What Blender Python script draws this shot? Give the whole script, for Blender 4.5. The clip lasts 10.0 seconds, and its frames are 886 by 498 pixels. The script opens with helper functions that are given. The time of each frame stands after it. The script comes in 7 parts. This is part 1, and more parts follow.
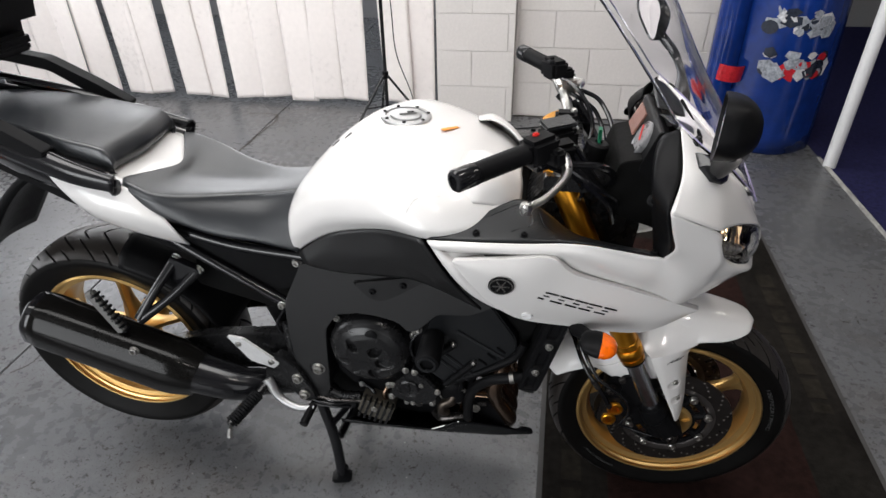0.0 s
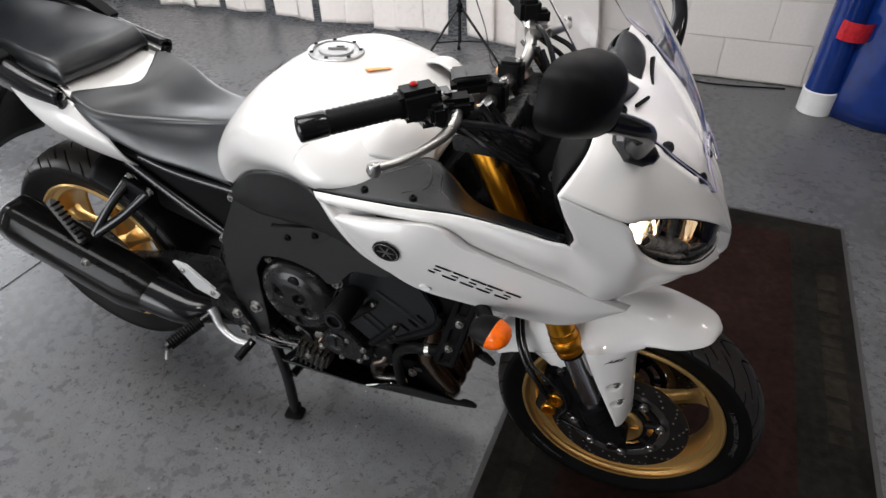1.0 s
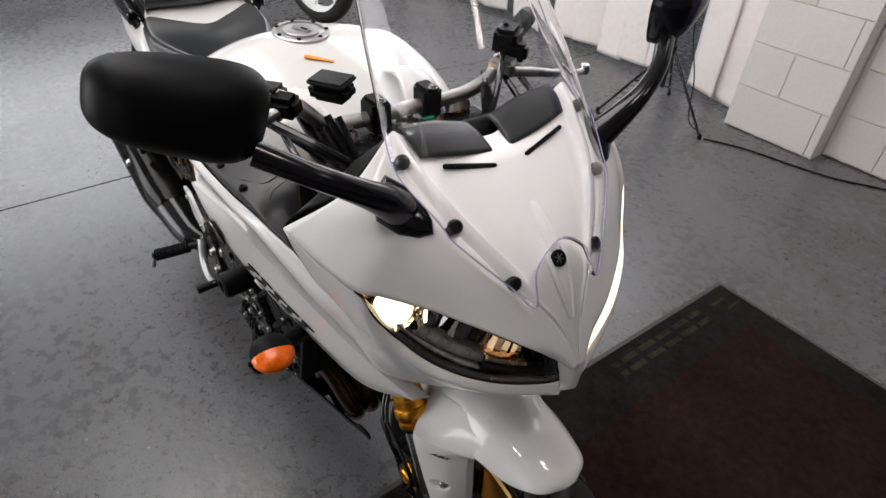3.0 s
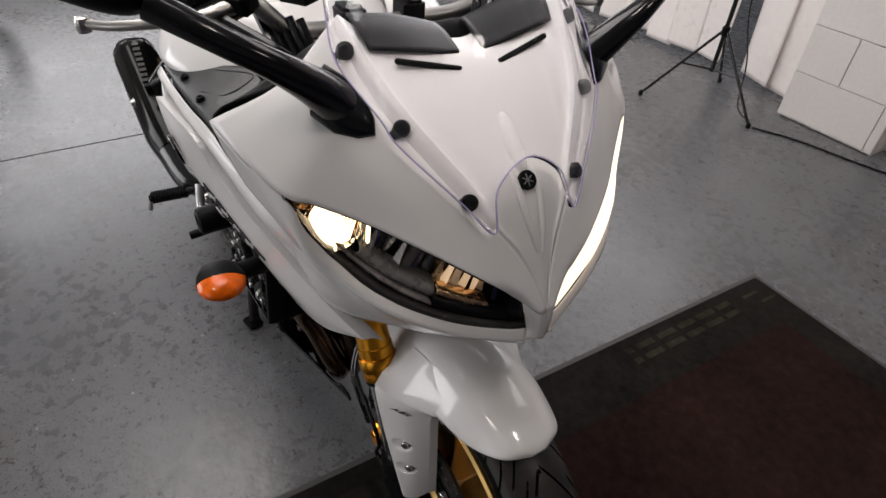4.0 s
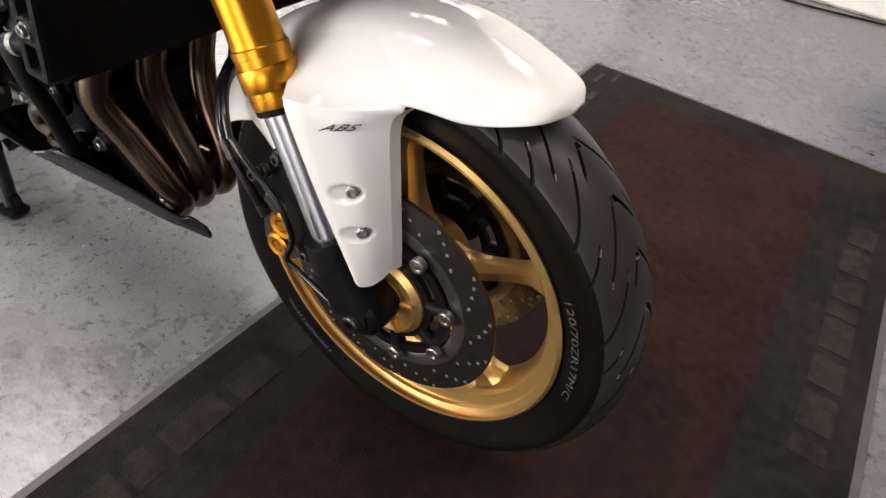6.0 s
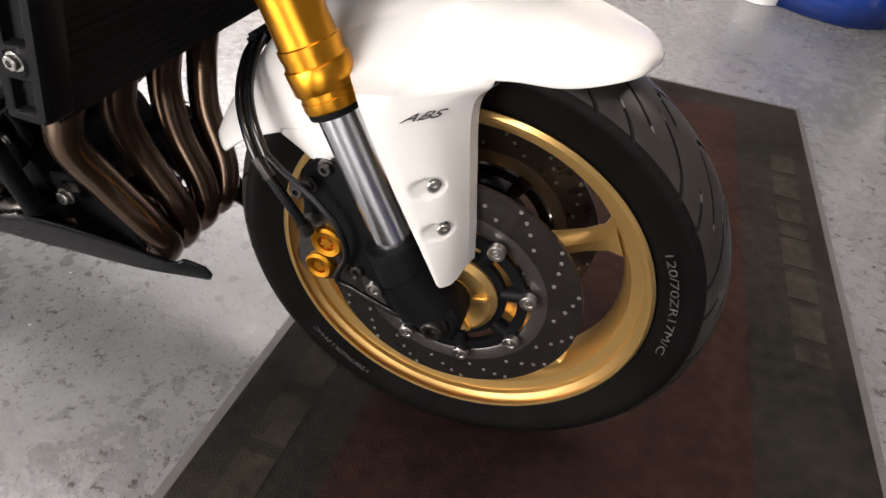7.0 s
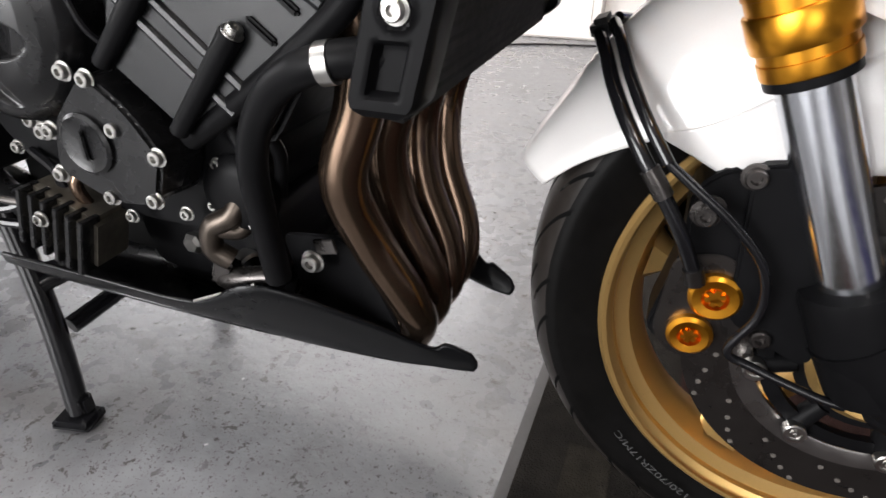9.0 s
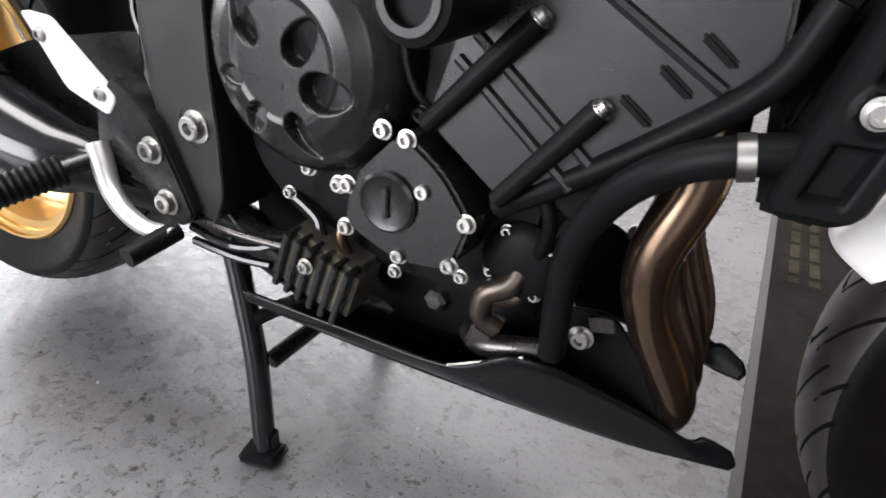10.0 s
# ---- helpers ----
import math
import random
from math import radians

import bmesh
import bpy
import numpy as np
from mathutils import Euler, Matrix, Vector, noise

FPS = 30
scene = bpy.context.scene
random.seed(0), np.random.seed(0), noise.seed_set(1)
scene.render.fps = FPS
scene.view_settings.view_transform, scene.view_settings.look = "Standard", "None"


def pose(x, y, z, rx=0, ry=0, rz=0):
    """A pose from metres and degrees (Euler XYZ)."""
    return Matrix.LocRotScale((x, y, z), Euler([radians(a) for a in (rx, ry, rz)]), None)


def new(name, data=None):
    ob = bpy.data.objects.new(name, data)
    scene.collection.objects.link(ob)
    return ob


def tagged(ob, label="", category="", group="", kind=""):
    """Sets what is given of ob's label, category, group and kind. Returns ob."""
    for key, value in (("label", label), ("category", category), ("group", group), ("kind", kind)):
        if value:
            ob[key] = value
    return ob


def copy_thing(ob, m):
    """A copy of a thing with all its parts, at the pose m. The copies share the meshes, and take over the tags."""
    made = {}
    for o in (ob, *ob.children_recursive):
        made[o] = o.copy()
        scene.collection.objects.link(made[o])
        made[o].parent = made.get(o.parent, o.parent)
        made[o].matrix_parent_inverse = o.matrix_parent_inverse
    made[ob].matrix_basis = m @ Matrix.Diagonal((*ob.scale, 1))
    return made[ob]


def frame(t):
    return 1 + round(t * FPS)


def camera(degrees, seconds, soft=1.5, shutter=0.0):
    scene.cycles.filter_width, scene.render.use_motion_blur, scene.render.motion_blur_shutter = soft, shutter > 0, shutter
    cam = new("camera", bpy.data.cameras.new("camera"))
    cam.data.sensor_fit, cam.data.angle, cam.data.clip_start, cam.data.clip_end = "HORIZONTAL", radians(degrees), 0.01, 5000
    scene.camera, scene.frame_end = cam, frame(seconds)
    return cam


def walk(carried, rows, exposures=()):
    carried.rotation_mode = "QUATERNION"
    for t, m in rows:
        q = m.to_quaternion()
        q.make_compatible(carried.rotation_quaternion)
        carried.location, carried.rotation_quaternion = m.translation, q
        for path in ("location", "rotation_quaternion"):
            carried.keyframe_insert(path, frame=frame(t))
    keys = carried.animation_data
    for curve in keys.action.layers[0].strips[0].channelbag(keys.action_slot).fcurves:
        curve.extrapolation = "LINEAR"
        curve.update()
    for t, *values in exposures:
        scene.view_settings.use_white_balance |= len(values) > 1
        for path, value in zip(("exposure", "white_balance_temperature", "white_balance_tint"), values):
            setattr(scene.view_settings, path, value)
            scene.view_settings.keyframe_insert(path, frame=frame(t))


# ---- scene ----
cam = camera(72.9, 10.0, shutter=0.12)
METRES = 2.5612
BASE = pose(1.1108, -1.1618, 1.4822, -33.178, 0.939, 9.039)
ROWS = [
    (0.0, 0.0, 0.0, 0.0, -0.0, 0.0, -0.0),
    (0.5, 0.0565, 0.0441, 0.0151, 1.07, -4.65, -2.68),
    (1.0, 0.1449, 0.0578, 0.0215, 11.18, -6.3, -6.86),
    (1.5, 0.2115, 0.0629, 0.0288, 16.14, -7.13, -11.08),
    (2.0, 0.2537, 0.1103, 0.0572, 19.21, -7.42, -14.91),
    (3.5, 0.3606, 0.2173, 0.0977, 42.31, -15.18, -27.72),
    (4.0, 0.3646, 0.2453, 0.0792, 42.38, -15.51, -28.04),
    (4.5, 0.3614, 0.269, 0.0475, 40.85, -16.02, -26.86),
    (5.0, 0.3551, 0.3006, 0.0001, 36.64, -16.49, -24.77),
    (5.5, 0.3345, 0.3212, -0.0495, 26.81, -14.63, -22.91),
    (7.0, 0.2266, 0.3212, -0.1115, 4.49, -7.98, -10.0),
    (7.5, 0.197, 0.3434, -0.1171, -0.42, -8.04, -5.69),
    (8.0, 0.1668, 0.367, -0.13, 0.63, -2.9, -1.8),
    (8.5, 0.1383, 0.3811, -0.1485, 4.43, 0.46, -3.7),
    (9.0, 0.1114, 0.3846, -0.1554, 8.74, 2.37, -7.14),
    (9.5, 0.0763, 0.3843, -0.1553, 11.24, 3.33, -10.03),
    (10.0, 0.035, 0.3803, -0.1517, 14.21, 4.03, -12.6),
]
EXPOSURES = [(0, 0.08, 6450, 10), (0.5, 0.0, 6450, 10), (2, 0.0, 6500, 11), (3.5, -0.36, 6600, 12), (4.5, -0.39, 6750, 14), (5.5, 0.76, 6950, 13), (7, 1.40, 7050, 14), (8.5, 1.32, 6750, 12), (10, 1.34, 6500, 12)]
walk(cam, [(t, BASE @ pose(METRES * x, METRES * y, METRES * z, 90 + pitch, roll, yaw)) for t, x, y, z, yaw, pitch, roll in ROWS], EXPOSURES)

# ---- world and lights ----
world = bpy.data.worlds.new("world")
scene.world = world
world.use_nodes = True
wn, wl = world.node_tree.nodes, world.node_tree.links
sky = wn.new("ShaderNodeTexSky")
sky.sky_type = "NISHITA"
sky.sun_disc = False
sky.sun_elevation, sky.sun_rotation = radians(40), radians(200)
wl.new(sky.outputs[0], wn["Background"].inputs[0])
wn["Background"].inputs[1].default_value = 0.12


def area_lamp(name, m, sx, sy, watts, color=(1, 1, 1)):
    d = bpy.data.lights.new(name, "AREA")
    d.shape, d.size, d.size_y, d.energy, d.color = "RECTANGLE", sx, sy, watts, color
    ob = new(name, d)
    ob.matrix_world = m
    return tagged(ob, kind="structure")


# unseen area lamps added as daylight fill, no openings built; then the ceiling panels
area_lamp("viewer_side_fill", pose(-1.6, -4.45, 1.45, 90, 0, 0), 3.2, 2.5, 175, (0.96, 0.98, 1.0))
# second fill, added for the front of the fairing and the wheel
area_lamp("viewer_side_fill", pose(2.7, -4.45, 1.35, 90, 0, 0), 2.0, 2.3, 22, (0.97, 0.98, 1.0))
area_lamp("curtain_side_fill", pose(-1.6, 4.6, 3.1, 0, 0, 0), 4.0, 1.2, 70, (0.88, 0.93, 1.0))
# added before the strips, to brighten the floor under the machine
area_lamp("curtain_side_fill", pose(-1.8, 2.80, 1.85, -90, 0, 0), 4.2, 1.1, 48, (0.93, 0.96, 1.0))
area_lamp("end_wall_fill", pose(-4.1, 0.2, 1.7, 90, 0, -90), 3.4, 2.0, 100, (0.95, 0.97, 1.0))
# overhead fill added under the closed ceiling
area_lamp("overhead_fill", pose(-0.2, -0.35, 3.17, 0, 0, 0), 3.4, 1.2, 92, (1.0, 0.98, 0.96))
area_lamp("overhead_fill", pose(0.2, 2.0, 3.17, 0, 0, 0), 3.0, 0.9, 36, (1.0, 0.98, 0.96))
TUBES = [(2.4, 0.2), (1.9, -1.6), (3.8, 1.4)]
for tx, ty in TUBES:
    area_lamp("panel_light", pose(tx, ty, 3.15, 0, 0, 0), 0.30, 0.30, 9, (1.0, 0.93, 0.86))

# ---- materials ----


def material(name, base, rough=0.5, metal=0.0, vary=0.12, scale=8.0, fine=90.0, bump=0.0, bump_scale=None,
             coat=0.0, trans=0.0, ior=1.45, rand=0.0, spec=0.5, emit=None, rough_vary=0.08, tint=None):
    """Principled surface with stains at one scale, grain at another, and relief."""
    m = bpy.data.materials.new(name)
    m.use_nodes = True
    n, l = m.node_tree.nodes, m.node_tree.links
    p = n["Principled BSDF"]
    p.inputs["Roughness"].default_value, p.inputs["Metallic"].default_value = rough, metal
    p.inputs["Coat Weight"].default_value, p.inputs["Coat Roughness"].default_value = coat, 0.06
    p.inputs["Transmission Weight"].default_value, p.inputs["IOR"].default_value = trans, ior
    p.inputs["Specular IOR Level"].default_value = spec
    p.inputs["Base Color"].default_value = (*base, 1)
    co = n.new("ShaderNodeTexCoord")
    if vary or rand:
        a, b = n.new("ShaderNodeTexNoise"), n.new("ShaderNodeTexNoise")
        a.inputs["Scale"].default_value, a.inputs["Detail"].default_value = scale, 5
        b.inputs["Scale"].default_value, b.inputs["Detail"].default_value = fine, 3
        mix, ramp = n.new("ShaderNodeMath"), n.new("ShaderNodeMapRange")
        mix.operation = "ADD"
        for t in (a, b):
            l.new(co.outputs["Object"], t.inputs["Vector"])
        l.new(a.outputs[0], mix.inputs[0])
        l.new(b.outputs[0], mix.inputs[1])
        ramp.inputs["From Min"].default_value, ramp.inputs["From Max"].default_value = 0.65, 1.35
        ramp.inputs["To Min"].default_value, ramp.inputs["To Max"].default_value = 1 - vary, 1 + vary
        l.new(mix.outputs[0], ramp.inputs["Value"])
        last = ramp.outputs[0]
        if rand:
            inf, rr, mu = n.new("ShaderNodeObjectInfo"), n.new("ShaderNodeMapRange"), n.new("ShaderNodeMath")
            rr.inputs["To Min"].default_value, rr.inputs["To Max"].default_value = 1 - rand, 1 + rand
            mu.operation = "MULTIPLY"
            l.new(inf.outputs["Random"], rr.inputs["Value"])
            l.new(rr.outputs[0], mu.inputs[0])
            l.new(last, mu.inputs[1])
            last = mu.outputs[0]
        sc = n.new("ShaderNodeVectorMath")
        sc.operation = "SCALE"
        sc.inputs[0].default_value = base
        l.new(last, sc.inputs["Scale"])
        l.new(sc.outputs[0], p.inputs["Base Color"])
        rv = n.new("ShaderNodeMapRange")
        rv.inputs["From Min"].default_value, rv.inputs["From Max"].default_value = 0.65, 1.35
        rv.inputs["To Min"].default_value, rv.inputs["To Max"].default_value = max(0, rough - rough_vary), min(1, rough + rough_vary)
        l.new(mix.outputs[0], rv.inputs["Value"])
        l.new(rv.outputs[0], p.inputs["Roughness"])
    if bump:
        g, bm_ = n.new("ShaderNodeTexNoise"), n.new("ShaderNodeBump")
        g.inputs["Scale"].default_value, g.inputs["Detail"].default_value = bump_scale or fine, 4
        l.new(co.outputs["Object"], g.inputs["Vector"])
        bm_.inputs["Strength"].default_value, bm_.inputs["Distance"].default_value = 1.0, bump
        l.new(g.outputs[0], bm_.inputs["Height"])
        l.new(bm_.outputs[0], p.inputs["Normal"])
    if emit:
        p.inputs["Emission Color"].default_value, p.inputs["Emission Strength"].default_value = (*emit[0], 1), emit[1]
    return m


PAINT = material("pearl_paint", (0.67, 0.654, 0.641), 0.42, vary=0.02, scale=3, fine=900, coat=0.9, rough_vary=0.03)
GOLD = material("gold_wheel", (0.70, 0.45, 0.165), 0.30, 0.84, 0.05, 3, 900, rough_vary=0.03)
FORKGOLD = material("gold_anodised", (0.78, 0.34, 0.03), 0.30, 1.0, 0.03, 3, 900, rough_vary=0.02)
BLACK = material("black_plastic", (0.0045, 0.0045, 0.005), 0.44, vary=0.2, scale=12, fine=60, bump=0.00004, bump_scale=900, spec=0.10, rough_vary=0.05)
PANBLACK = material("pan_black", (0.004, 0.0042, 0.0048), 0.26, vary=0.08, scale=10, fine=90, spec=0.22, rough_vary=0.02)
GLOSS = material("black_gloss", (0.006, 0.006, 0.007), 0.16, vary=0.2, scale=10, fine=300, rough_vary=0.06)
GREYPLASTIC = material("grey_grained_plastic", (0.0062, 0.0068, 0.0078), 0.33, vary=0.15, scale=14, fine=600, bump=0.0002, bump_scale=1100, spec=0.46)
VINYL = material("seat_vinyl", (0.0082, 0.0098, 0.0122), 0.34, vary=0.12, scale=9, fine=500, bump=0.0002, bump_scale=700, spec=0.85)
# tread paler than the sidewall: its overhead sheen is put into the colour
RUBBER = material("sheened_tread", (0.0175, 0.0148, 0.0132), 0.38, vary=0.25, scale=14, fine=120, bump=0.00008, bump_scale=500, spec=0.50)
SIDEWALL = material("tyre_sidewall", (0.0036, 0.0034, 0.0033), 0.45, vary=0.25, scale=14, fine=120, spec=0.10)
BRIGHT = material("bright_alloy", (0.70, 0.70, 0.70), 0.42, 0.5, 0.06, 20, 100)
BOWL = material("lamp_bowl", (0.13, 0.125, 0.12), 0.22, 0.8, 0.06, 40, 100)
CAPMETAL = material("satin_cap", (0.40, 0.40, 0.40), 0.38, 0.8, 0.06, 20, 300)
FRAMEBLACK = material("frame_paint", (0.0061, 0.0061, 0.0065), 0.40, vary=0.12, scale=9, fine=80, bump=0.00012, bump_scale=700, spec=0.55, rough_vary=0.04)
LITLENS = material("self_glowing_lens", (0.9, 0.85, 0.8), 0.1, vary=0, emit=((1.0, 0.84, 0.62), 1.9))
CHROME = material("chrome", (0.66, 0.68, 0.72), 0.20, 1.0, 0.04, 20, 300, rough_vary=0.05)
ALLOY = material("alloy", (0.46, 0.45, 0.43), 0.30, 1.0, 0.05, 25, 100, rough_vary=0.04)
STEEL = material("disc_steel", (0.075, 0.069, 0.066), 0.30, 0.9, 0.05, 8, 60)
ENGINE = material("engine_black", (0.0075, 0.0075, 0.0080), 0.27, 0.0, 0.12, 12, 60, spec=0.42, rough_vary=0.04)
PIPE = material("exhaust_steel", (0.19, 0.130, 0.092), 0.22, 0.95, 0.3, 5, 14, rough_vary=0.04)
# near-black for inner parts, and for shade painted into grooves, holes and slots
DARK = material("black_and_shade", (0.003, 0.003, 0.003), 0.7, vary=0.2, spec=0.12)
AMBER = material("amber_lens", (0.80, 0.125, 0.001), 0.20, vary=0.35, scale=40, fine=90, coat=0.12)
REDP = material("red_plastic", (0.5, 0.02, 0.015), 0.35, vary=0.1)
ORANGE = material("orange_label", (0.85, 0.28, 0.02), 0.5, vary=0.05)
GREEN = material("green_connector", (0.01, 0.16, 0.08), 0.4, vary=0.1)
DIALFACE = material("dial_face", (0.16, 0.16, 0.165), 0.3, vary=0.3, scale=60)
WORN = material("worn_edging", (0.36, 0.35, 0.33), 0.6, vary=0.45, scale=9, fine=60)
CLEAR = material("clear_acrylic", (0.97, 0.97, 0.99), 0.02, vary=0, trans=1.0, ior=1.3)
LENS = material("clear_lens", (1, 1, 1), 0.01, vary=0, trans=1.0, ior=1.12)
REFLECT = material("reflector", (0.88, 0.86, 0.82), 0.10, 1.0, 0.05, 60, 200)
DIMMIRROR = material("dim_reflector", (0.42, 0.40, 0.38), 0.14, 1.0, 0.2, 60, 200)
# grey, pale and warm reflections inside the lamp, put into the colour
LAMPGREY = material("lamp_inner_grey", (0.16, 0.15, 0.14), 0.30, 0.3, 0.05, 40, 90)
PALEFACET = material("painted_pale_reflection", (0.88, 0.70, 0.48), 0.45, 0.0, 0.3, 60, 200)
WARMFACET = material("painted_warm_reflection", (0.80, 0.52, 0.28), 0.24, 1.0, 0.3, 60, 200)
BRONZE = material("bare_bronze", (0.085, 0.070, 0.058), 0.36, 0.9, 0.3, 25, 90, rough_vary=0.06)
VIOLET = material("screen_edge", (0.34, 0.30, 0.50), 0.25, vary=0.05)
SIDEPRINT = material("tyre_marking", (0.050, 0.050, 0.050), 0.6, vary=0.3, scale=60)
BULB = material("lit_bulb", (1, 0.9, 0.7), 0.5, vary=0, emit=((1.0, 0.78, 0.48), 4.5))
# facets and ribs that glow themselves, in place of bulb light on them
GLOWFACET = material("self_glowing_facet", (1, 0.85, 0.62), 0.4, vary=0, emit=((1.0, 0.66, 0.36), 0.55))
GLOWRIB = material("self_glowing_rib", (1, 0.9, 0.7), 0.5, vary=0, emit=((1.0, 0.72, 0.43), 1.1))
MIRROR = material("mirror_glass", (0.9, 0.9, 0.9), 0.02, 1.0, vary=0)
WALLPAINT = material("wall_paint", (0.74, 0.70, 0.67), 0.6, vary=0.05, scale=3, fine=60, bump=0.0012, bump_scale=60, rand=0.03)
MORTAR = material("painted_joint", (0.73, 0.69, 0.66), 0.75, vary=0.06, bump=0.002, bump_scale=120)
PVC = material("pvc_strip", (0.86, 0.80, 0.77), 0.32, vary=0.04, scale=2.5, fine=30, rand=0.04, trans=0.0)
BLUE = material("banner_blue", (0.006, 0.030, 0.185), 0.16, vary=0.25, scale=2.5, fine=20, coat=0.3)
PRINTGREY = material("banner_grey", (0.32, 0.34, 0.38), 0.2, vary=0.5, scale=35, fine=90)
PRINTRED = material("banner_red", (0.5, 0.02, 0.03), 0.2, vary=0.3, scale=30)
PRINTWHITE = material("banner_white", (0.6, 0.6, 0.62), 0.2, vary=0.35, scale=30)
PRINTDARK = material("banner_dark", (0.02, 0.025, 0.04), 0.2, vary=0.4, scale=30)
WHITEPLASTIC = material("white_plastic", (0.76, 0.76, 0.76), 0.35, vary=0.05, scale=5)
CARPET = material("blue_carpet", (0.020, 0.020, 0.065), 0.95, vary=0.5, scale=40, fine=220, bump=0.004, bump_scale=260, spec=0.1)
# unseen walls and ceiling kept dark, so that glossy black parts reflect less
HALL = material("dim_unseen_wall", (0.22, 0.21, 0.20), 0.8, vary=0.1, scale=1.5)
CEIL = material("ceiling_paint", (0.34, 0.34, 0.34), 0.8, vary=0.06, scale=1.5)

# ---- mesh helpers ----


def part(name, bm, mat, parent=None, label="", smooth=True, thick=0.0, bevel=0.0, sharp=38):
    """Links a bmesh as one mesh object, under a thing or a part where one is given."""
    me = bpy.data.meshes.new(name)
    bmesh.ops.remove_doubles(bm, verts=bm.verts, dist=1e-6)
    bm.to_mesh(me)
    bm.free()
    for mt in (mat if isinstance(mat, (list, tuple)) else [mat]):
        me.materials.append(mt)
    if smooth:
        me.shade_smooth()
        me.set_sharp_from_angle(angle=radians(sharp))
    ob = new(name, me)
    ob.parent = parent
    if thick:
        md = ob.modifiers.new("thickness", "SOLIDIFY")
        md.thickness, md.offset = thick, 0.0
    if bevel:
        md = ob.modifiers.new("edge", "BEVEL")
        md.width, md.segments, md.limit_method = bevel, 2, "ANGLE"
    if label:
        tagged(ob, label)
    return ob


def thing(name, label, category, m=None, group="", kind=""):
    ob = new(name)
    ob.empty_display_size = 0.05
    if m is not None:
        ob.matrix_world = m
    return tagged(ob, label, category, group, kind)


def spline(points, n):
    """n points along a smooth curve through the given ones."""
    p = np.array(points, float)
    if len(p) == 2:
        return [Vector(p[0] + (p[1] - p[0]) * k / (n - 1)) for k in range(n)]
    q = np.vstack([2 * p[0] - p[1], p, 2 * p[-1] - p[-2]])
    out = []
    for k in range(n):
        u = k / (n - 1) * (len(p) - 1)
        i = min(int(u), len(p) - 2)
        t = u - i
        a, b, c, d = q[i], q[i + 1], q[i + 2], q[i + 3]
        out.append(Vector(0.5 * (2 * b + (c - a) * t + (2 * a - 5 * b + 4 * c - d) * t * t + (3 * b - a - 3 * c + d) * t ** 3)))
    return out


def patch(rows, nu=24, nv=12, bm=None):
    """A smooth sheet through rows of control points."""
    bm = bm or bmesh.new()
    rows = [spline(r, nu) for r in rows]
    cols = [spline([r[k] for r in rows], nv) for k in range(nu)]
    vs = [[bm.verts.new(p) for p in c] for c in cols]
    for a, b in zip(vs, vs[1:]):
        for k in range(nv - 1):
            try:
                bm.faces.new((a[k], a[k + 1], b[k + 1], b[k]))
            except ValueError:
                pass
    bmesh.ops.recalc_face_normals(bm, faces=bm.faces)
    return bm


def resample(points, n):
    """n control points evenly along the smooth curve."""
    return [tuple(curve_at(points, k / (n - 1))) for k in range(n)]


def strand(points, per, before=None):
    """Points along a smooth curve, per of them to a stretch; before steers its start."""
    p = [before if before is not None else 2 * points[0] - points[1]] + list(points) + [2 * points[-1] - points[-2]]
    out = []
    for i in range(len(points) - 1):
        a, b, c, d = p[i:i + 4]
        for k in range(per):
            t = k / per
            out.append(0.5 * (2 * b + (c - a) * t + (2 * a - 5 * b + 4 * c - d) * t * t + (3 * b - a - 3 * c + d) * t ** 3))
    return out + [points[-1].copy()]


def flip(rows):
    """The same control points on the other side of the machine."""
    return [[(x, -y, z) for x, y, z in r] for r in rows]


def tube(points, r, seg=12, n=None, bm=None, caps=True):
    """A round bar along a smooth curve; r is a radius or one for each point."""
    bm = bm or bmesh.new()
    n = n or (2 if len(points) == 2 else 6 * len(points))
    pts = spline(points, n)
    rs = [v.x for v in spline([(a, 0, 0) for a in r], n)] if isinstance(r, (list, tuple)) else [r] * n
    rings, side = [], None
    for k, p in enumerate(pts):
        d = (pts[min(k + 1, n - 1)] - pts[max(k - 1, 0)]).normalized()
        side = (side - d * side.dot(d)).normalized() if side else d.orthogonal().normalized()
        up = d.cross(side)
        rings.append([bm.verts.new(p + rs[k] * (math.cos(a) * side + math.sin(a) * up)) for a in (2 * math.pi * j / seg for j in range(seg))])
    for a, b in zip(rings, rings[1:]):
        for j in range(seg):
            bm.faces.new((a[j], a[(j + 1) % seg], b[(j + 1) % seg], b[j]))
    if caps:
        bm.faces.new(rings[0][::-1])
        bm.faces.new(rings[-1])
    return bm


def lathe(profile, m=None, seg=48, bm=None, closed=False):
    """A profile of (radius, height) turned round the local z of the pose m."""
    bm = bm or bmesh.new()
    m = m or Matrix()
    rings = []
    for r, h in profile:
        if r < 1e-6:
            rings.append([bm.verts.new(m @ Vector((0, 0, h)))])
        else:
            rings.append([bm.verts.new(m @ Vector((r * math.cos(2 * math.pi * j / seg), r * math.sin(2 * math.pi * j / seg), h))) for j in range(seg)])
    pairs = list(zip(rings, rings[1:])) + ([(rings[-1], rings[0])] if closed else [])
    for a, b in pairs:
        for j in range(seg):
            k = (j + 1) % seg
            if len(a) == 1 and len(b) == 1:
                continue
            if len(a) == 1:
                bm.faces.new((a[0], b[k], b[j]))
            elif len(b) == 1:
                bm.faces.new((a[j], a[k], b[0]))
            else:
                bm.faces.new((a[j], a[k], b[k], b[j]))
    bmesh.ops.recalc_face_normals(bm, faces=bm.faces)
    return bm


def side_axis(x, y, z):
    """A pose whose local z points out to the machine's right side."""
    return Matrix.Translation((x, y, z)) @ Euler((radians(90), 0, 0)).to_matrix().to_4x4()


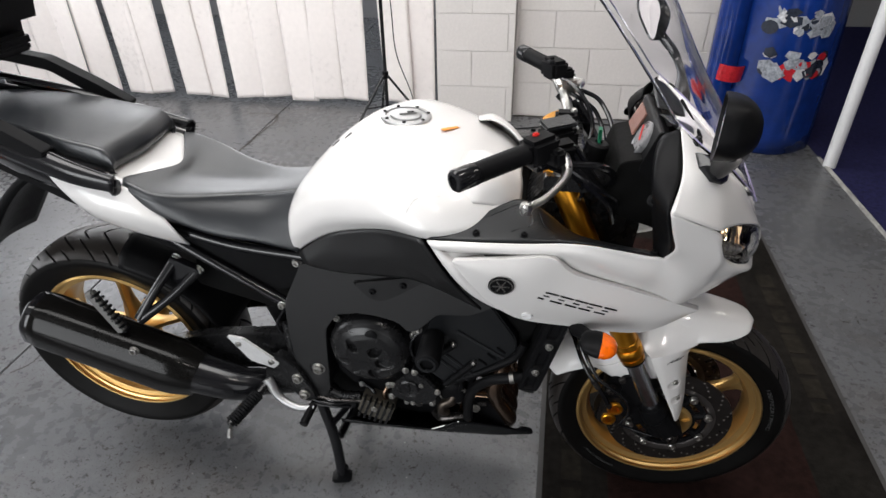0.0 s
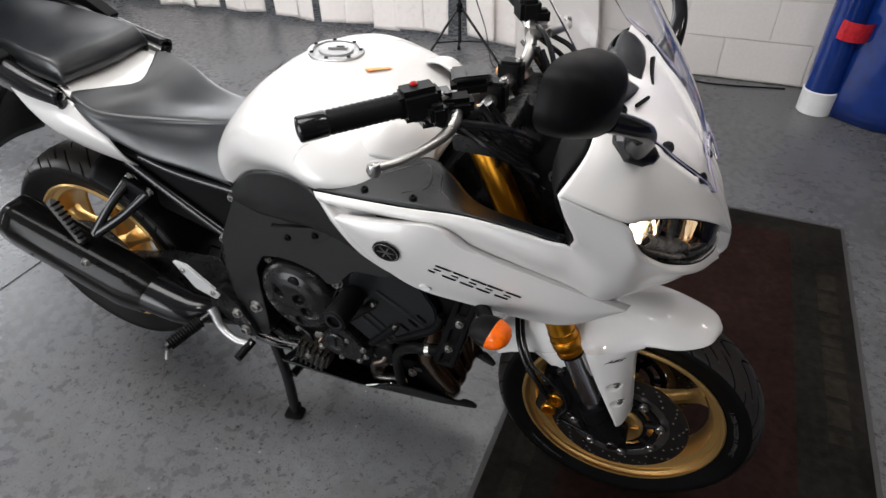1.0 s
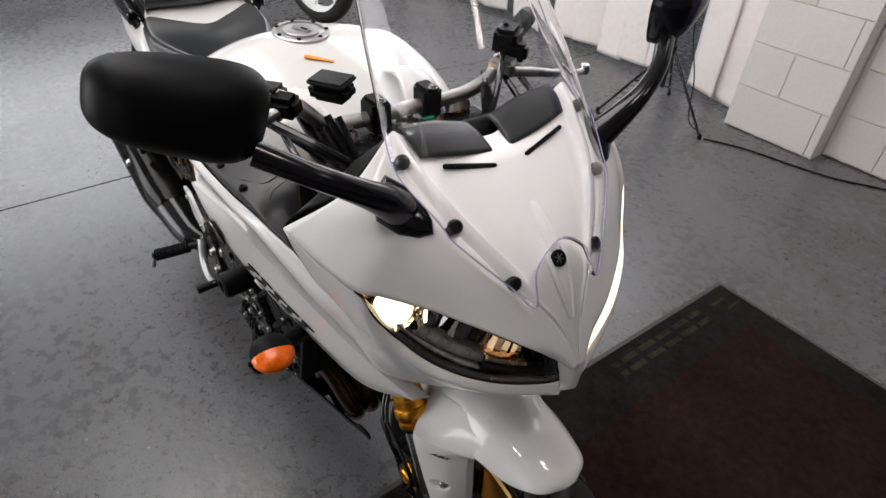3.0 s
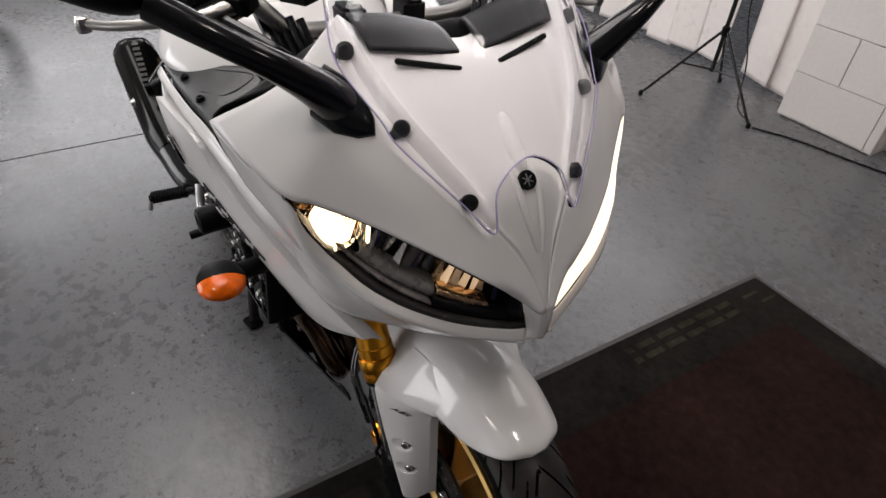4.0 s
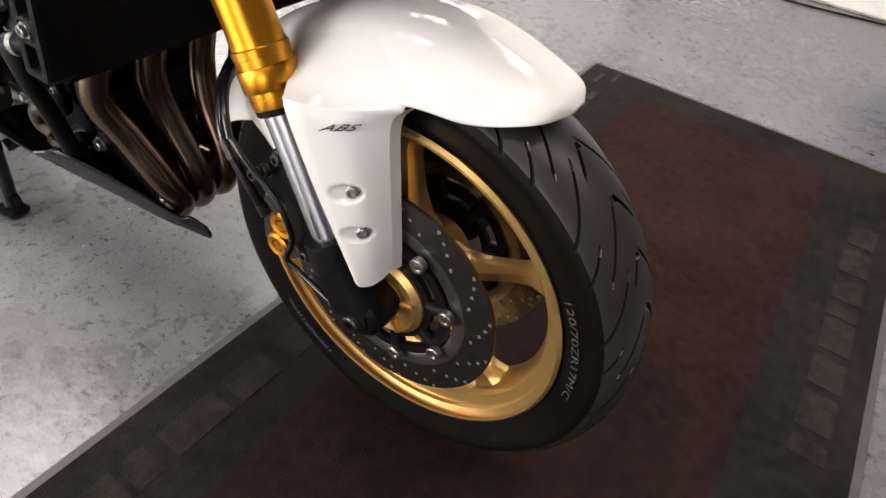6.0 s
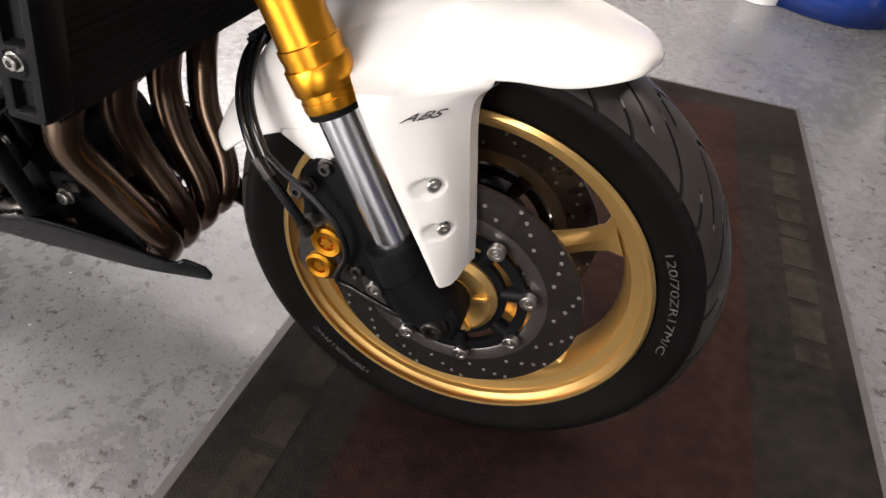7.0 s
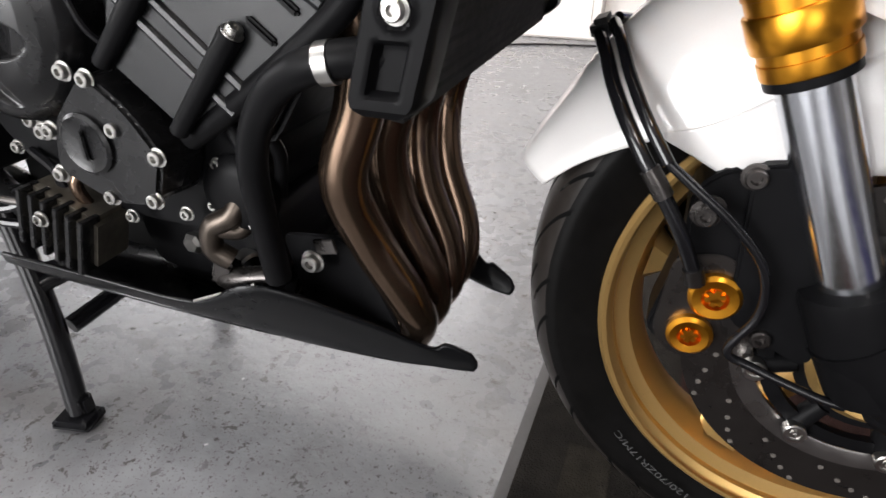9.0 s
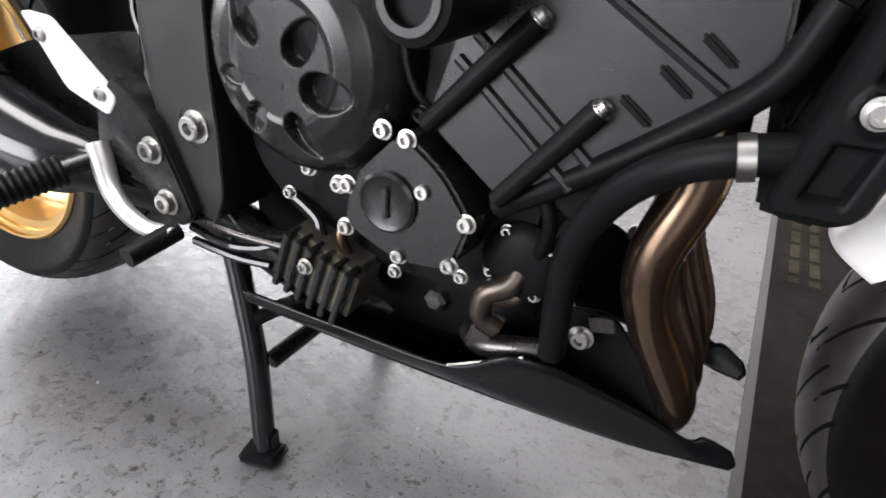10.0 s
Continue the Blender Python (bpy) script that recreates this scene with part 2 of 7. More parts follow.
def prism(poly, y0, y1, edge=0.004, bm=None, inset=0.0):
    """A plate of an outline in x and z, between two y, with rounded edges."""
    bm2 = bmesh.new()
    cx, cz = sum(p[0] for p in poly) / len(poly), sum(p[1] for p in poly) / len(poly)
    a = [bm2.verts.new((x, y0, z)) for x, z in poly]
    b = [bm2.verts.new((cx + (x - cx) * (1 - inset), y1, cz + (z - cz) * (1 - inset))) for x, z in poly]
    bm2.faces.new(a)
    top = bm2.faces.new(b[::-1])
    k = len(poly)
    for i in range(k):
        bm2.faces.new((a[i], b[i], b[(i + 1) % k], a[(i + 1) % k]))
    bmesh.ops.recalc_face_normals(bm2, faces=bm2.faces)
    if edge:
        bmesh.ops.bevel(bm2, geom=[e for e in bm2.edges if all(f.normal.length for f in e.link_faces)], offset=edge, segments=2 if edge < 0.009 else 4, affect="EDGES", clamp_overlap=True)
    if bm is None:
        return bm2
    tmp = bpy.data.meshes.new("tmp")
    bm2.to_mesh(tmp)
    bm2.free()
    bm.from_mesh(tmp)
    bpy.data.meshes.remove(tmp)
    return bm


def round_poly(poly, r=0.02, n=3):
    """The outline with its corners cut to short curves."""
    out = []
    for i, p in enumerate(poly):
        p, a, b = Vector(p), Vector(poly[i - 1]), Vector(poly[(i + 1) % len(poly)])
        da, db = a - p, b - p
        k = min(r, 0.45 * da.length, 0.45 * db.length)
        s, e = p + da.normalized() * k, p + db.normalized() * k
        for j in range(n + 1):
            t = j / n
            out.append(tuple(s * (1 - t) ** 2 + p * 2 * t * (1 - t) + e * t * t))
    return out


def box(sx, sy, sz, m=None, edge=0.004, bm=None):
    bm2 = bmesh.new()
    bmesh.ops.create_cube(bm2, size=1, matrix=(m or Matrix()) @ Matrix.Diagonal((sx, sy, sz, 1)))
    if edge:
        bmesh.ops.bevel(bm2, geom=bm2.edges[:], offset=edge, segments=2, affect="EDGES", clamp_overlap=True)
    if bm is None:
        return bm2
    tmp = bpy.data.meshes.new("tmp")
    bm2.to_mesh(tmp)
    bm2.free()
    bm.from_mesh(tmp)
    bpy.data.meshes.remove(tmp)
    return bm


def bolt(parent, x, y, z, r=0.008, mat=None, m=None, name="bolt"):
    """A socket-head bolt that points out to the right side."""
    m = m or side_axis(x, y, z)
    return part(name, lathe([(r * 1.35, 0), (r * 1.35, r * 0.2), (r, r * 0.25), (r, r * 0.9), (r * 0.85, r * 1.05), (r * 0.5, r * 1.05), (r * 0.45, r * 0.5), (0, r * 0.5)], m, 16), mat or ALLOY, parent)


def curve_at(points, u):
    """The point of the smooth curve at u from 0 to 1."""
    p = np.array(points, float)
    q = np.vstack([2 * p[0] - p[1], p, 2 * p[-1] - p[-2]])
    w = u * (len(p) - 1)
    i = min(max(int(w), 0), len(p) - 2)
    t = w - i
    a, b, c, d = q[i], q[i + 1], q[i + 2], q[i + 3]
    return 0.5 * (2 * b + (c - a) * t + (2 * a - 5 * b + 4 * c - d) * t * t + (3 * b - a - 3 * c + d) * t ** 3)


def on_sheet(rows, u, v, lift=0.0):
    """A pose on a sheet: x along u, z out of it and away from the machine's middle."""
    def at(a, b):
        return Vector(curve_at([curve_at(r, a) for r in rows], b))
    p, du, dv = at(u, v), at(u + 0.01, v) - at(u - 0.01, v), at(u, v + 0.01) - at(u, v - 0.01)
    n = du.cross(dv).normalized()
    if n.y * p.y < 0:
        n = -n
    x = du.normalized()
    y = n.cross(x)
    m = Matrix((x, y, n)).transposed().to_4x4()
    m.translation = p + n * lift
    return m

# ---- the showroom ----


def floor_material():
    m = material("painted_concrete", (0.099, 0.101, 0.107), 0.29, vary=0.22, scale=1.7, fine=26, bump=0.0009, bump_scale=42, rough_vary=0.12)
    n, l = m.node_tree.nodes, m.node_tree.links
    p = n["Principled BSDF"]
    co = n.new("ShaderNodeTexCoord").outputs["Object"]
    last = p.inputs["Base Color"].links[0].from_socket

    def noise(scale, detail=4, rough=0.5, vector=None, warp=0.0):
        t = n.new("ShaderNodeTexNoise")
        t.inputs["Scale"].default_value, t.inputs["Detail"].default_value, t.inputs["Roughness"].default_value = scale, detail, rough
        t.inputs["Distortion"].default_value = warp
        l.new(vector or co, t.inputs["Vector"])
        return t.outputs[0]

    def span(value, lo, hi, top=1.0):
        r = n.new("ShaderNodeMapRange")
        r.inputs["From Min"].default_value, r.inputs["From Max"].default_value, r.inputs["To Max"].default_value = lo, hi, top
        l.new(value, r.inputs["Value"])
        return r.outputs[0]

    def times(a, b):
        t = n.new("ShaderNodeMath")
        t.operation = "MULTIPLY"
        l.new(a, t.inputs[0])
        l.new(b, t.inputs[1])
        return t.outputs[0]

    def over(factor, colour):
        nonlocal last
        x = n.new("ShaderNodeMix")
        x.data_type = "RGBA"
        x.inputs["B"].default_value = (*colour, 1)
        l.new(factor, x.inputs["Factor"])
        l.new(last, x.inputs["A"])
        last = x.outputs["Result"]

    def blobs(scale, size, keep):
        """Scattered spots: one in a cell, only in some of the cells."""
        v = n.new("ShaderNodeTexVoronoi")
        wob = n.new("ShaderNodeVectorMath")
        wob.operation = "MULTIPLY_ADD"
        nz = n.new("ShaderNodeTexNoise")
        nz.inputs["Scale"].default_value, nz.inputs["Detail"].default_value = scale * 2.6, 3
        l.new(co, nz.inputs["Vector"])
        l.new(nz.outputs["Color"], wob.inputs[0])
        wob.inputs[1].default_value = (0.55 / scale,) * 3
        l.new(co, wob.inputs[2])
        v.inputs["Scale"].default_value = scale
        l.new(wob.outputs[0], v.inputs["Vector"])
        near, sep = span(v.outputs["Distance"], size, size * 0.55), n.new("ShaderNodeSeparateColor")
        l.new(v.outputs["Color"], sep.inputs[0])
        return times(near, span(sep.outputs[0], 1 - keep, 1 - keep + 0.02))
    # broad paler and darker wear, with long brown smears
    over(span(noise(2.6, 10, 0.66, None, 0.3), 0.44, 0.80, 0.40), (0.155, 0.155, 0.157))
    over(span(noise(4.5, 10, 0.68, None, 0.3), 0.50, 0.82, 0.40), (0.055, 0.051, 0.047))
    mp = n.new("ShaderNodeMapping")
    mp.inputs["Scale"].default_value, mp.inputs["Rotation"].default_value = (1.6, 4.5, 1), (0, 0, 0.5)
    l.new(co, mp.inputs["Vector"])
    over(span(noise(1.4, 9, 0.55, mp.outputs[0]), 0.54, 0.74, 0.42), (0.078, 0.068, 0.060))
    # chips in clusters, grit, and a few white flecks
    where = span(noise(2.3, 4), 0.38, 0.50)
    over(times(span(noise(44, 6, 0.72), 0.585, 0.605), where), (0.026, 0.023, 0.020))
    over(times(span(noise(125, 5, 0.70), 0.592, 0.618), span(noise(3.7, 4), 0.38, 0.48)), (0.030, 0.027, 0.024))
    over(span(noise(240, 3), 0.60, 0.68, 0.55), (0.045, 0.041, 0.037))
    over(blobs(34, 0.13, 0.06), (0.34, 0.34, 0.34))
    l.new(last, p.inputs["Base Color"])
    return m


FLOOR = floor_material()
X0, X1, Y0, Y1 = -4.2, 6.6, -4.6, 5.6
JOINT = -0.675


def flat_floor():
    bm = bmesh.new()
    xs = [(X0, 0), (JOINT - 0.005, 0), (JOINT - 0.003, -0.006), (JOINT + 0.003, -0.006), (JOINT + 0.005, 0), (2.72, 0)]
    a, b = [bm.verts.new((x, Y0, z)) for x, z in xs], [bm.verts.new((x, Y1, z)) for x, z in xs]
    for i in range(len(xs) - 1):
        bm.faces.new((a[i], a[i + 1], b[i + 1], b[i]))
    return bm


tagged(part("floor", flat_floor(), FLOOR, smooth=False), "grey painted concrete floor, chipped and stained, with a sawn joint", "floor", kind="structure")
def crack(points, w):
    """A ragged dark break in the paint, a little proud of the floor."""
    b, r = bmesh.new(), random.Random(len(points))
    pts = spline(points, 14 * len(points))
    a = []
    for k, p in enumerate(pts):
        d = pts[min(k + 1, len(pts) - 1)] - pts[max(k - 1, 0)]
        n = Vector((-d.y, d.x, 0)).normalized()
        j = Vector((r.uniform(-1, 1), r.uniform(-1, 1), 0)) * 0.005
        v = w * r.uniform(0.25, 1.0)
        a.append((b.verts.new(p + j + n * v), b.verts.new(p + j - n * v)))
    for p, q in zip(a, a[1:]):
        b.faces.new((p[0], p[1], q[1], q[0]))
    return b


CRACK = material("bare_concrete", (0.040, 0.034, 0.029), 0.8, vary=0.4, scale=30, fine=200)
for pts, w in (
        ([(-0.677, 1.976), (-0.667, 2.107), (-0.663, 2.236), (-0.652, 2.373), (-0.647, 2.517), (-0.701, 2.608), (-0.805, 2.618), (-0.9, 2.596)], 0.011),
        ([(-0.965, 1.694), (-0.964, 1.883), (-0.933, 2.005), (-0.954, 2.164)], 0.006),
        ([(-0.64, 0.095), (-0.601, 0.157), (-0.603, 0.231), (-0.583, 0.28)], 0.006)):
    part("crack", crack([(x, y, 0.0008) for x, y in pts], w), CRACK, bpy.data.objects["floor"], smooth=False)
# ragged dark lines along the foot of the wall and of the pillar
part("dark_foot_line", crack([(0.95, 2.775, 0.0010), (1.4, 2.772, 0.0010), (1.9, 2.774, 0.0010), (2.5, 2.772, 0.0010)], 0.020), CRACK, bpy.data.objects["floor"], smooth=False)
part("dark_foot_line", crack([(0.46, 2.655, 0.0010), (0.93, 2.655, 0.0010)], 0.012), CRACK, bpy.data.objects["floor"], smooth=False)
bm = bmesh.new()
vs = [bm.verts.new(p) for p in ((2.72, Y0, 0.002), (X1, Y0, 0.002), (X1, Y1, 0.002), (2.72, Y1, 0.002))]
bm.faces.new(vs)
tagged(part("carpet_floor", bm, CARPET, smooth=False), "speckled dark blue carpet beside the concrete floor", "carpet", kind="structure")
tagged(part("trim", box(0.022, 4.0, 0.012, pose(2.716, 0.3, 0.005), 0.003), WORN), "worn pale edging strip between concrete and carpet", "trim", kind="structure")


def wall(name, sx, sy, sz, x, y, z, label, mat=None):
    return tagged(part(name, box(sx, sy, sz, pose(x, y, z), 0), mat or MORTAR, smooth=False), label, "wall", kind="structure")


H = 3.2
wall("wall_west", 0.2, Y1 - Y0, H, X0 - 0.1, (Y0 + Y1) / 2, H / 2, "unseen end wall of the showroom, kept dark grey to dim reflections", HALL)
wall("wall_east", 0.2, Y1 - Y0, H, X1 + 0.1, (Y0 + Y1) / 2, H / 2, "unseen end wall of the showroom, kept dark grey to dim reflections", HALL)
wall("wall_far", X1 - X0, 0.2, H, (X0 + X1) / 2, Y1 + 0.1, H / 2, "plain pale wall of the room behind the curtain", CEIL)
wall("wall_south", X1 - X0, 0.2, H, (X0 + X1) / 2, Y0 - 0.1, H / 2, "unseen wall behind the viewer, kept dark grey to dim reflections", HALL)
wall("wall_lintel", 0.44 - X0, 0.16, H - 2.5, (0.44 + X0) / 2, 2.96, (H + 2.5) / 2, "painted lintel wall over the strip curtain", WALLPAINT)
tagged(part("ceiling", box(X1 - X0, Y1 - Y0, 0.1, pose((X0 + X1) / 2, (Y0 + Y1) / 2, H + 0.05), 0), CEIL, smooth=False), "unseen plain ceiling, kept grey to dim reflections", "ceiling", kind="structure")
NORTH = wall("wall_north", 1.762, 0.3, H, 0.938 + 0.881, 2.935, H / 2, "cream painted concrete block wall, recessed behind the pillar")
PIER = wall("wall_pillar", 0.49, 0.3, H, 0.69, 2.815, H / 2, "cream painted concrete block pillar beside the strip curtain")
# light panels on the ceiling
for k, (tx, ty) in enumerate(TUBES):
    t = thing("ceiling_light", "square white ceiling light panel", "ceiling light", pose(tx, ty, 3.2), group="ceiling lights")
    part("housing", box(0.64, 0.64, 0.04, pose(0, 0, -0.02), 0.006), WHITEPLASTIC, t)


# the blocks of the pillar and of the wall
def block_mesh(name, sx, sz, sy=0.0016):
    b = box(sx, sy, sz, None, 0)
    bmesh.ops.bevel(b, geom=[e for e in b.edges if all(abs(v.co.y + sy / 2) < 1e-5 for v in e.verts)], offset=0.0015, segments=1, affect="EDGES")
    me = bpy.data.meshes.new(name)
    b.to_mesh(me)
    b.free()
    me.materials.append(WALLPAINT)
    return me


def lay_blocks(parent, x0, x1, y, courses, shift):
    full, half = 0.446, 0.221
    cache = {}
    for c in range(courses):
        z = 0.011 + 0.1075 + c * 0.225
        x = x0
        first = half if (c + shift) % 2 else full
        while x < x1 - 0.02:
            w = min(first, x1 - x)
            first = full
            key = round(w, 3)
            if key not in cache:
                cache[key] = block_mesh("block", w, 0.2215)
            ob = new("block", cache[key])
            ob.parent = parent
            ob.location = (x + w / 2 - parent.location.x, y - parent.location.y, z - parent.location.z)
            x += w + 0.004


# ---- strip curtain ----
curtain = thing("strip_curtain", "hanging curtain of wide pale PVC strips with gaps", "strip curtain", pose(0, 2.86, 0))
rnd = random.Random(4)
part("rail", box(4.7, 0.04, 0.05, pose(-1.9, 0.02, 2.5), 0.004), ALLOY, curtain)


def strip(x, w, y, lean, curl, lift):
    """One strip that hangs from the rail, a little bowed and twisted at its foot."""
    rows = []
    for z in (2.5, 1.6, 0.9, 0.45, 0.15, lift):
        t = 1 - z / 2.5
        row = []
        for u in (-0.5, -0.2, 0.2, 0.5):
            row.append((x + u * w + lean * t, y + curl * t * t * (u * 1.6) + 0.004 * (abs(u) * 2) ** 2 - 0.03 * t * curl * 3 * (0.5 - abs(u)), z))
        rows.append(row)
    return patch(rows, 9, 22)


x = 0.40
k = 0
while x > -4.1:
    w = 0.20 + 0.02 * rnd.random()
    part("strip", strip(x - w / 2, w, -0.004 + 0.008 * (k % 2) + 0.004 * rnd.random(), rnd.uniform(-0.05, 0.07), rnd.uniform(-0.05, 0.05), 0.012 + 0.03 * rnd.random()), PVC, curtain, thick=0.003)
    x -= w * rnd.choice((0.97, 1.02, 1.05, 1.10, 1.20))
    k += 1

# ---- floor mat ----


def mat_surface(name, base):
    m = material(name, base, 0.92, vary=0.55, scale=4, fine=45, bump=0.003, bump_scale=380, spec=0.05)
    return m


MATEDGE = material("mat_rubber_edge", (0.045, 0.043, 0.042), 0.7, vary=0.2, scale=20, fine=200)
MATGREY = mat_surface("mat_grey_pile", (0.0122, 0.0108, 0.0094))
MATRED = mat_surface("mat_red_pile", (0.0166, 0.0084, 0.0072))
MATPRINT = mat_surface("mat_print", (0.027, 0.0235, 0.0165))
MATFAINT = mat_surface("mat_worn_print", (0.0180, 0.0156, 0.0124))
floor_mat = thing("floor_mat", "worn grey and dark red showroom floor mat under the front wheel", "floor mat", pose(1.213, 1.403, 0) @ pose(0, 0, 0, 0, 0, -1.2))
ML, MW = 2.35, 0.958
part("rubber_edge", box(MW, ML, 0.004, pose(MW / 2, -ML / 2, 0.002), 0.001), MATEDGE, floor_mat)
part("border", box(MW - 0.03, ML - 0.03, 0.003, pose(MW / 2, -ML / 2, 0.0045), 0.0012), MATGREY, floor_mat)
part("centre_field", box(MW - 0.39, ML - 0.24, 0.002, pose(MW / 2, -ML / 2, 0.006), 0.0008), MATRED, floor_mat)


def bar_word(parent, m, widths, h, mat):
    """A row of plain bars where the mat has a word."""
    x = 0.0
    for w in widths:
        bmb = bmesh.new()
        box(w * 0.8, h, 0.0016, m @ pose(x + w * 0.4, 0, 0), 0, bmb)
        part("print_bar", bmb, mat, parent, smooth=False)
        x += w
    return x


for dx in (-0.020, 0.020):
    bar_word(floor_mat, pose(0.085 + dx, -0.055 + dx, 0.0065, 0, 0, -90), (0.085,), 0.012, MATPRINT)
    bar_word(floor_mat, pose(0.078 + dx, -0.205, 0.0065, 0, 0, -90), (0.078, 0.090, 0.086, 0.090, 0.084, 0.034), 0.020, MATPRINT)
bar_word(floor_mat, pose(0.095, -1.36, 0.0065, 0, 0, -90), (0.13, 0.10, 0.12, 0.05, 0.11, 0.12), 0.055, MATFAINT)
bar_word(floor_mat, pose(MW - 0.085, -0.34, 0.0065, 0, 0, -90), (0.11, 0.12, 0.10, 0.05, 0.12, 0.10, 0.11, 0.05), 0.058, MATFAINT)

# ---- lamp stand with its cable ----
stand = thing("lamp_stand", "thin black tripod lamp stand on the floor by the curtain", "tripod", pose(0.165, 2.41, 0))
part("column", tube([(0, 0, 0.16), (0, 0, 1.0)], 0.011, 12), GLOSS, stand)
part("upper_column", tube([(0, 0, 0.98), (0, 0, 2.05)], 0.008, 12), GLOSS, stand)
part("collar", lathe([(0.012, 0.34), (0.019, 0.345), (0.019, 0.385), (0.012, 0.39)], None, 16), BLACK, stand)
part("clamp", lathe([(0.011, 0.95), (0.017, 0.955), (0.017, 1.0), (0.009, 1.005)], None, 16), BLACK, stand)
for a in (-8, 112, 232):
    ca, sa = math.cos(radians(a)), math.sin(radians(a))
    part("leg", tube([(0.012 * ca, 0.012 * sa, 0.365), (0.32 * ca, 0.32 * sa, 0.012)], 0.0075, 10), GLOSS, stand)
    part("brace", tube([(0.008 * ca, 0.008 * sa, 0.17), (0.16 * ca, 0.16 * sa, 0.19)], 0.005, 8), GLOSS, stand)
    part("rubber_foot", lathe([(0, 0), (0.011, 0), (0.011, 0.02), (0.008, 0.024)], pose(0.322 * ca, 0.322 * sa, 0), 12), BLACK, stand)
part("lead", tube([(0.008, 0, 1.3), (0.05, 0.03, 0.8), (0.07, 0.02, 0.5), (0.15, 0.03, 0.25), (0.21, -0.01, 0.06), (0.30, -0.01, 0.012)], 0.0035, 8), GLOSS, stand)
cable = part("power_cable", tube([(0.50, 2.38, 0.005), (0.70, 2.47, 0.005), (0.93, 2.52, 0.005), (1.10, 2.57, 0.005), (1.35, 2.70, 0.005), (1.62, 2.66, 0.005), (2.0, 2.72, 0.005)], 0.0048, 8), GLOSS)
tagged(cable, "thin black power cable lying on the concrete floor", "cable")

# ---- banner and post at the edge of the carpet ----
banner = thing("banner", "glossy blue printed banner standing curled against the wall", "banner", pose(2.38, 2.45, 0))


def curled(x0, x1, bend, base, top, n=20, y=0.0, off=0.0):
    rows = []
    for z in (base, 0.5, 1.0, top):
        rows.append([(x0 + (x1 - x0) * u, y - off - bend * math.sin(math.pi * u) + 0.02 * math.sin(3.1 * z + 4 * u), z) for u in (0, 0.2, 0.4, 0.6, 0.8, 1.0)])
    return patch(rows, n, 16)


part("sheet", curled(-0.20, 0.31, 0.16, 0.004, 2.0), BLUE, banner, thick=0.003)


import itertools

LAYER = itertools.count()


def print_shape(bmh, u0, z0, pts, size, mat, name):
    """A flat printed figure that follows the curl of the sheet."""
    poly = [(u0 + a * size, z0 + b * size) for a, b in pts]
    m2 = bmesh.new()
    lift = 0.004 + 0.0009 * (next(LAYER) % 9)
    vs2 = []
    for u, z in poly:
        vs2.append(m2.verts.new((-0.20 + 0.51 * u, -lift - 0.16 * math.sin(math.pi * u) + 0.02 * math.sin(3.1 * z + 4 * u), z)))
    f = m2.faces.new(vs2)
    bmesh.ops.triangulate(m2, faces=[f])
    part(name, m2, mat, banner, smooth=False, thick=0.0012)


def disc_pts(n=12, r=0.5):
    return [(r * 0.75 * math.cos(2 * math.pi * j / n), r * 0.4 * math.sin(2 * math.pi * j / n)) for j in range(n)]


prints = random.Random(21)
for u, z, tone in ((0.52, 0.52, PRINTRED), (0.46, 0.74, PRINTGREY), (0.54, 0.98, PRINTRED), (0.46, 1.22, PRINTWHITE), (0.52, 1.46, PRINTRED)):
    for dx in (-0.26, 0.24):
        print_shape(None, u + dx, z - 0.035, disc_pts(16, 0.22), 0.40, PRINTDARK, "printed_shape")
        print_shape(None, u + dx, z - 0.035, disc_pts(16, 0.13), 0.40, PRINTGREY, "printed_shape")
    for k in range(22):
        a = prints.uniform(0, 6.28)
        r = prints.uniform(0.03, 0.075)
        cu, cz = u + prints.uniform(-0.28, 0.28), z + prints.uniform(-0.05, 0.06)
        w = prints.uniform(0.35, 0.9)
        print_shape(None, cu, cz, [(r * math.cos(a + t) * 1.5, r * math.sin(a + t) * w) for t in (0, 1.1, 2.2, 3.3, 4.6)], 1.0, (tone, PRINTGREY, PRINTWHITE, PRINTDARK, PRINTGREY)[k % 5], "printed_shape")
roll = thing("banner_roll", "rolled blue printed banner on a white foot", "banner roll", pose(2.13, 2.49, 0))
part("foot", lathe([(0, 0.002), (0.085, 0.002), (0.086, 0.12), (0.078, 0.125)], None, 28), WHITEPLASTIC, roll)
part("sheet", lathe([(0.080, 0.12), (0.082, 0.6), (0.080, 1.9), (0.07, 1.9)], None, 28), BLUE, roll)
part("printed_shape", lathe([(0.0835, 0.40), (0.0845, 0.42), (0.0845, 0.47), (0.0835, 0.49)], pose(0, 0, 0, 3, 4, 0), 28), PRINTRED, roll)
part("printed_shape", lathe([(0.0835, 0.62), (0.0845, 0.64), (0.0845, 0.70), (0.0835, 0.72)], pose(0, 0, 0, -4, 3, 0), 28), PRINTDARK, roll)
post = thing("post", "round white painted post at the edge of the carpet", "post", pose(2.735, 2.19, 0))
part("pipe", lathe([(0, 0), (0.033, 0), (0.033, H), (0, H)], None, 24), WHITEPLASTIC, post)

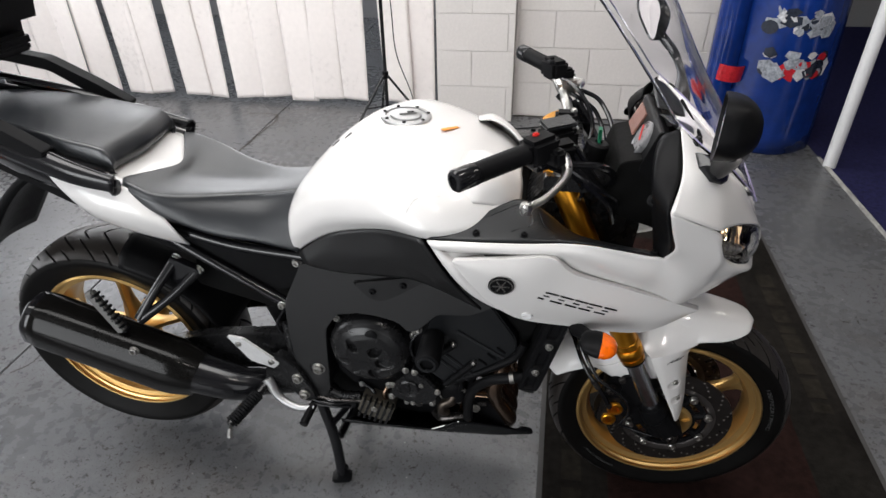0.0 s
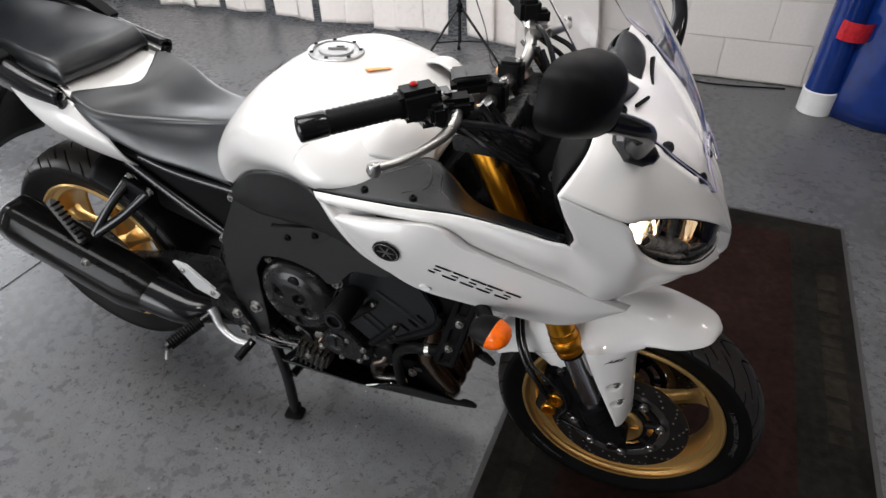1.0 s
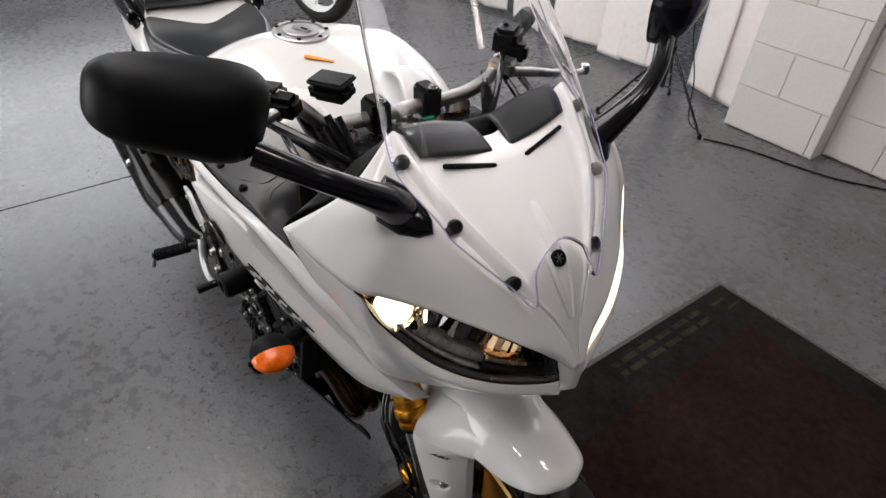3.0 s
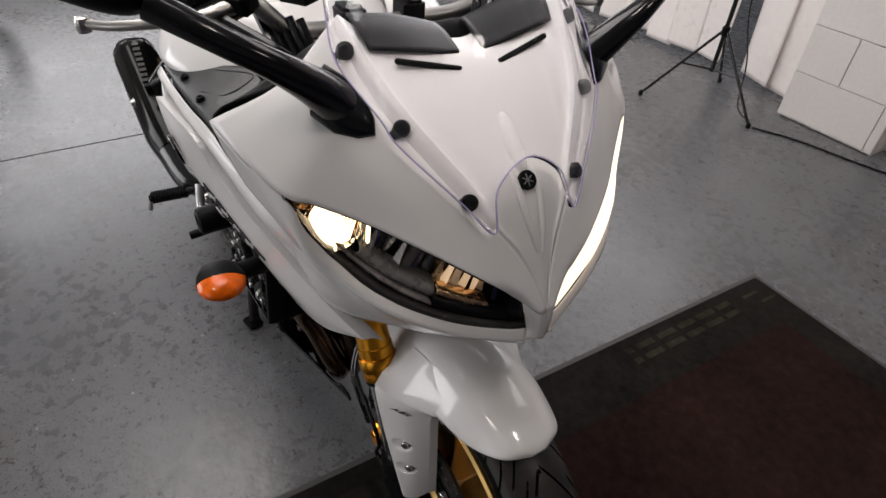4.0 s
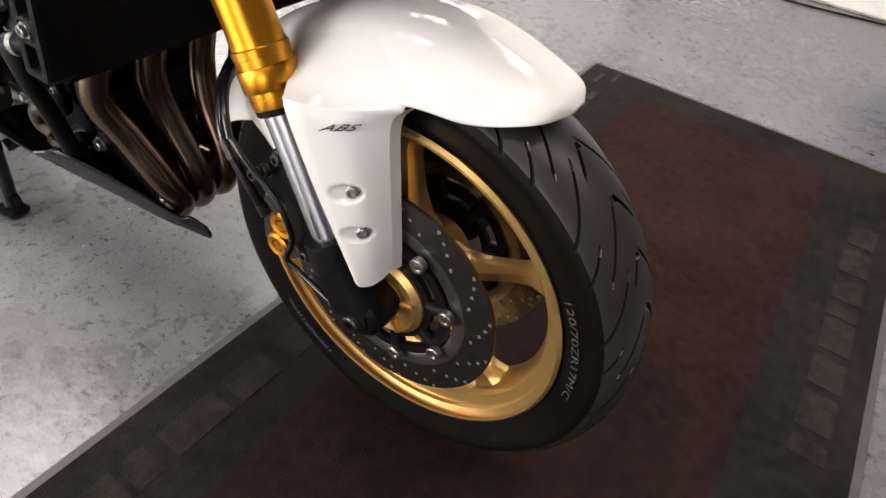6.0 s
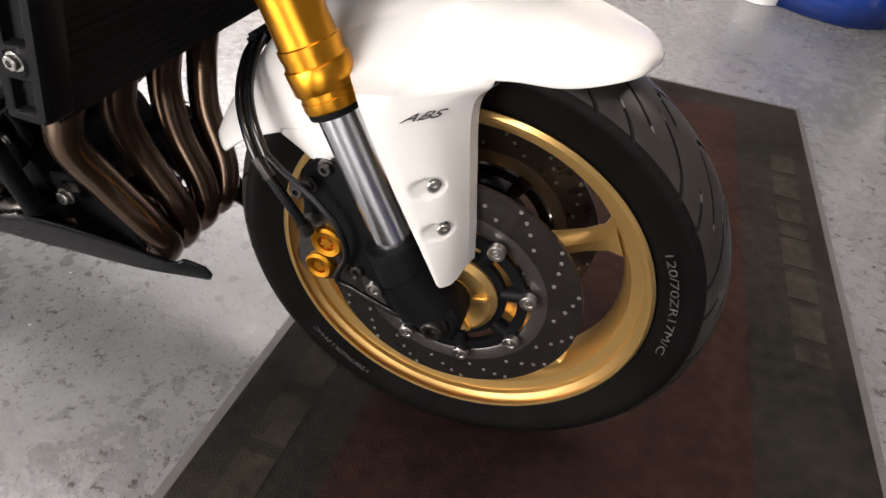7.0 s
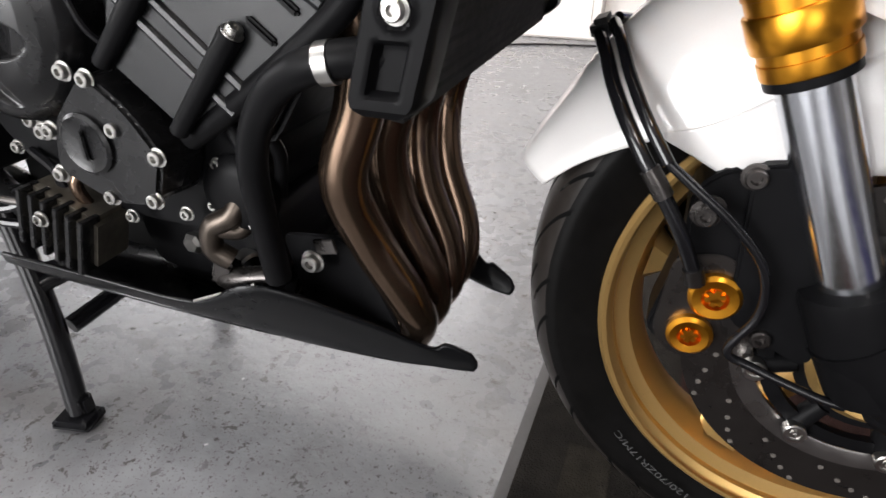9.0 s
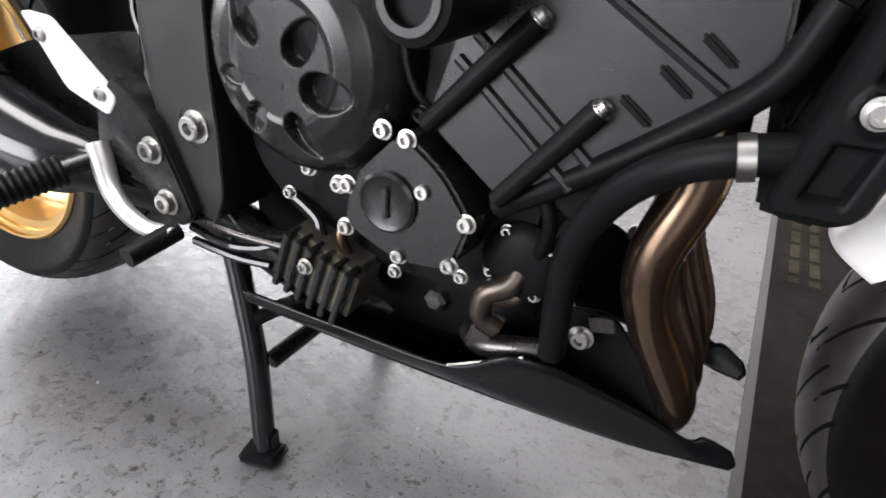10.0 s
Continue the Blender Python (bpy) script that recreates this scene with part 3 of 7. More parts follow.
# ---- parked machines at the edge of the view ----
parked = thing("parked_motorcycle", "parked motorcycle with a black tyre and a white rim", "motorcycle", pose(-2.12, 1.56, 0, 0, 0, 68), group="parked motorcycles")
pw = part("wheel", lathe([(0.03, -0.05), (0.045, -0.03), (0.045, 0.03), (0.03, 0.05)], side_axis(0, 0, 0.305), 24), ALLOY, parked)
part("tyre", lathe([(0.222, 0.050), (0.25, 0.060), (0.28, 0.052), (0.298, 0.030), (0.305, 0.0), (0.298, -0.030), (0.28, -0.052), (0.25, -0.060), (0.222, -0.050)], side_axis(0, 0, 0.305), 64), RUBBER, pw)
part("rim", lathe([(0.226, 0.046), (0.214, 0.040), (0.196, 0.012), (0.196, -0.012), (0.214, -0.040), (0.226, -0.046)], side_axis(0, 0, 0.305), 64), WHITEPLASTIC, pw)
for k in range(6):
    a = radians(60 * k + 15)
    part("spoke", tube([(0.04 * math.cos(a), 0, 0.305 + 0.04 * math.sin(a)), (0.198 * math.cos(a), 0, 0.305 + 0.198 * math.sin(a))], [0.016, 0.012], 10), WHITEPLASTIC, pw)
for sy in (-0.08, 0.08):
    part("fork_leg", tube([(0, sy, 0.305), (-0.12, sy, 0.62), (-0.24, sy, 0.92)], 0.022, 14), GLOSS, parked)
part("mudguard", patch([[(0.322 * math.cos(radians(a)), u * 0.07, 0.305 + (0.322 - 0.04 * abs(u) ** 2) * math.sin(radians(a))) for u in (-1, -0.5, 0, 0.5, 1)] for a in (55, 80, 105, 130, 150)], 14, 20), PAINT, parked, thick=0.003)
rearw = part("rear_wheel", lathe([(0.03, -0.06), (0.05, -0.03), (0.05, 0.03), (0.03, 0.06)], side_axis(-1.40, 0, 0.315), 24), ALLOY, parked)
part("tyre", lathe([(0.222, 0.070), (0.25, 0.085), (0.285, 0.072), (0.308, 0.040), (0.315, 0.0), (0.308, -0.040), (0.285, -0.072), (0.25, -0.085), (0.222, -0.070)], side_axis(-1.40, 0, 0.315), 64), RUBBER, rearw)
part("rim", lathe([(0.226, 0.066), (0.205, 0.03), (0.205, -0.03), (0.226, -0.066)], side_axis(-1.40, 0, 0.315), 64), WHITEPLASTIC, rearw)
for k in range(5):
    a = radians(72 * k)
    part("spoke", tube([(-1.40 + 0.045 * math.cos(a), 0, 0.315 + 0.045 * math.sin(a)), (-1.40 + 0.207 * math.cos(a), 0, 0.315 + 0.207 * math.sin(a))], [0.018, 0.013], 10), WHITEPLASTIC, rearw)
part("engine", prism(round_poly([(-0.42, 0.30), (-0.90, 0.28), (-0.98, 0.50), (-0.80, 0.66), (-0.42, 0.62)], 0.05), -0.16, 0.16, 0.02), ENGINE, parked)
part("frame", tube([(-0.25, 0, 0.88), (-0.55, 0.0, 0.72), (-0.92, 0.0, 0.50), (-1.15, 0, 0.40), (-1.40, 0, 0.315)], 0.045, 14), GLOSS, parked)
part("fuel_tank", patch([[(x, -w, z), (x, -w * 0.9, z + 0.10), (x, 0, zt), (x, w * 0.9, z + 0.10), (x, w, z)] for x, w, z, zt in ((-0.30, 0.06, 0.86, 0.94), (-0.42, 0.13, 0.82, 1.02), (-0.60, 0.14, 0.80, 1.03), (-0.75, 0.09, 0.78, 0.90))], 20, 20), PAINT, parked, thick=0.004)
part("seat", prism(round_poly([(-0.72, 0.84), (-0.95, 0.80), (-1.30, 0.90), (-1.45, 0.98), (-1.42, 0.90), (-1.10, 0.74), (-0.75, 0.76)], 0.03), -0.11, 0.11, 0.02), VINYL, parked)
part("handlebar", tube([(-0.36, -0.34, 1.02), (-0.27, -0.18, 1.04), (-0.25, 0.0, 1.0), (-0.27, 0.18, 1.04), (-0.36, 0.34, 1.02)], 0.014, 12), GLOSS, parked)
part("side_stand", tube([(-0.80, 0.10, 0.30), (-0.78, 0.24, 0.010)], 0.012, 10), GLOSS, parked)
parked.matrix_world = pose(-2.12, 1.56, 0, 0, 0, 18)
copy_thing(parked, pose(-2.60, -0.86, 0, 0, 0, 62))

# ---- the motorcycle: x forward, y to its left ----
bike = thing("motorcycle", "white sport touring motorcycle with gold wheels on its centre stand", "motorcycle")
FX, FZ, RX, RZ = 1.4846, 0.2985, 0.03, 0.370
SIDES = (("right", 1), ("left", -1))


def mirrored(rows, s):
    return rows if s > 0 else flip(rows)


BAND = material("swept_disc_band", (0.17, 0.16, 0.155), 0.32, 0.9, 0.04, 8, 60)
HOLE = material("bright_hole_dot", (0.24, 0.22, 0.20), 0.4, 0.6, vary=0.1)


# wheels
def tyre(name, parent, cx, cz, r_rim, r_out, half, periods, seed):
    """A tyre with cut tread grooves, their shade painted near-black."""
    nt, ns = 1080, 48
    th = np.arange(nt) * 2 * math.pi / nt
    s = np.linspace(-1, 1, ns)
    ang = s * 1.9
    h = r_out - r_rim
    yy = half * np.sin(np.clip(ang, -1.57, 1.57)) * np.where(np.abs(ang) > 1.57, 1 - 0.22 * (np.abs(ang) - 1.57) / 0.33, 1)
    rr = np.where(np.abs(ang) <= 1.57, r_rim + h * (0.52 + 0.48 * np.cos(ang)), r_rim + h * 0.52 * (1 - (np.abs(ang) - 1.57) / 0.33))
    T, S = np.meshgrid(th, s, indexing="ij")
    cut = np.zeros_like(T)
    wav = T * periods / (2 * math.pi)
    for sg, ph in ((1, 0.0), (-1, 0.5)):
        a = S * sg
        for lead, lo, hi, wd in ((0.0, 0.03, 0.44, 0.027), (0.33, 0.20, 0.66, 0.024), (0.70, 0.42, 0.70, 0.020), (0.55, 0.02, 0.16, 0.024)):
            u = (wav + lead + ph) % 1.0
            cut = np.maximum(cut, (np.abs(u - 0.5) < wd) & (a > lo) & (a < hi))
    # the grid itself is swept back, so that every groove follows its lines
    T = T - (2 * math.pi / periods) * (1.85 * np.abs(S) ** 1.15 - 1.0 * np.abs(S) ** 3)
    R = rr[None, :] - 0.0060 * cut
    co = np.stack([cx + R * np.cos(T), np.broadcast_to(yy[None, :], R.shape), cz + R * np.sin(T)], -1).reshape(-1, 3)
    i, j = np.meshgrid(np.arange(nt), np.arange(ns - 1), indexing="ij")
    k = (i + 1) % nt
    fc = np.stack([i * ns + j, k * ns + j, k * ns + j + 1, i * ns + j + 1], -1).reshape(-1, 4)
    me = bpy.data.meshes.new(name)
    me.from_pydata(co.tolist(), [], fc[:, ::-1].tolist())
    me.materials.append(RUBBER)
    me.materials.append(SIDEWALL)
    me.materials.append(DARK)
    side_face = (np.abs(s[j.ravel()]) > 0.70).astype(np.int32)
    # groove faces take the near-black, as shade painted into the cuts
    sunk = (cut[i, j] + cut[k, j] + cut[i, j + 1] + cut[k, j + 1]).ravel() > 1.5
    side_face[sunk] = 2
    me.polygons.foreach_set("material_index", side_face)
    me.shade_smooth()
    me.set_sharp_from_angle(angle=radians(30))
    ob = new(name, me)
    ob.parent = parent
    return ob


def ymat(cx, cz, y=0.0):
    return side_axis(cx, y, cz)


def wheel(name, cx, cz, r_rim, r_out, half, rim_half, periods, spokes, a0):
    w = part(name, lathe([(0.026, -rim_half - 0.008), (0.046, -rim_half), (0.042, -0.03), (0.042, 0.03), (0.046, rim_half), (0.026, rim_half + 0.008)], ymat(cx, cz), 40), GOLD, bike, "five-spoke gold wheel")
    f = rim_half
    prof = [(r_rim - 0.004, f + 0.004), (r_rim, f), (r_rim - 0.001, f - 0.004), (r_rim - 0.012, f - 0.010), (r_rim - 0.013, f - 0.016), (r_rim - 0.026, f - 0.020), (r_rim - 0.034, 0.012), (r_rim - 0.036, 0.0)]
    full = [(r_rim - 0.008, f + 0.003)] + prof + [(r, -h) for r, h in prof[-2::-1]] + [(r_rim - 0.008, -f - 0.003)]
    part("rim", lathe(full, ymat(cx, cz), 96), GOLD, w)
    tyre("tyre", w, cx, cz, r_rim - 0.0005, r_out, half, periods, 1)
    for k in range(spokes):
        a = radians(a0 + k * 360 / spokes)
        d, e = Vector((math.cos(a), 0, math.sin(a))), Vector((-math.sin(a), 0, math.cos(a)))
        c = Vector((cx, 0, cz))
        bm = bmesh.new()
        rings = []
        for r, wd, th in ((0.036, 0.024, 0.040), (0.062, 0.013, 0.028), (0.10, 0.0095, 0.019), (r_rim - 0.075, 0.0095, 0.015), (r_rim - 0.050, 0.013, 0.016), (r_rim - 0.034, 0.028, 0.020)):
            rings.append([bm.verts.new(c + d * r + e * (wd * p) + Vector((0, th * q, 0))) for p, q in ((-1, -0.4), (-0.55, -1), (0.55, -1), (1, -0.4), (1, 0.4), (0.55, 1), (-0.55, 1), (-1, 0.4))])
        for p, q in zip(rings, rings[1:]):
            for j in range(8):
                bm.faces.new((p[j], p[(j + 1) % 8], q[(j + 1) % 8], q[j]))
        bmesh.ops.recalc_face_normals(bm, faces=bm.faces)
        part("spoke", bm, GOLD, w)
    return w


fw = wheel("front_wheel", FX, FZ, 0.222, 0.2935, 0.058, 0.050, 15, 5, 28)
rw = wheel("rear_wheel", RX, RZ, 0.231, 0.320, 0.092, 0.073, 16, 5, 20)


def brake_disc(parent, cx, cz, y, r0, r1, out, bolts=6):
    """A drilled ring on a dark carrier, out is the side it faces."""
    n, rings = 150, []
    bm = bmesh.new()
    rows = 5
    rad = [r0 + (r1 - r0) * k / (rows - 1) for k in range(rows)]
    ring = lathe([(r0, -0.0025), (r1, -0.0025), (r1, 0.0025), (r0, 0.0025)], ymat(cx, cz, y), 96, None, True)
    disc = part("brake_disc", ring, STEEL, parent, "drilled dark steel brake disc")
    # drilled holes as pale raised dots, the light in them put into colour
    for k in range(60):
        a = 2 * math.pi * (k + (0.0, 0.25, 0.1, -0.1)[k % 4]) / 60
        r = r0 + (r1 - r0) * (0.42, 0.62, 0.78, 0.92)[k % 4]
        hole = lathe([(0.0, -0.0034), (0.0023, -0.0033), (0.0023, 0.0033), (0.0, 0.0034)], ymat(cx + r * math.cos(a), cz + r * math.sin(a), y), 8)
        part("drilling_dot", hole, HOLE, disc)
    part("inner_band", lathe([(r0 - 0.006, -0.002), (r0 - 0.004, -0.0030), (r0 + 0.011, -0.0030), (r0 + 0.011, 0.0030), (r0 - 0.004, 0.0030), (r0 - 0.006, 0.002)], ymat(cx, cz, y), 72, None, True), BAND, disc, "bare shiny inner band")
    car = bmesh.new()
    lathe([(0.056, -0.005), (0.066, -0.004), (0.066, 0.004), (0.056, 0.005)], ymat(cx, cz, y), 48, car, True)
    lathe([(r0 - 0.022, -0.004), (r0 - 0.010, -0.0035), (r0 - 0.010, 0.0035), (r0 - 0.022, 0.004)], ymat(cx, cz, y - 0.002 * out), 64, car, True)
    part("carrier", car, BLACK, disc)
    for k in range(bolts):
        a = 2 * math.pi * (k + 0.35) / bolts
        p0, p1 = Vector((cx + 0.062 * math.cos(a), y, cz + 0.062 * math.sin(a))), Vector((cx + (r0 - 0.008) * math.cos(a), y, cz + (r0 - 0.008) * math.sin(a)))
        part("carrier_arm", tube([p0, p1], [0.0085, 0.0105], 12), BLACK, disc)
        rm = ymat(p1.x, p1.z, y - 0.0125 * out) @ (Matrix() if out > 0 else pose(0, 0, 0, 180))
        part("rivet", lathe([(0.0095, -0.006), (0.0095, 0.002), (0.0085, 0.003), (0.0062, 0.003), (0.0058, 0.0012), (0.0036, 0.0012), (0.0034, 0.0026), (0.0018, 0.0026), (0.0016, 0.0), (0, 0.0)], rm, 22), ALLOY, disc)
    return disc


for nm, s in SIDES:
    brake_disc(fw, FX, FZ, -0.066 * s, 0.101, 0.150, s, 8)
hubcap = part("hub_cap", lathe([(0.0, 0.088), (0.024, 0.088), (0.026, 0.074), (0.050, 0.080), (0.057, 0.074), (0.058, 0.064), (0.063, 0.060), (0.063, 0.04)], ymat(FX, FZ), 32), GOLD, fw)
for k in range(5):
    part("boss", box(0.020, 0.007, 0.010, ymat(FX, FZ) @ pose(0, 0, 0, 0, 0, 72 * k + 20) @ pose(0.041, 0, 0.080), 0.002), GOLD, hubcap)
brake_disc(rw, RX, RZ, -0.088, 0.09, 0.125, 1, 5)
# tyre size on the side of the front tyre, along an arc
for centre, size in ((14, 0.0120), (232, 0.0088)):
    txt = bpy.data.curves.new("size_mark", "FONT")
    txt.body, txt.size, txt.extrude, txt.align_x = "120/70ZR17M/C", size, 0.0004, "CENTER"
    tmp_ob = new("size_mark", txt)
    tmp_me = bpy.data.meshes.new_from_object(tmp_ob.evaluated_get(bpy.context.evaluated_depsgraph_get()))
    bpy.data.objects.remove(tmp_ob)
    bpy.data.curves.remove(txt)
    for v in tmp_me.vertices:
        a, r = radians(centre) - v.co.x * 1.85 / 0.25, 0.2360 + v.co.y
        v.co = (FX + r * math.cos(a), -0.0592 + 0.0022 * max(0, (0.241 - r) / 0.008) - 0.001 * v.co.z, FZ + r * math.sin(a))
    tmp_me.materials.append(SIDEPRINT)
    mark = new("size_mark", tmp_me)
    mark.parent = fw

# fork
RAKE = 0.455


def fork_x(z):
    return 1.350 - RAKE * (z - 0.55)


for nm, s in SIDES:
    y = -0.101 if s > 0 else 0.112

    def on(z, s=s, y=y):
        return Vector((fork_x(z), y, z))
    ax = (on(1.0) - on(0.0)).normalized()
    turn = ax.to_track_quat("Z", "Y").to_matrix().to_4x4()

    def fork_piece(name, parent, mat, z0, prof, label=""):
        return part(name, lathe(prof, Matrix.Translation(on(z0)) @ turn, 32), mat, parent, label)
    leg = fork_piece("fork_leg", bike, FORKGOLD, 0.5195, [(0.0, 0), (0.0255, 0), (0.0278, 0.0012), (0.0282, 0.0025), (0.0282, 0.0110), (0.0272, 0.0114), (0.0272, 0.0180), (0.0298, 0.0184), (0.0304, 0.0192), (0.0304, 0.0400), (0.0298, 0.0408), (0.0280, 0.0412), (0.0280, 0.0500), (0.0288, 0.0503), (0.0288, 0.0580), (0.0272, 0.0590), (0.0266, 0.0680), (0.0262, 0.0780), (0.0262, 0.30), (0.0262, 0.53), (0.024, 0.535), (0, 0.535)], "gold anodised upper fork tube")
    fork_piece("seal", leg, BLACK, 0.5165, [(0.02, -0.002), (0.027, -0.002), (0.027, 0.004), (0.02, 0.004)])
    fork_piece("slider", leg, CHROME, 0.37, [(0.0215, 0), (0.0215, 0.16)], "polished chrome slider")
    low = bmesh.new()
    lathe([(0.0, -0.035), (0.030, -0.03), (0.0325, 0.0), (0.0335, 0.055), (0.032, 0.062), (0.0215, 0.064)], Matrix.Translation(on(0.325)) @ turn, 32, low)
    tube([on(0.345), (FX, y - 0.004 * s, FZ)], [0.036, 0.029], 20, 6, low)
    lathe([(0.0, -0.03), (0.026, -0.03), (0.028, -0.02), (0.028, 0.014), (0.022, 0.02), (0.0, 0.02)], ymat(FX, FZ, y - 0.004 * s), 28, low)
    lower = part("fork_bottom", low, BLACK, leg, "black cast fork bottom")
    bolt(lower, FX, -0.130 * s, FZ, 0.012, STEEL, ymat(FX, FZ, -0.126 * s) @ (Matrix() if s > 0 else pose(0, 0, 0, 180)), "axle_nut")
    # caliper behind the leg
    cal = bmesh.new()
    prism(round_poly([(1.302, 0.30), (1.335, 0.285), (1.385, 0.315), (1.395, 0.37), (1.375, 0.43), (1.34, 0.452), (1.315, 0.43), (1.318, 0.38)], 0.012), (-0.094 if s > 0 else 0.094), (-0.05 if s > 0 else 0.05), 0.004, cal)
    prism(round_poly([(1.36, 0.33), (1.42, 0.30), (1.435, 0.35), (1.38, 0.46), (1.35, 0.455)], 0.01), (-0.102 if s > 0 else 0.102), (-0.075 if s > 0 else 0.075), 0.003, cal)
    caliper = part("brake_caliper", cal, BLACK, leg, "black four-piston brake caliper")
    part("caliper_body", prism(round_poly([(1.314, 0.376), (1.352, 0.384), (1.380, 0.352), (1.364, 0.296), (1.330, 0.282), (1.308, 0.302)], 0.012), -0.0935 * s, -0.0965 * s, 0.001), STEEL, caliper)
    for cx, cz, rr in ((1.348, 0.348, 0.0195), (1.337, 0.310, 0.0175)):
        part("piston_cap", lathe([(rr, 0), (rr, 0.006), (rr - 0.003, 0.009), (rr * 0.5, 0.008), (rr * 0.42, 0.003), (0, 0.003)], ymat(cx, cz, -0.0955 * s) @ (Matrix() if s > 0 else pose(0, 0, 0, 180)), 28), FORKGOLD, caliper, "gold anodised piston cap")
        cr = bmesh.new()
        for k in range(3):
            box(rr * 0.75, rr * 0.22, 0.004, ymat(cx, cz, -0.1005 * s) @ pose(0, 0, 0, 0, 0, 60 * k + 20), 0, cr)
        part("socket", cr, FORKGOLD, caliper)
    for cx, cz in ((1.385, 0.322), (1.33, 0.42), (1.352, 0.447)):
        bolt(caliper, cx, -0.1 * s, cz, 0.0072, STEEL, ymat(cx, cz, -0.1 * s) @ (Matrix() if s > 0 else pose(0, 0, 0, 180)))
    hose_run = [(1.329, -0.110, 0.369), (1.317, -0.115, 0.396), (1.303, -0.117, 0.421), (1.285, -0.116, 0.447), (1.267, -0.103, 0.470), (1.251, -0.082, 0.492), (1.238, -0.048, 0.510), (1.228, -0.012, 0.517)]
    part("brake_hose", tube(mirrored([hose_run], s)[0], 0.0056, 12), GLOSS, bike, "black rubber brake hose")
    part("brake_hose", tube(mirrored([[(x + 0.011, y - 0.001, z + 0.007) for x, y, z in hose_run[3:]]], s)[0], 0.0046, 12), GLOSS, bike, "black rubber brake hose")
    part("hose_ferrule", tube(mirrored([[(1.297, -0.1172, 0.4305), (1.2905, -0.1168, 0.440), (1.284, -0.1158, 0.4485)]], s)[0], 0.0072, 10), STEEL, bike)
    part("hose_banjo", tube(mirrored([[(1.331, -0.109, 0.363), (1.3265, -0.1115, 0.376)]], s)[0], 0.0075, 10), STEEL, bike)
    bolt(bike, 0, 0, 0, 0.0078, STEEL, ymat(1.326, 0.421, -0.112 * s) @ (Matrix() if s > 0 else pose(0, 0, 0, 180)))
    part("sensor_lead", tube(mirrored([[(1.296, -0.1155, 0.4540), (1.318, -0.118, 0.438), (1.344, -0.118, 0.418), (1.370, -0.117, 0.388), (1.377, -0.114, 0.350), (1.364, -0.113, 0.312), (1.385, -0.112, 0.300), (1.430, -0.115, 0.288), (1.450, -0.115, 0.285)]], s)[0], 0.0036, 10), GLOSS, bike)
part("hose_splitter", box(0.018, 0.040, 0.016, pose(1.230, 0, 0.519, 0, -20, 0), 0.004), BLACK, bike, "black clip joining the two brake hoses")

# front mudguard
R0 = 0.325


def guard_row(deg, w, drop, lift=0.0):
    a = radians(deg)
    row = []
    for u in (-1, -0.88, -0.55, 0, 0.55, 0.88, 1):
        r = R0 + lift - drop * (abs(u) ** 3)
        row.append((FX + r * math.cos(a), u * w, FZ + r * math.sin(a)))
    return row


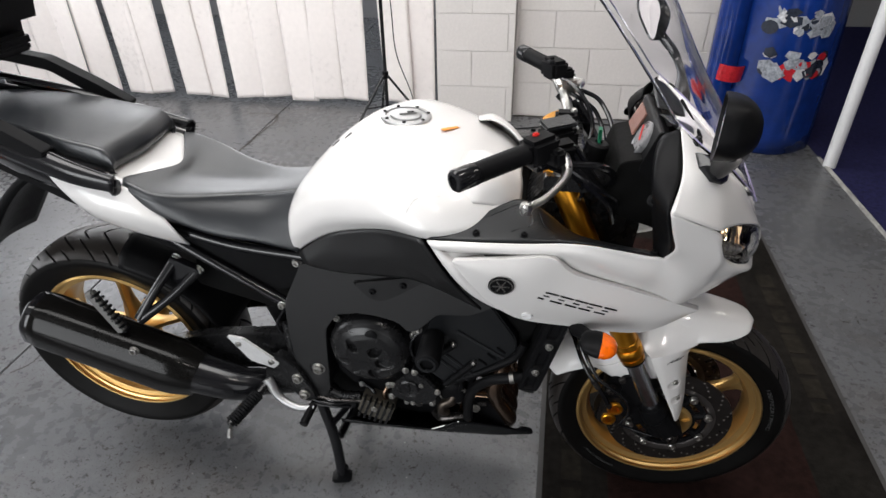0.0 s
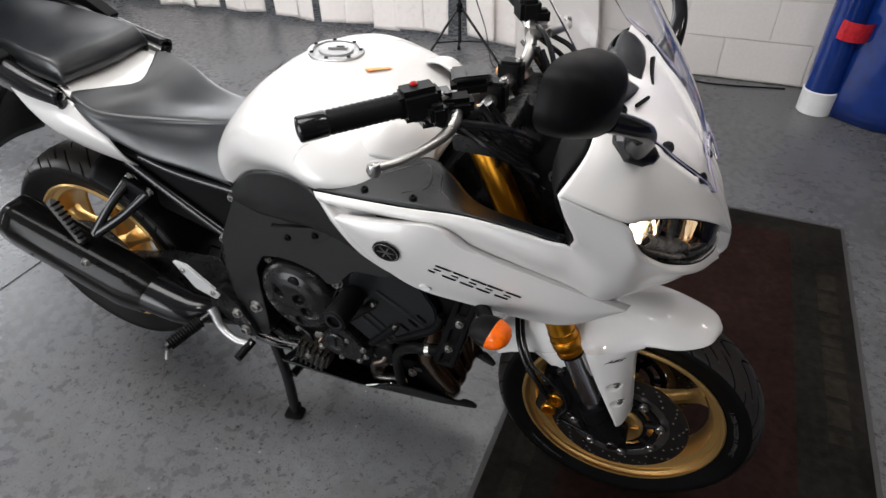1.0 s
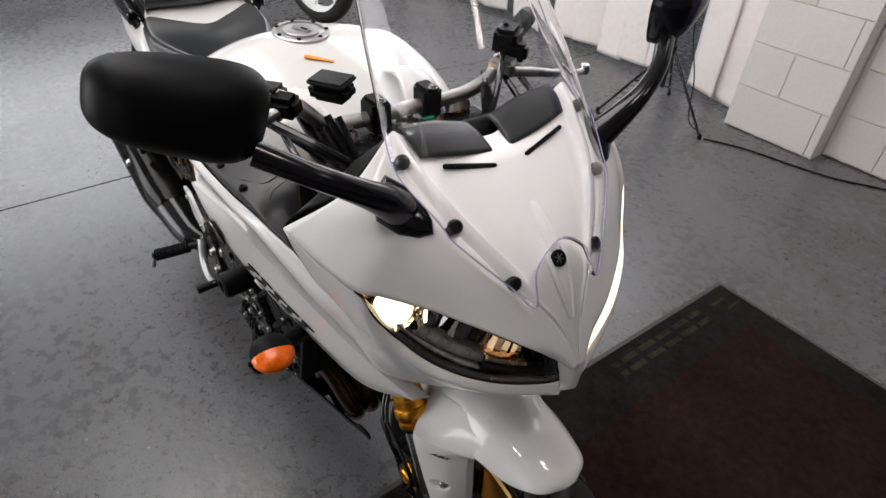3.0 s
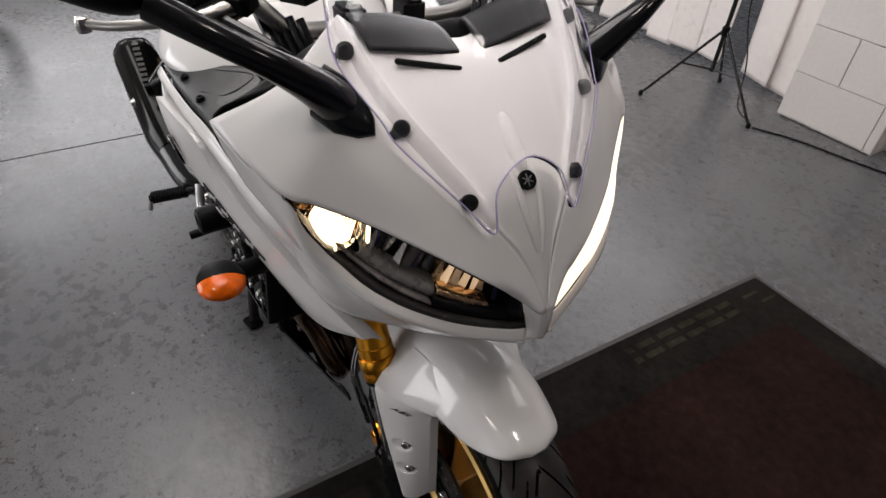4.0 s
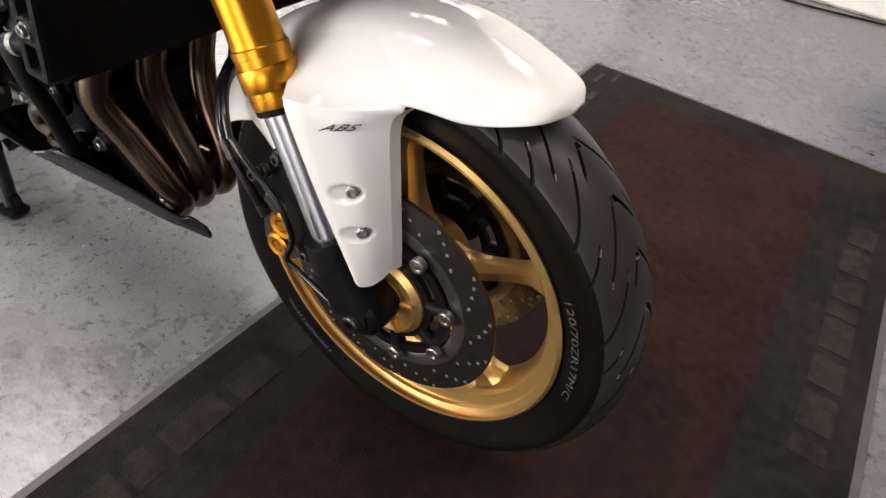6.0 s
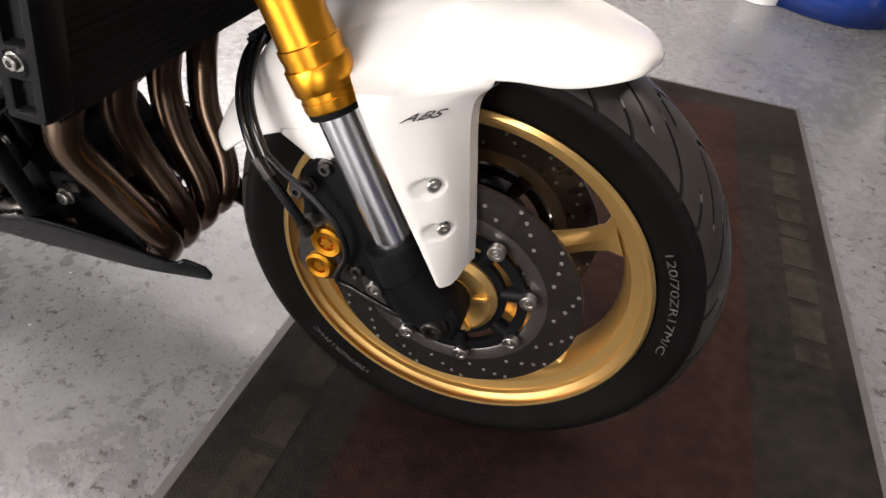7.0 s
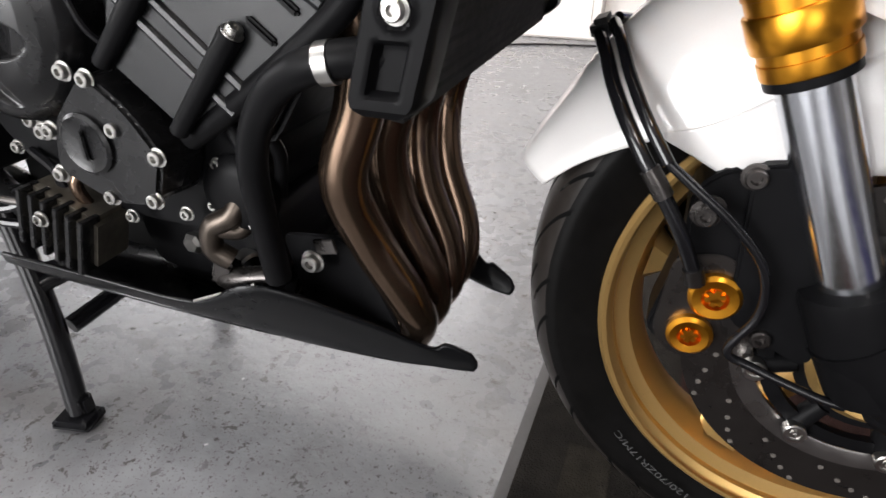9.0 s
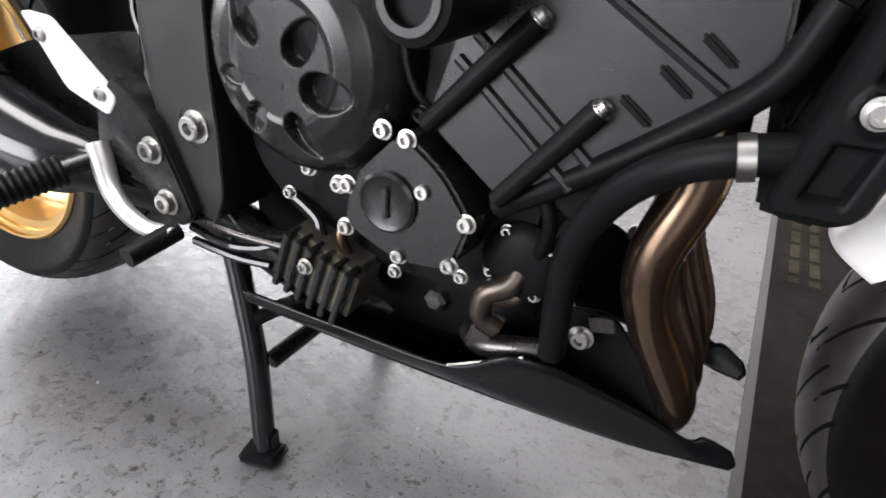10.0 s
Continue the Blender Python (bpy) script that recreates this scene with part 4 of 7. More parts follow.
mud = patch([guard_row(63, 0.012, 0.004, -0.004), guard_row(66, 0.05, 0.02), guard_row(74, 0.072, 0.045, 0.0), guard_row(85, 0.082, 0.058, 0.002), guard_row(97, 0.086, 0.072, 0.002), guard_row(112, 0.086, 0.085, 0.0),
             guard_row(128, 0.084, 0.10, 0.004), guard_row(140, 0.076, 0.075), guard_row(152, 0.068, 0.045), guard_row(160, 0.058, 0.03, 0.004)], 30, 60)
fender = part("front_mudguard", mud, PAINT, bike, "pearl white front mudguard with fork covers", thick=0.003)
for nm, s in SIDES:
    # shoulder that flows out of the guard, and the upright face below its crease
    g = [[(1.352, -0.058, 0.568), (1.395, -0.058, 0.590), (1.440, -0.058, 0.603), (1.506, -0.054, 0.606)],
         [(1.366, -0.082, 0.560), (1.400, -0.084, 0.573), (1.442, -0.080, 0.582), (1.504, -0.069, 0.592)],
         [(1.382, -0.108, 0.553), (1.410, -0.106, 0.559), (1.446, -0.096, 0.566), (1.503, -0.079, 0.576)],
         [(1.396, -0.1285, 0.549), (1.418, -0.124, 0.551), (1.450, -0.108, 0.551), (1.501, -0.083, 0.561)]]
    g2 = [[(1.396, -0.1285, 0.549), (1.418, -0.124, 0.551), (1.450, -0.108, 0.551), (1.501, -0.083, 0.561)],
          [(1.404, -0.131, 0.530), (1.426, -0.126, 0.530), (1.456, -0.110, 0.530), (1.486, -0.082, 0.536)],
          [(1.430, -0.130, 0.470), (1.446, -0.126, 0.470), (1.472, -0.111, 0.470), (1.492, -0.084, 0.470)],
          [(1.460, -0.127, 0.405), (1.470, -0.124, 0.405), (1.487, -0.110, 0.405), (1.500, -0.087, 0.408)],
          [(1.482, -0.124, 0.356), (1.487, -0.121, 0.352), (1.496, -0.108, 0.352), (1.504, -0.088, 0.364)]]
    cb = patch(mirrored(g, s), 64, 14)
    SCOOPS = []
    for bx, by, bz in ((1.466, -0.1135, 0.467), (1.4795, -0.1125, 0.420)):
        zn = Vector((0.46, -0.86 * s, 0.10)).normalized()
        xr = Vector((-1, 0, -0.18))
        xr = (xr - zn * xr.dot(zn)).normalized()
        rec = Matrix((xr, zn.cross(xr), zn)).transposed().to_4x4()
        rec.translation = (bx, by * s, bz)
        SCOOPS.append(rec)
    face = patch(mirrored(g2, s), 64, 110)
    for rec in SCOOPS:
        back_to = rec.inverted()
        for v in face.verts:
            p = back_to @ v.co
            q = math.hypot((p.x - 0.006) / 0.0185, p.y / 0.0098)
            v.co -= rec.col[2].to_3d() * 0.0060 * min(1, max(0, (1.08 - q) / 0.34)) * (1 if p.x < 0.004 else max(0.0, 1 - (p.x - 0.004) / 0.024))
    face_me = bpy.data.meshes.new("face")
    face.to_mesh(face_me)
    face.free()
    cb.from_mesh(face_me)
    bpy.data.meshes.remove(face_me)
    for e in ([r[0] for r in g2], [r[-1] for r in g2]):
        patch(mirrored([e, [(x + 0.004, y + 0.012, z) for x, y, z in e]], s), 20, 4, cb)
    K = [[(1.432, -0.0868, 0.540), (1.395, -0.0866, 0.524), (1.365, -0.0862, 0.505), (1.335, -0.0848, 0.484), (1.312, -0.0808, 0.470), (1.290, -0.0764, 0.462)],
         [(1.430, -0.0905, 0.500), (1.392, -0.0900, 0.488), (1.362, -0.0888, 0.474), (1.335, -0.0862, 0.460), (1.312, -0.0812, 0.459), (1.290, -0.0768, 0.460)],
         [(1.428, -0.0920, 0.456), (1.385, -0.0915, 0.452), (1.357, -0.0898, 0.4445), (1.335, -0.0865, 0.4405), (1.312, -0.0812, 0.449), (1.290, -0.0768, 0.458)]]
    part("guard_flank", patch(mirrored(K, s), 30, 12), PAINT, fender, thick=0.003)
    cov = part("fork_cover", cb, PAINT, fender)
    for rec in SCOOPS:
        bolt(cov, 0, 0, 0, 0.0062, ALLOY, rec @ pose(0, 0, -0.0045))

# lettering on the fork cover
def letters(name, body, size, m, mat, parent, shear=0.0, space=1.0, extrude=0.0004):
    c = bpy.data.curves.new(name, "FONT")
    c.body, c.size, c.extrude, c.shear, c.space_character, c.align_x, c.align_y = body, size, extrude, shear, space, "CENTER", "CENTER"
    o = new(name, c)
    me = bpy.data.meshes.new_from_object(o.evaluated_get(bpy.context.evaluated_depsgraph_get()))
    bpy.data.objects.remove(o)
    bpy.data.curves.remove(c)
    me.transform(m)
    me.materials.append(mat)
    ob = new(name, me)
    ob.parent = parent
    return ob


letters("lettering", "ABS", 0.0135, Matrix.Translation((1.4480, -0.1160, 0.5345)) @ Vector((0.44, -0.90, 0.0)).to_track_quat("Z", "Y").to_matrix().to_4x4() @ pose(0, 0, 0, 0, 0, 11) @ Matrix.Diagonal((1.50, 0.72, 1, 1)), SIDEPRINT, fender, 0.8, 1.0)

# ---- bodywork ----
# tank: half sections from the lower edge to the crown
TANK = [(0.600, -0.112, 0.750, -0.126, 0.800, -0.112, 0.848, -0.060, 0.874, 0.880), (0.640, -0.125, 0.785, -0.146, 0.832, -0.132, 0.890, -0.072, 0.918, 0.926), (0.700, -0.155, 0.832, -0.178, 0.882, -0.160, 0.940, -0.086, 0.972, 0.981),
        (0.770, -0.188, 0.868, -0.212, 0.912, -0.188, 0.976, -0.102, 1.012, 1.021), (0.850, -0.220, 0.892, -0.240, 0.930, -0.205, 0.992, -0.112, 1.028, 1.036), (0.930, -0.252, 0.900, -0.256, 0.926, -0.212, 0.974, -0.116, 1.008, 1.019),
        (1.000, -0.234, 0.903, -0.230, 0.922, -0.188, 0.954, -0.110, 0.980, 0.988), (1.060, -0.178, 0.895, -0.176, 0.912, -0.148, 0.930, -0.090, 0.944, 0.948), (1.085, -0.150, 0.870, -0.150, 0.885, -0.128, 0.900, -0.080, 0.908, 0.911)]
rows = []
for x, y1, z1, y2, z2, y3, z3, y4, z4, zt in TANK:
    half = [(x, y1, z1), (x, y2, z2), (x, y3, z3), (x, y4, z4)]
    rows.append(half + [(x, 0, zt)] + [(a, -b, c) for a, b, c in half[::-1]])
skin_bm = patch(rows, 97, 96)
TANK_SKIN = np.array([tuple(v.co) for v in skin_bm.verts])
skin_bm.free()


def on_tank(points, lift=0.0006):
    """The given places moved onto the skin of the tank."""
    out = []
    for p in points:
        q = Vector(TANK_SKIN[((TANK_SKIN - np.array(p)) ** 2).sum(1).argmin()])
        out.append(q + (q - Vector((q.x, 0, 0.86))).normalized() * lift)
    return out


tank = part("fuel_tank", patch(rows, 49, 48), PAINT, bike, "pearl white sculpted fuel tank", thick=0.003)
capm = pose(0.842, -0.003, 1.0355, 0, 3.0, 0) @ Matrix.Scale(0.91, 4)
cap = part("fuel_cap", lathe([(0.058, -0.002), (0.058, 0.003), (0.055, 0.005), (0.047, 0.005), (0.0465, 0.002), (0.036, 0.002), (0.0355, 0.006), (0.033, 0.007), (0, 0.007)], capm, 48), CAPMETAL, tank, "brushed metal fuel cap with a ring of screws")
for k in range(7):
    a = radians(k * 360 / 7 + 20)
    part("screw", lathe([(0.0042, 0), (0.0042, 0.0022), (0.002, 0.0022), (0.0018, 0.001), (0, 0.001)], capm @ pose(0.051 * math.cos(a), 0.051 * math.sin(a), 0.005), 10), BLACK, cap)
part("key_flap", box(0.042, 0.015, 0.004, capm @ pose(0.004, 0, 0.0085, 0, 0, 25), 0.0018), CAPMETAL, cap)
# dark inlay, the shade of the keyhole put into colour
part("keyhole_shade", box(0.016, 0.006, 0.001, capm @ pose(0.010, 0.002, 0.0108, 0, 0, 25), 0), DARK, cap)
part("warning_label", box(0.052, 0.012, 0.0008, pose(0.936, -0.018, 1.0195, 2, 11, 62), 0), ORANGE, tank, "small orange warning label")
# seams of the tank shell
for s in (1, -1):
    part("seam", tube(on_tank([(1.000, -0.190 * s, 0.952), (0.948, -0.212 * s, 0.965), (0.910, -0.224 * s, 0.966), (0.892, -0.234 * s, 0.956), (0.8855, -0.244 * s, 0.938), (0.899, -0.250 * s, 0.915)]), 0.0008, 6, 40), WORN, tank)
part("seam", tube(on_tank([(0.9725, -0.140, 0.985), (0.9717, -0.0935, 0.995), (0.977, -0.0115, 1.003), (0.9717, 0.0935, 0.995)]), 0.0008, 6, 30), WORN, tank)
for px, py, pz in ((0.690, -0.02, 0.9752), (0.722, -0.03, 0.9975)):
    part("slot", box(0.020, 0.006, 0.003, pose(px, py, pz, 0, -38, 25), 0.001), GREYPLASTIC, tank)
# raised front covers of the tank
for nm, s in SIDES:
    c = [[(0.985, -0.085, 1.000), (1.015, -0.082, 1.002), (1.05, -0.075, 0.986), (1.085, -0.065, 0.955)],
         [(0.978, -0.13, 0.990), (1.012, -0.13, 0.996), (1.05, -0.120, 0.978), (1.09, -0.10, 0.942)],
         [(0.980, -0.172, 0.974), (1.014, -0.168, 0.976), (1.052, -0.148, 0.955), (1.09, -0.120, 0.922)],
         [(0.990, -0.200, 0.948), (1.018, -0.190, 0.944), (1.054, -0.164, 0.924), (1.09, -0.13, 0.900)]]
    part("tank_cover", patch(mirrored(c, s), 20, 20), PAINT, tank, thick=0.004)

# seats
SEAT = [(0.612, 0.060, 0.880, 0.118, 0.764, 0.884), (0.56, 0.064, 0.872, 0.124, 0.778, 0.872), (0.51, 0.072, 0.868, 0.130, 0.790, 0.866), (0.43, 0.098, 0.872, 0.142, 0.806, 0.862), (0.37, 0.126, 0.880, 0.150, 0.830, 0.866), (0.315, 0.146, 0.892, 0.154, 0.856, 0.878), (0.268, 0.143, 0.910, 0.148, 0.884, 0.892), (0.246, 0.134, 0.916, 0.138, 0.898, 0.898)]
rows = []
for x, w, ze, wb, zb, zc in SEAT:
    dx = 0.0 if x > 0.33 else (0.33 - x) * 0.62
    half = [(x, -wb * 0.94, zb - 0.012), (x, -wb, zb), (x, -(w + (wb - w) * 0.55) - 0.003, zb + (ze - zb) * 0.5), (x, -w - 0.004, ze - 0.010), (x, -w + 0.002, ze - 0.001), (x, -w + 0.014, ze + 0.001), (x + dx * 0.55, -w * 0.5, (ze + zc) / 2 + 0.001)]
    rows.append(half + [(x + dx, 0, zc)] + [(a, -b, c) for a, b, c in half[::-1]])
part("rider_seat", patch(rows, 85, 40), VINYL, bike, "black vinyl rider seat", thick=0.004)
PILLION = [(0.190, 0.120, 0.918, 0.004), (0.218, 0.122, 0.920, 0.010), (0.226, 0.124, 0.921, 0.032), (0.214, 0.124, 0.924, 0.050), (0.195, 0.126, 0.928, 0.056), (0.13, 0.124, 0.940, 0.056), (0.04, 0.114, 0.957, 0.056), (-0.07, 0.098, 0.974, 0.052), (-0.15, 0.080, 0.986, 0.046), (-0.18, 0.065, 0.990, 0.036), (-0.185, 0.06, 0.990, 0.006)]
rows = []
for x, w, zb, h in PILLION:
    half = [(x, -w * 0.95, zb), (x, -w, zb + h * 0.35), (x, -w * 0.985, zb + h * 0.80), (x, -w * 0.93, zb + h * 0.985), (x, -w * 0.78, zb + h)]
    rows.append(half + [(x + 0.012, 0, zb + h * 1.04)] + [(a, -b, c) for a, b, c in half[::-1]])
part("pillion_seat", patch(rows, 55, 60), VINYL, bike, "black vinyl pillion seat")

# tail
for nm, s in SIDES:
    t = [[(0.348, -0.118, 0.752), (0.290, -0.140, 0.780), (0.220, -0.152, 0.808), (0.155, -0.152, 0.836), (0.105, -0.148, 0.890), (0.080, -0.142, 0.950)],
         [(0.352, -0.142, 0.785), (0.292, -0.160, 0.815), (0.222, -0.170, 0.842), (0.160, -0.168, 0.868), (0.105, -0.158, 0.912), (0.075, -0.146, 0.958)],
         [(0.342, -0.152, 0.820), (0.285, -0.166, 0.855), (0.222, -0.170, 0.878), (0.160, -0.165, 0.902), (0.105, -0.152, 0.932), (0.070, -0.142, 0.965)],
         [(0.305, -0.142, 0.872), (0.260, -0.146, 0.905), (0.210, -0.145, 0.925), (0.150, -0.138, 0.945), (0.100, -0.130, 0.962), (0.060, -0.122, 0.978)]]
    part("tail_cowl", patch(mirrored(t, s), 30, 16), PAINT, bike, "pearl white tail side panel", thick=0.003)
    part("tail_side", patch(mirrored([[(0.10, -0.140, 0.885), (0.0, -0.130, 0.915), (-0.15, -0.105, 0.975), (-0.28, -0.08, 1.02)], [(0.09, -0.146, 0.925), (0.0, -0.138, 0.955), (-0.15, -0.112, 1.005), (-0.28, -0.085, 1.04)], [(0.07, -0.120, 0.98), (0.0, -0.115, 1.0), (-0.15, -0.09, 1.035), (-0.28, -0.06, 1.06)]], s), 20, 10), GLOSS, bike, "black plastic tail side", thick=0.003)
    G = [[(0.240, -0.148, 0.922), (0.16, -0.142, 0.952), (0.07, -0.130, 0.984), (-0.05, -0.114, 1.020), (-0.20, -0.095, 1.055)],
         [(0.250, -0.158, 0.934), (0.16, -0.156, 0.962), (0.07, -0.146, 0.992), (-0.05, -0.130, 1.026), (-0.20, -0.11, 1.060)],
         [(0.252, -0.170, 0.928), (0.16, -0.172, 0.950), (0.07, -0.164, 0.978), (-0.05, -0.148, 1.012), (-0.20, -0.125, 1.050)],
         [(0.246, -0.170, 0.906), (0.16, -0.172, 0.922), (0.07, -0.164, 0.948), (-0.05, -0.148, 0.984), (-0.20, -0.125, 1.030)]]
    gr = part("grab_rail", patch(mirrored(G, s), 30, 14), GLOSS, bike, "black moulded grab rail", thick=0.006)
    part("mount", tube([(0.222, -0.138 * s, 0.880), (0.236, -0.152 * s, 0.900), (0.246, -0.160 * s, 0.922)], [0.015, 0.013, 0.012], 10), GLOSS, gr)
    part("mount", tube([(0.085, -0.12 * s, 0.965), (0.085, -0.150 * s, 0.980)], 0.014, 10), GLOSS, gr)
part("seat_gap_cover", patch([[(0.20, -0.12, 0.925), (0.19, 0, 0.93), (0.20, 0.12, 0.925)], [(0.245, -0.135, 0.905), (0.30, 0, 0.885), (0.245, 0.135, 0.905)], [(0.30, -0.12, 0.87), (0.34, 0, 0.85), (0.30, 0.12, 0.87)]], 16, 8), PAINT, bike, thick=0.003)
# carrier and top case
ARM = round_poly([(0.115, 0.985), (0.03, 1.035), (-0.08, 1.090), (-0.20, 1.108), (-0.50, 1.108), (-0.50, 1.085), (-0.20, 1.082), (-0.08, 1.060), (0.02, 1.002), (0.09, 0.965)], 0.012)
rack = part("carrier", prism(ARM, -0.168, -0.135, 0.004), BLACK, bike, "black top case carrier")
part("rack_plate", box(0.42, 0.32, 0.02, pose(-0.33, 0, 1.115), 0.006), BLACK, rack)
part("rack_arm", prism(ARM, 0.135, 0.168, 0.004), BLACK, rack)
case = bmesh.new()
bmesh.ops.create_cube(case, size=1, matrix=pose(-0.30, 0, 1.27) @ Matrix.Diagonal((0.42, 0.54, 0.28, 1)))
for v in case.verts:
    if v.co.z < 1.2:
        v.co.x = -0.30 + (v.co.x + 0.30) * 0.86
        v.co.y *= 0.88
bmesh.ops.bevel(case, geom=case.edges[:], offset=0.045, segments=4, affect="EDGES")
tc = part("top_case", case, BLACK, bike, "black plastic top case")
part("base", box(0.34, 0.36, 0.035, pose(-0.30, 0, 1.128), 0.01), BLACK, tc)
# number plate holder and rear mudguard, seen behind the tail
part("tail_hanger", patch([[(0.05, -0.06, 0.90), (0.05, 0, 0.905), (0.05, 0.06, 0.90)], [(-0.04, -0.080, 0.880), (-0.05, 0, 0.885), (-0.04, 0.080, 0.880)], [(-0.14, -0.088, 0.800), (-0.15, 0, 0.81), (-0.14, 0.088, 0.800)], [(-0.26, -0.088, 0.655), (-0.27, 0, 0.66), (-0.26, 0.088, 0.655)]], 12, 20), BLACK, bike, "black plastic rear mudguard", thick=0.02)
part("tail_lamp", box(0.05, 0.12, 0.05, pose(-0.30, 0, 0.985), 0.012), REDP, bike)
part("under_tail", prism(round_poly([(0.33, 0.78), (0.10, 0.87), (-0.25, 1.0), (-0.25, 0.97), (0.05, 0.82), (0.30, 0.70)], 0.01), -0.085, 0.085, 0.006), BLACK, bike)
for nm, s in SIDES:
    stalk = part("rear_indicator", tube([(-0.20, -0.08 * s, 0.88), (-0.21, -0.16 * s, 0.875)], 0.009, 10), BLACK, bike)
    part("lens", lathe([(0, -0.03), (0.016, -0.024), (0.02, 0), (0.016, 0.024), (0, 0.03)], pose(-0.215, -0.175 * s, 0.875, 90, 0, 0), 16), AMBER, stalk)

# fairing
MIRROR_ARM = [(1.411, -0.168, 1.026), (1.421, -0.198, 1.055), (1.424, -0.234, 1.082), (1.413, -0.276, 1.108), (1.386, -0.318, 1.132)]
LAMP_TOP = [(1.428, -0.2385, 0.9470), (1.447, -0.2130, 0.9405), (1.484, -0.1700, 0.9240), (1.521, -0.1285, 0.9020), (1.551, -0.0820, 0.8710), (1.564, -0.0480, 0.8450), (1.567, -0.0220, 0.8210)]
LAMP_LOW = [(1.428, -0.2385, 0.9430), (1.441, -0.2260, 0.9085), (1.457, -0.2040, 0.8740), (1.487, -0.1790, 0.8455), (1.521, -0.1440, 0.8245), (1.546, -0.0940, 0.8000), (1.566, -0.0380, 0.7820), (1.572, -0.0120, 0.7770)]
for nm, s in SIDES:
    N = [[(1.353, -0.144, 1.090), (1.379, -0.146, 1.066), (1.452, -0.124, 1.005), (1.512, -0.072, 0.938), (1.556, -0.022, 0.872), (1.5865, 0.0, 0.811)],
         [(1.356, -0.206, 1.034), (1.390, -0.204, 1.020), (1.448, -0.178, 0.984), (1.505, -0.118, 0.934), (1.556, -0.050, 0.868), (1.586, -0.010, 0.812)],
         [(1.3328, -0.2785, 0.9965), (1.380, -0.2640, 0.9740)] + LAMP_TOP]
    N = [resample(N[0], 9), resample(N[1], 9), N[2]]
    nose = part("upper_cowl", patch(mirrored(N, s), 49, 22), PAINT, bike, "pearl white upper fairing", thick=0.003)
    # flank: from the cheek and the lower rim of the lamp down to the slot above the outer panel and to the chin
    rim_low = [(1.3328, -0.2785, 0.9965), (1.380, -0.2640, 0.9720)] + LAMP_LOW
    lip = [(1.345, -0.268, 0.955), (1.386, -0.256, 0.944), (1.424, -0.241, 0.918), (1.445, -0.229, 0.886)] + [(x + 0.005, y - 0.005, z - 0.010) for x, y, z in LAMP_LOW[2:]]
    hollow = [(1.359, -0.252, 0.9125), (1.392, -0.243, 0.900), (1.420, -0.231, 0.878), (1.441, -0.216, 0.852), (1.457, -0.196, 0.832), (1.486, -0.170, 0.812), (1.520, -0.134, 0.796), (1.545, -0.086, 0.780), (1.570, -0.038, 0.769), (1.579, -0.0165, 0.7655)]
    under = [(1.351, -0.2265, 0.876), (1.385, -0.221, 0.850), (1.413, -0.211, 0.826), (1.434, -0.196, 0.803), (1.452, -0.175, 0.785), (1.478, -0.146, 0.773), (1.511, -0.110, 0.764), (1.540, -0.070, 0.764), (1.567, -0.034, 0.765), (1.578, -0.0158, 0.7630)]
    chin = [(1.351, -0.205, 0.779), (1.375, -0.200, 0.767), (1.394, -0.194, 0.751), (1.412, -0.172, 0.734), (1.434, -0.147, 0.731), (1.462, -0.120, 0.737), (1.500, -0.088, 0.747), (1.537, -0.056, 0.757), (1.564, -0.030, 0.761), (1.574, -0.0145, 0.7605)]
    sill = [(0.928, -0.262, 0.902), (1.015, -0.263, 0.905), (1.100, -0.261, 0.908), (1.160, -0.257, 0.911), (1.208, -0.254, 0.910), (1.269, -0.241, 0.895), (1.320, -0.230, 0.881)]
    ridge = [(0.940, -0.270, 0.893), (1.020, -0.270, 0.894), (1.100, -0.268, 0.894), (1.155, -0.264, 0.894), (1.205, -0.259, 0.886), (1.264, -0.248, 0.864), (1.312, -0.236, 0.842), (1.351, -0.221, 0.830)]
    ridge += [((a[0] + b[0]) / 2 + 0.004, (a[1] + b[1]) / 2 - 0.004, (a[2] + b[2]) / 2) for a, b in zip(under[1:], chin[1:])]
    slot = [(0.955, -0.255, 0.876), (1.030, -0.246, 0.870), (1.100, -0.240, 0.868), (1.150, -0.236, 0.866), (1.196, -0.236, 0.842), (1.256, -0.226, 0.818), (1.306, -0.214, 0.797)]
    k = 5
    full = [spline(r, (len(r) - 1) * k + 1) for r in (sill + under, ridge, slot + chin)]
    head_rows = [spline(r, (len(r) - 1) * k + 1) for r in (rim_low, lip, hollow)]
    front = len(sill) * k
    sb = bmesh.new()
    grid = []
    for j in range(len(full[0])):
        low = [r[j] for r in full]
        if j < front:
            w = j / front
            natural = 2 * low[0] - low[1]
            grid.append(strand(low, k, natural.lerp(head_rows[2][0], w * w)))
        else:
            grid.append(strand([r[j - front] for r in head_rows] + low, k))
    for a, b in zip(grid, grid[1:]):
        n = min(len(a), len(b))
        a, b = a[-n:], b[-n:]
        va, vb = [sb.verts.new((p.x, p.y * s, p.z)) for p in a], [sb.verts.new((p.x, p.y * s, p.z)) for p in b]
        for q in range(n - 1):
            sb.faces.new((va[q], va[q + 1], vb[q + 1], vb[q]))
    bmesh.ops.remove_doubles(sb, verts=sb.verts, dist=1e-5)
    bmesh.ops.recalc_face_normals(sb, faces=sb.faces)
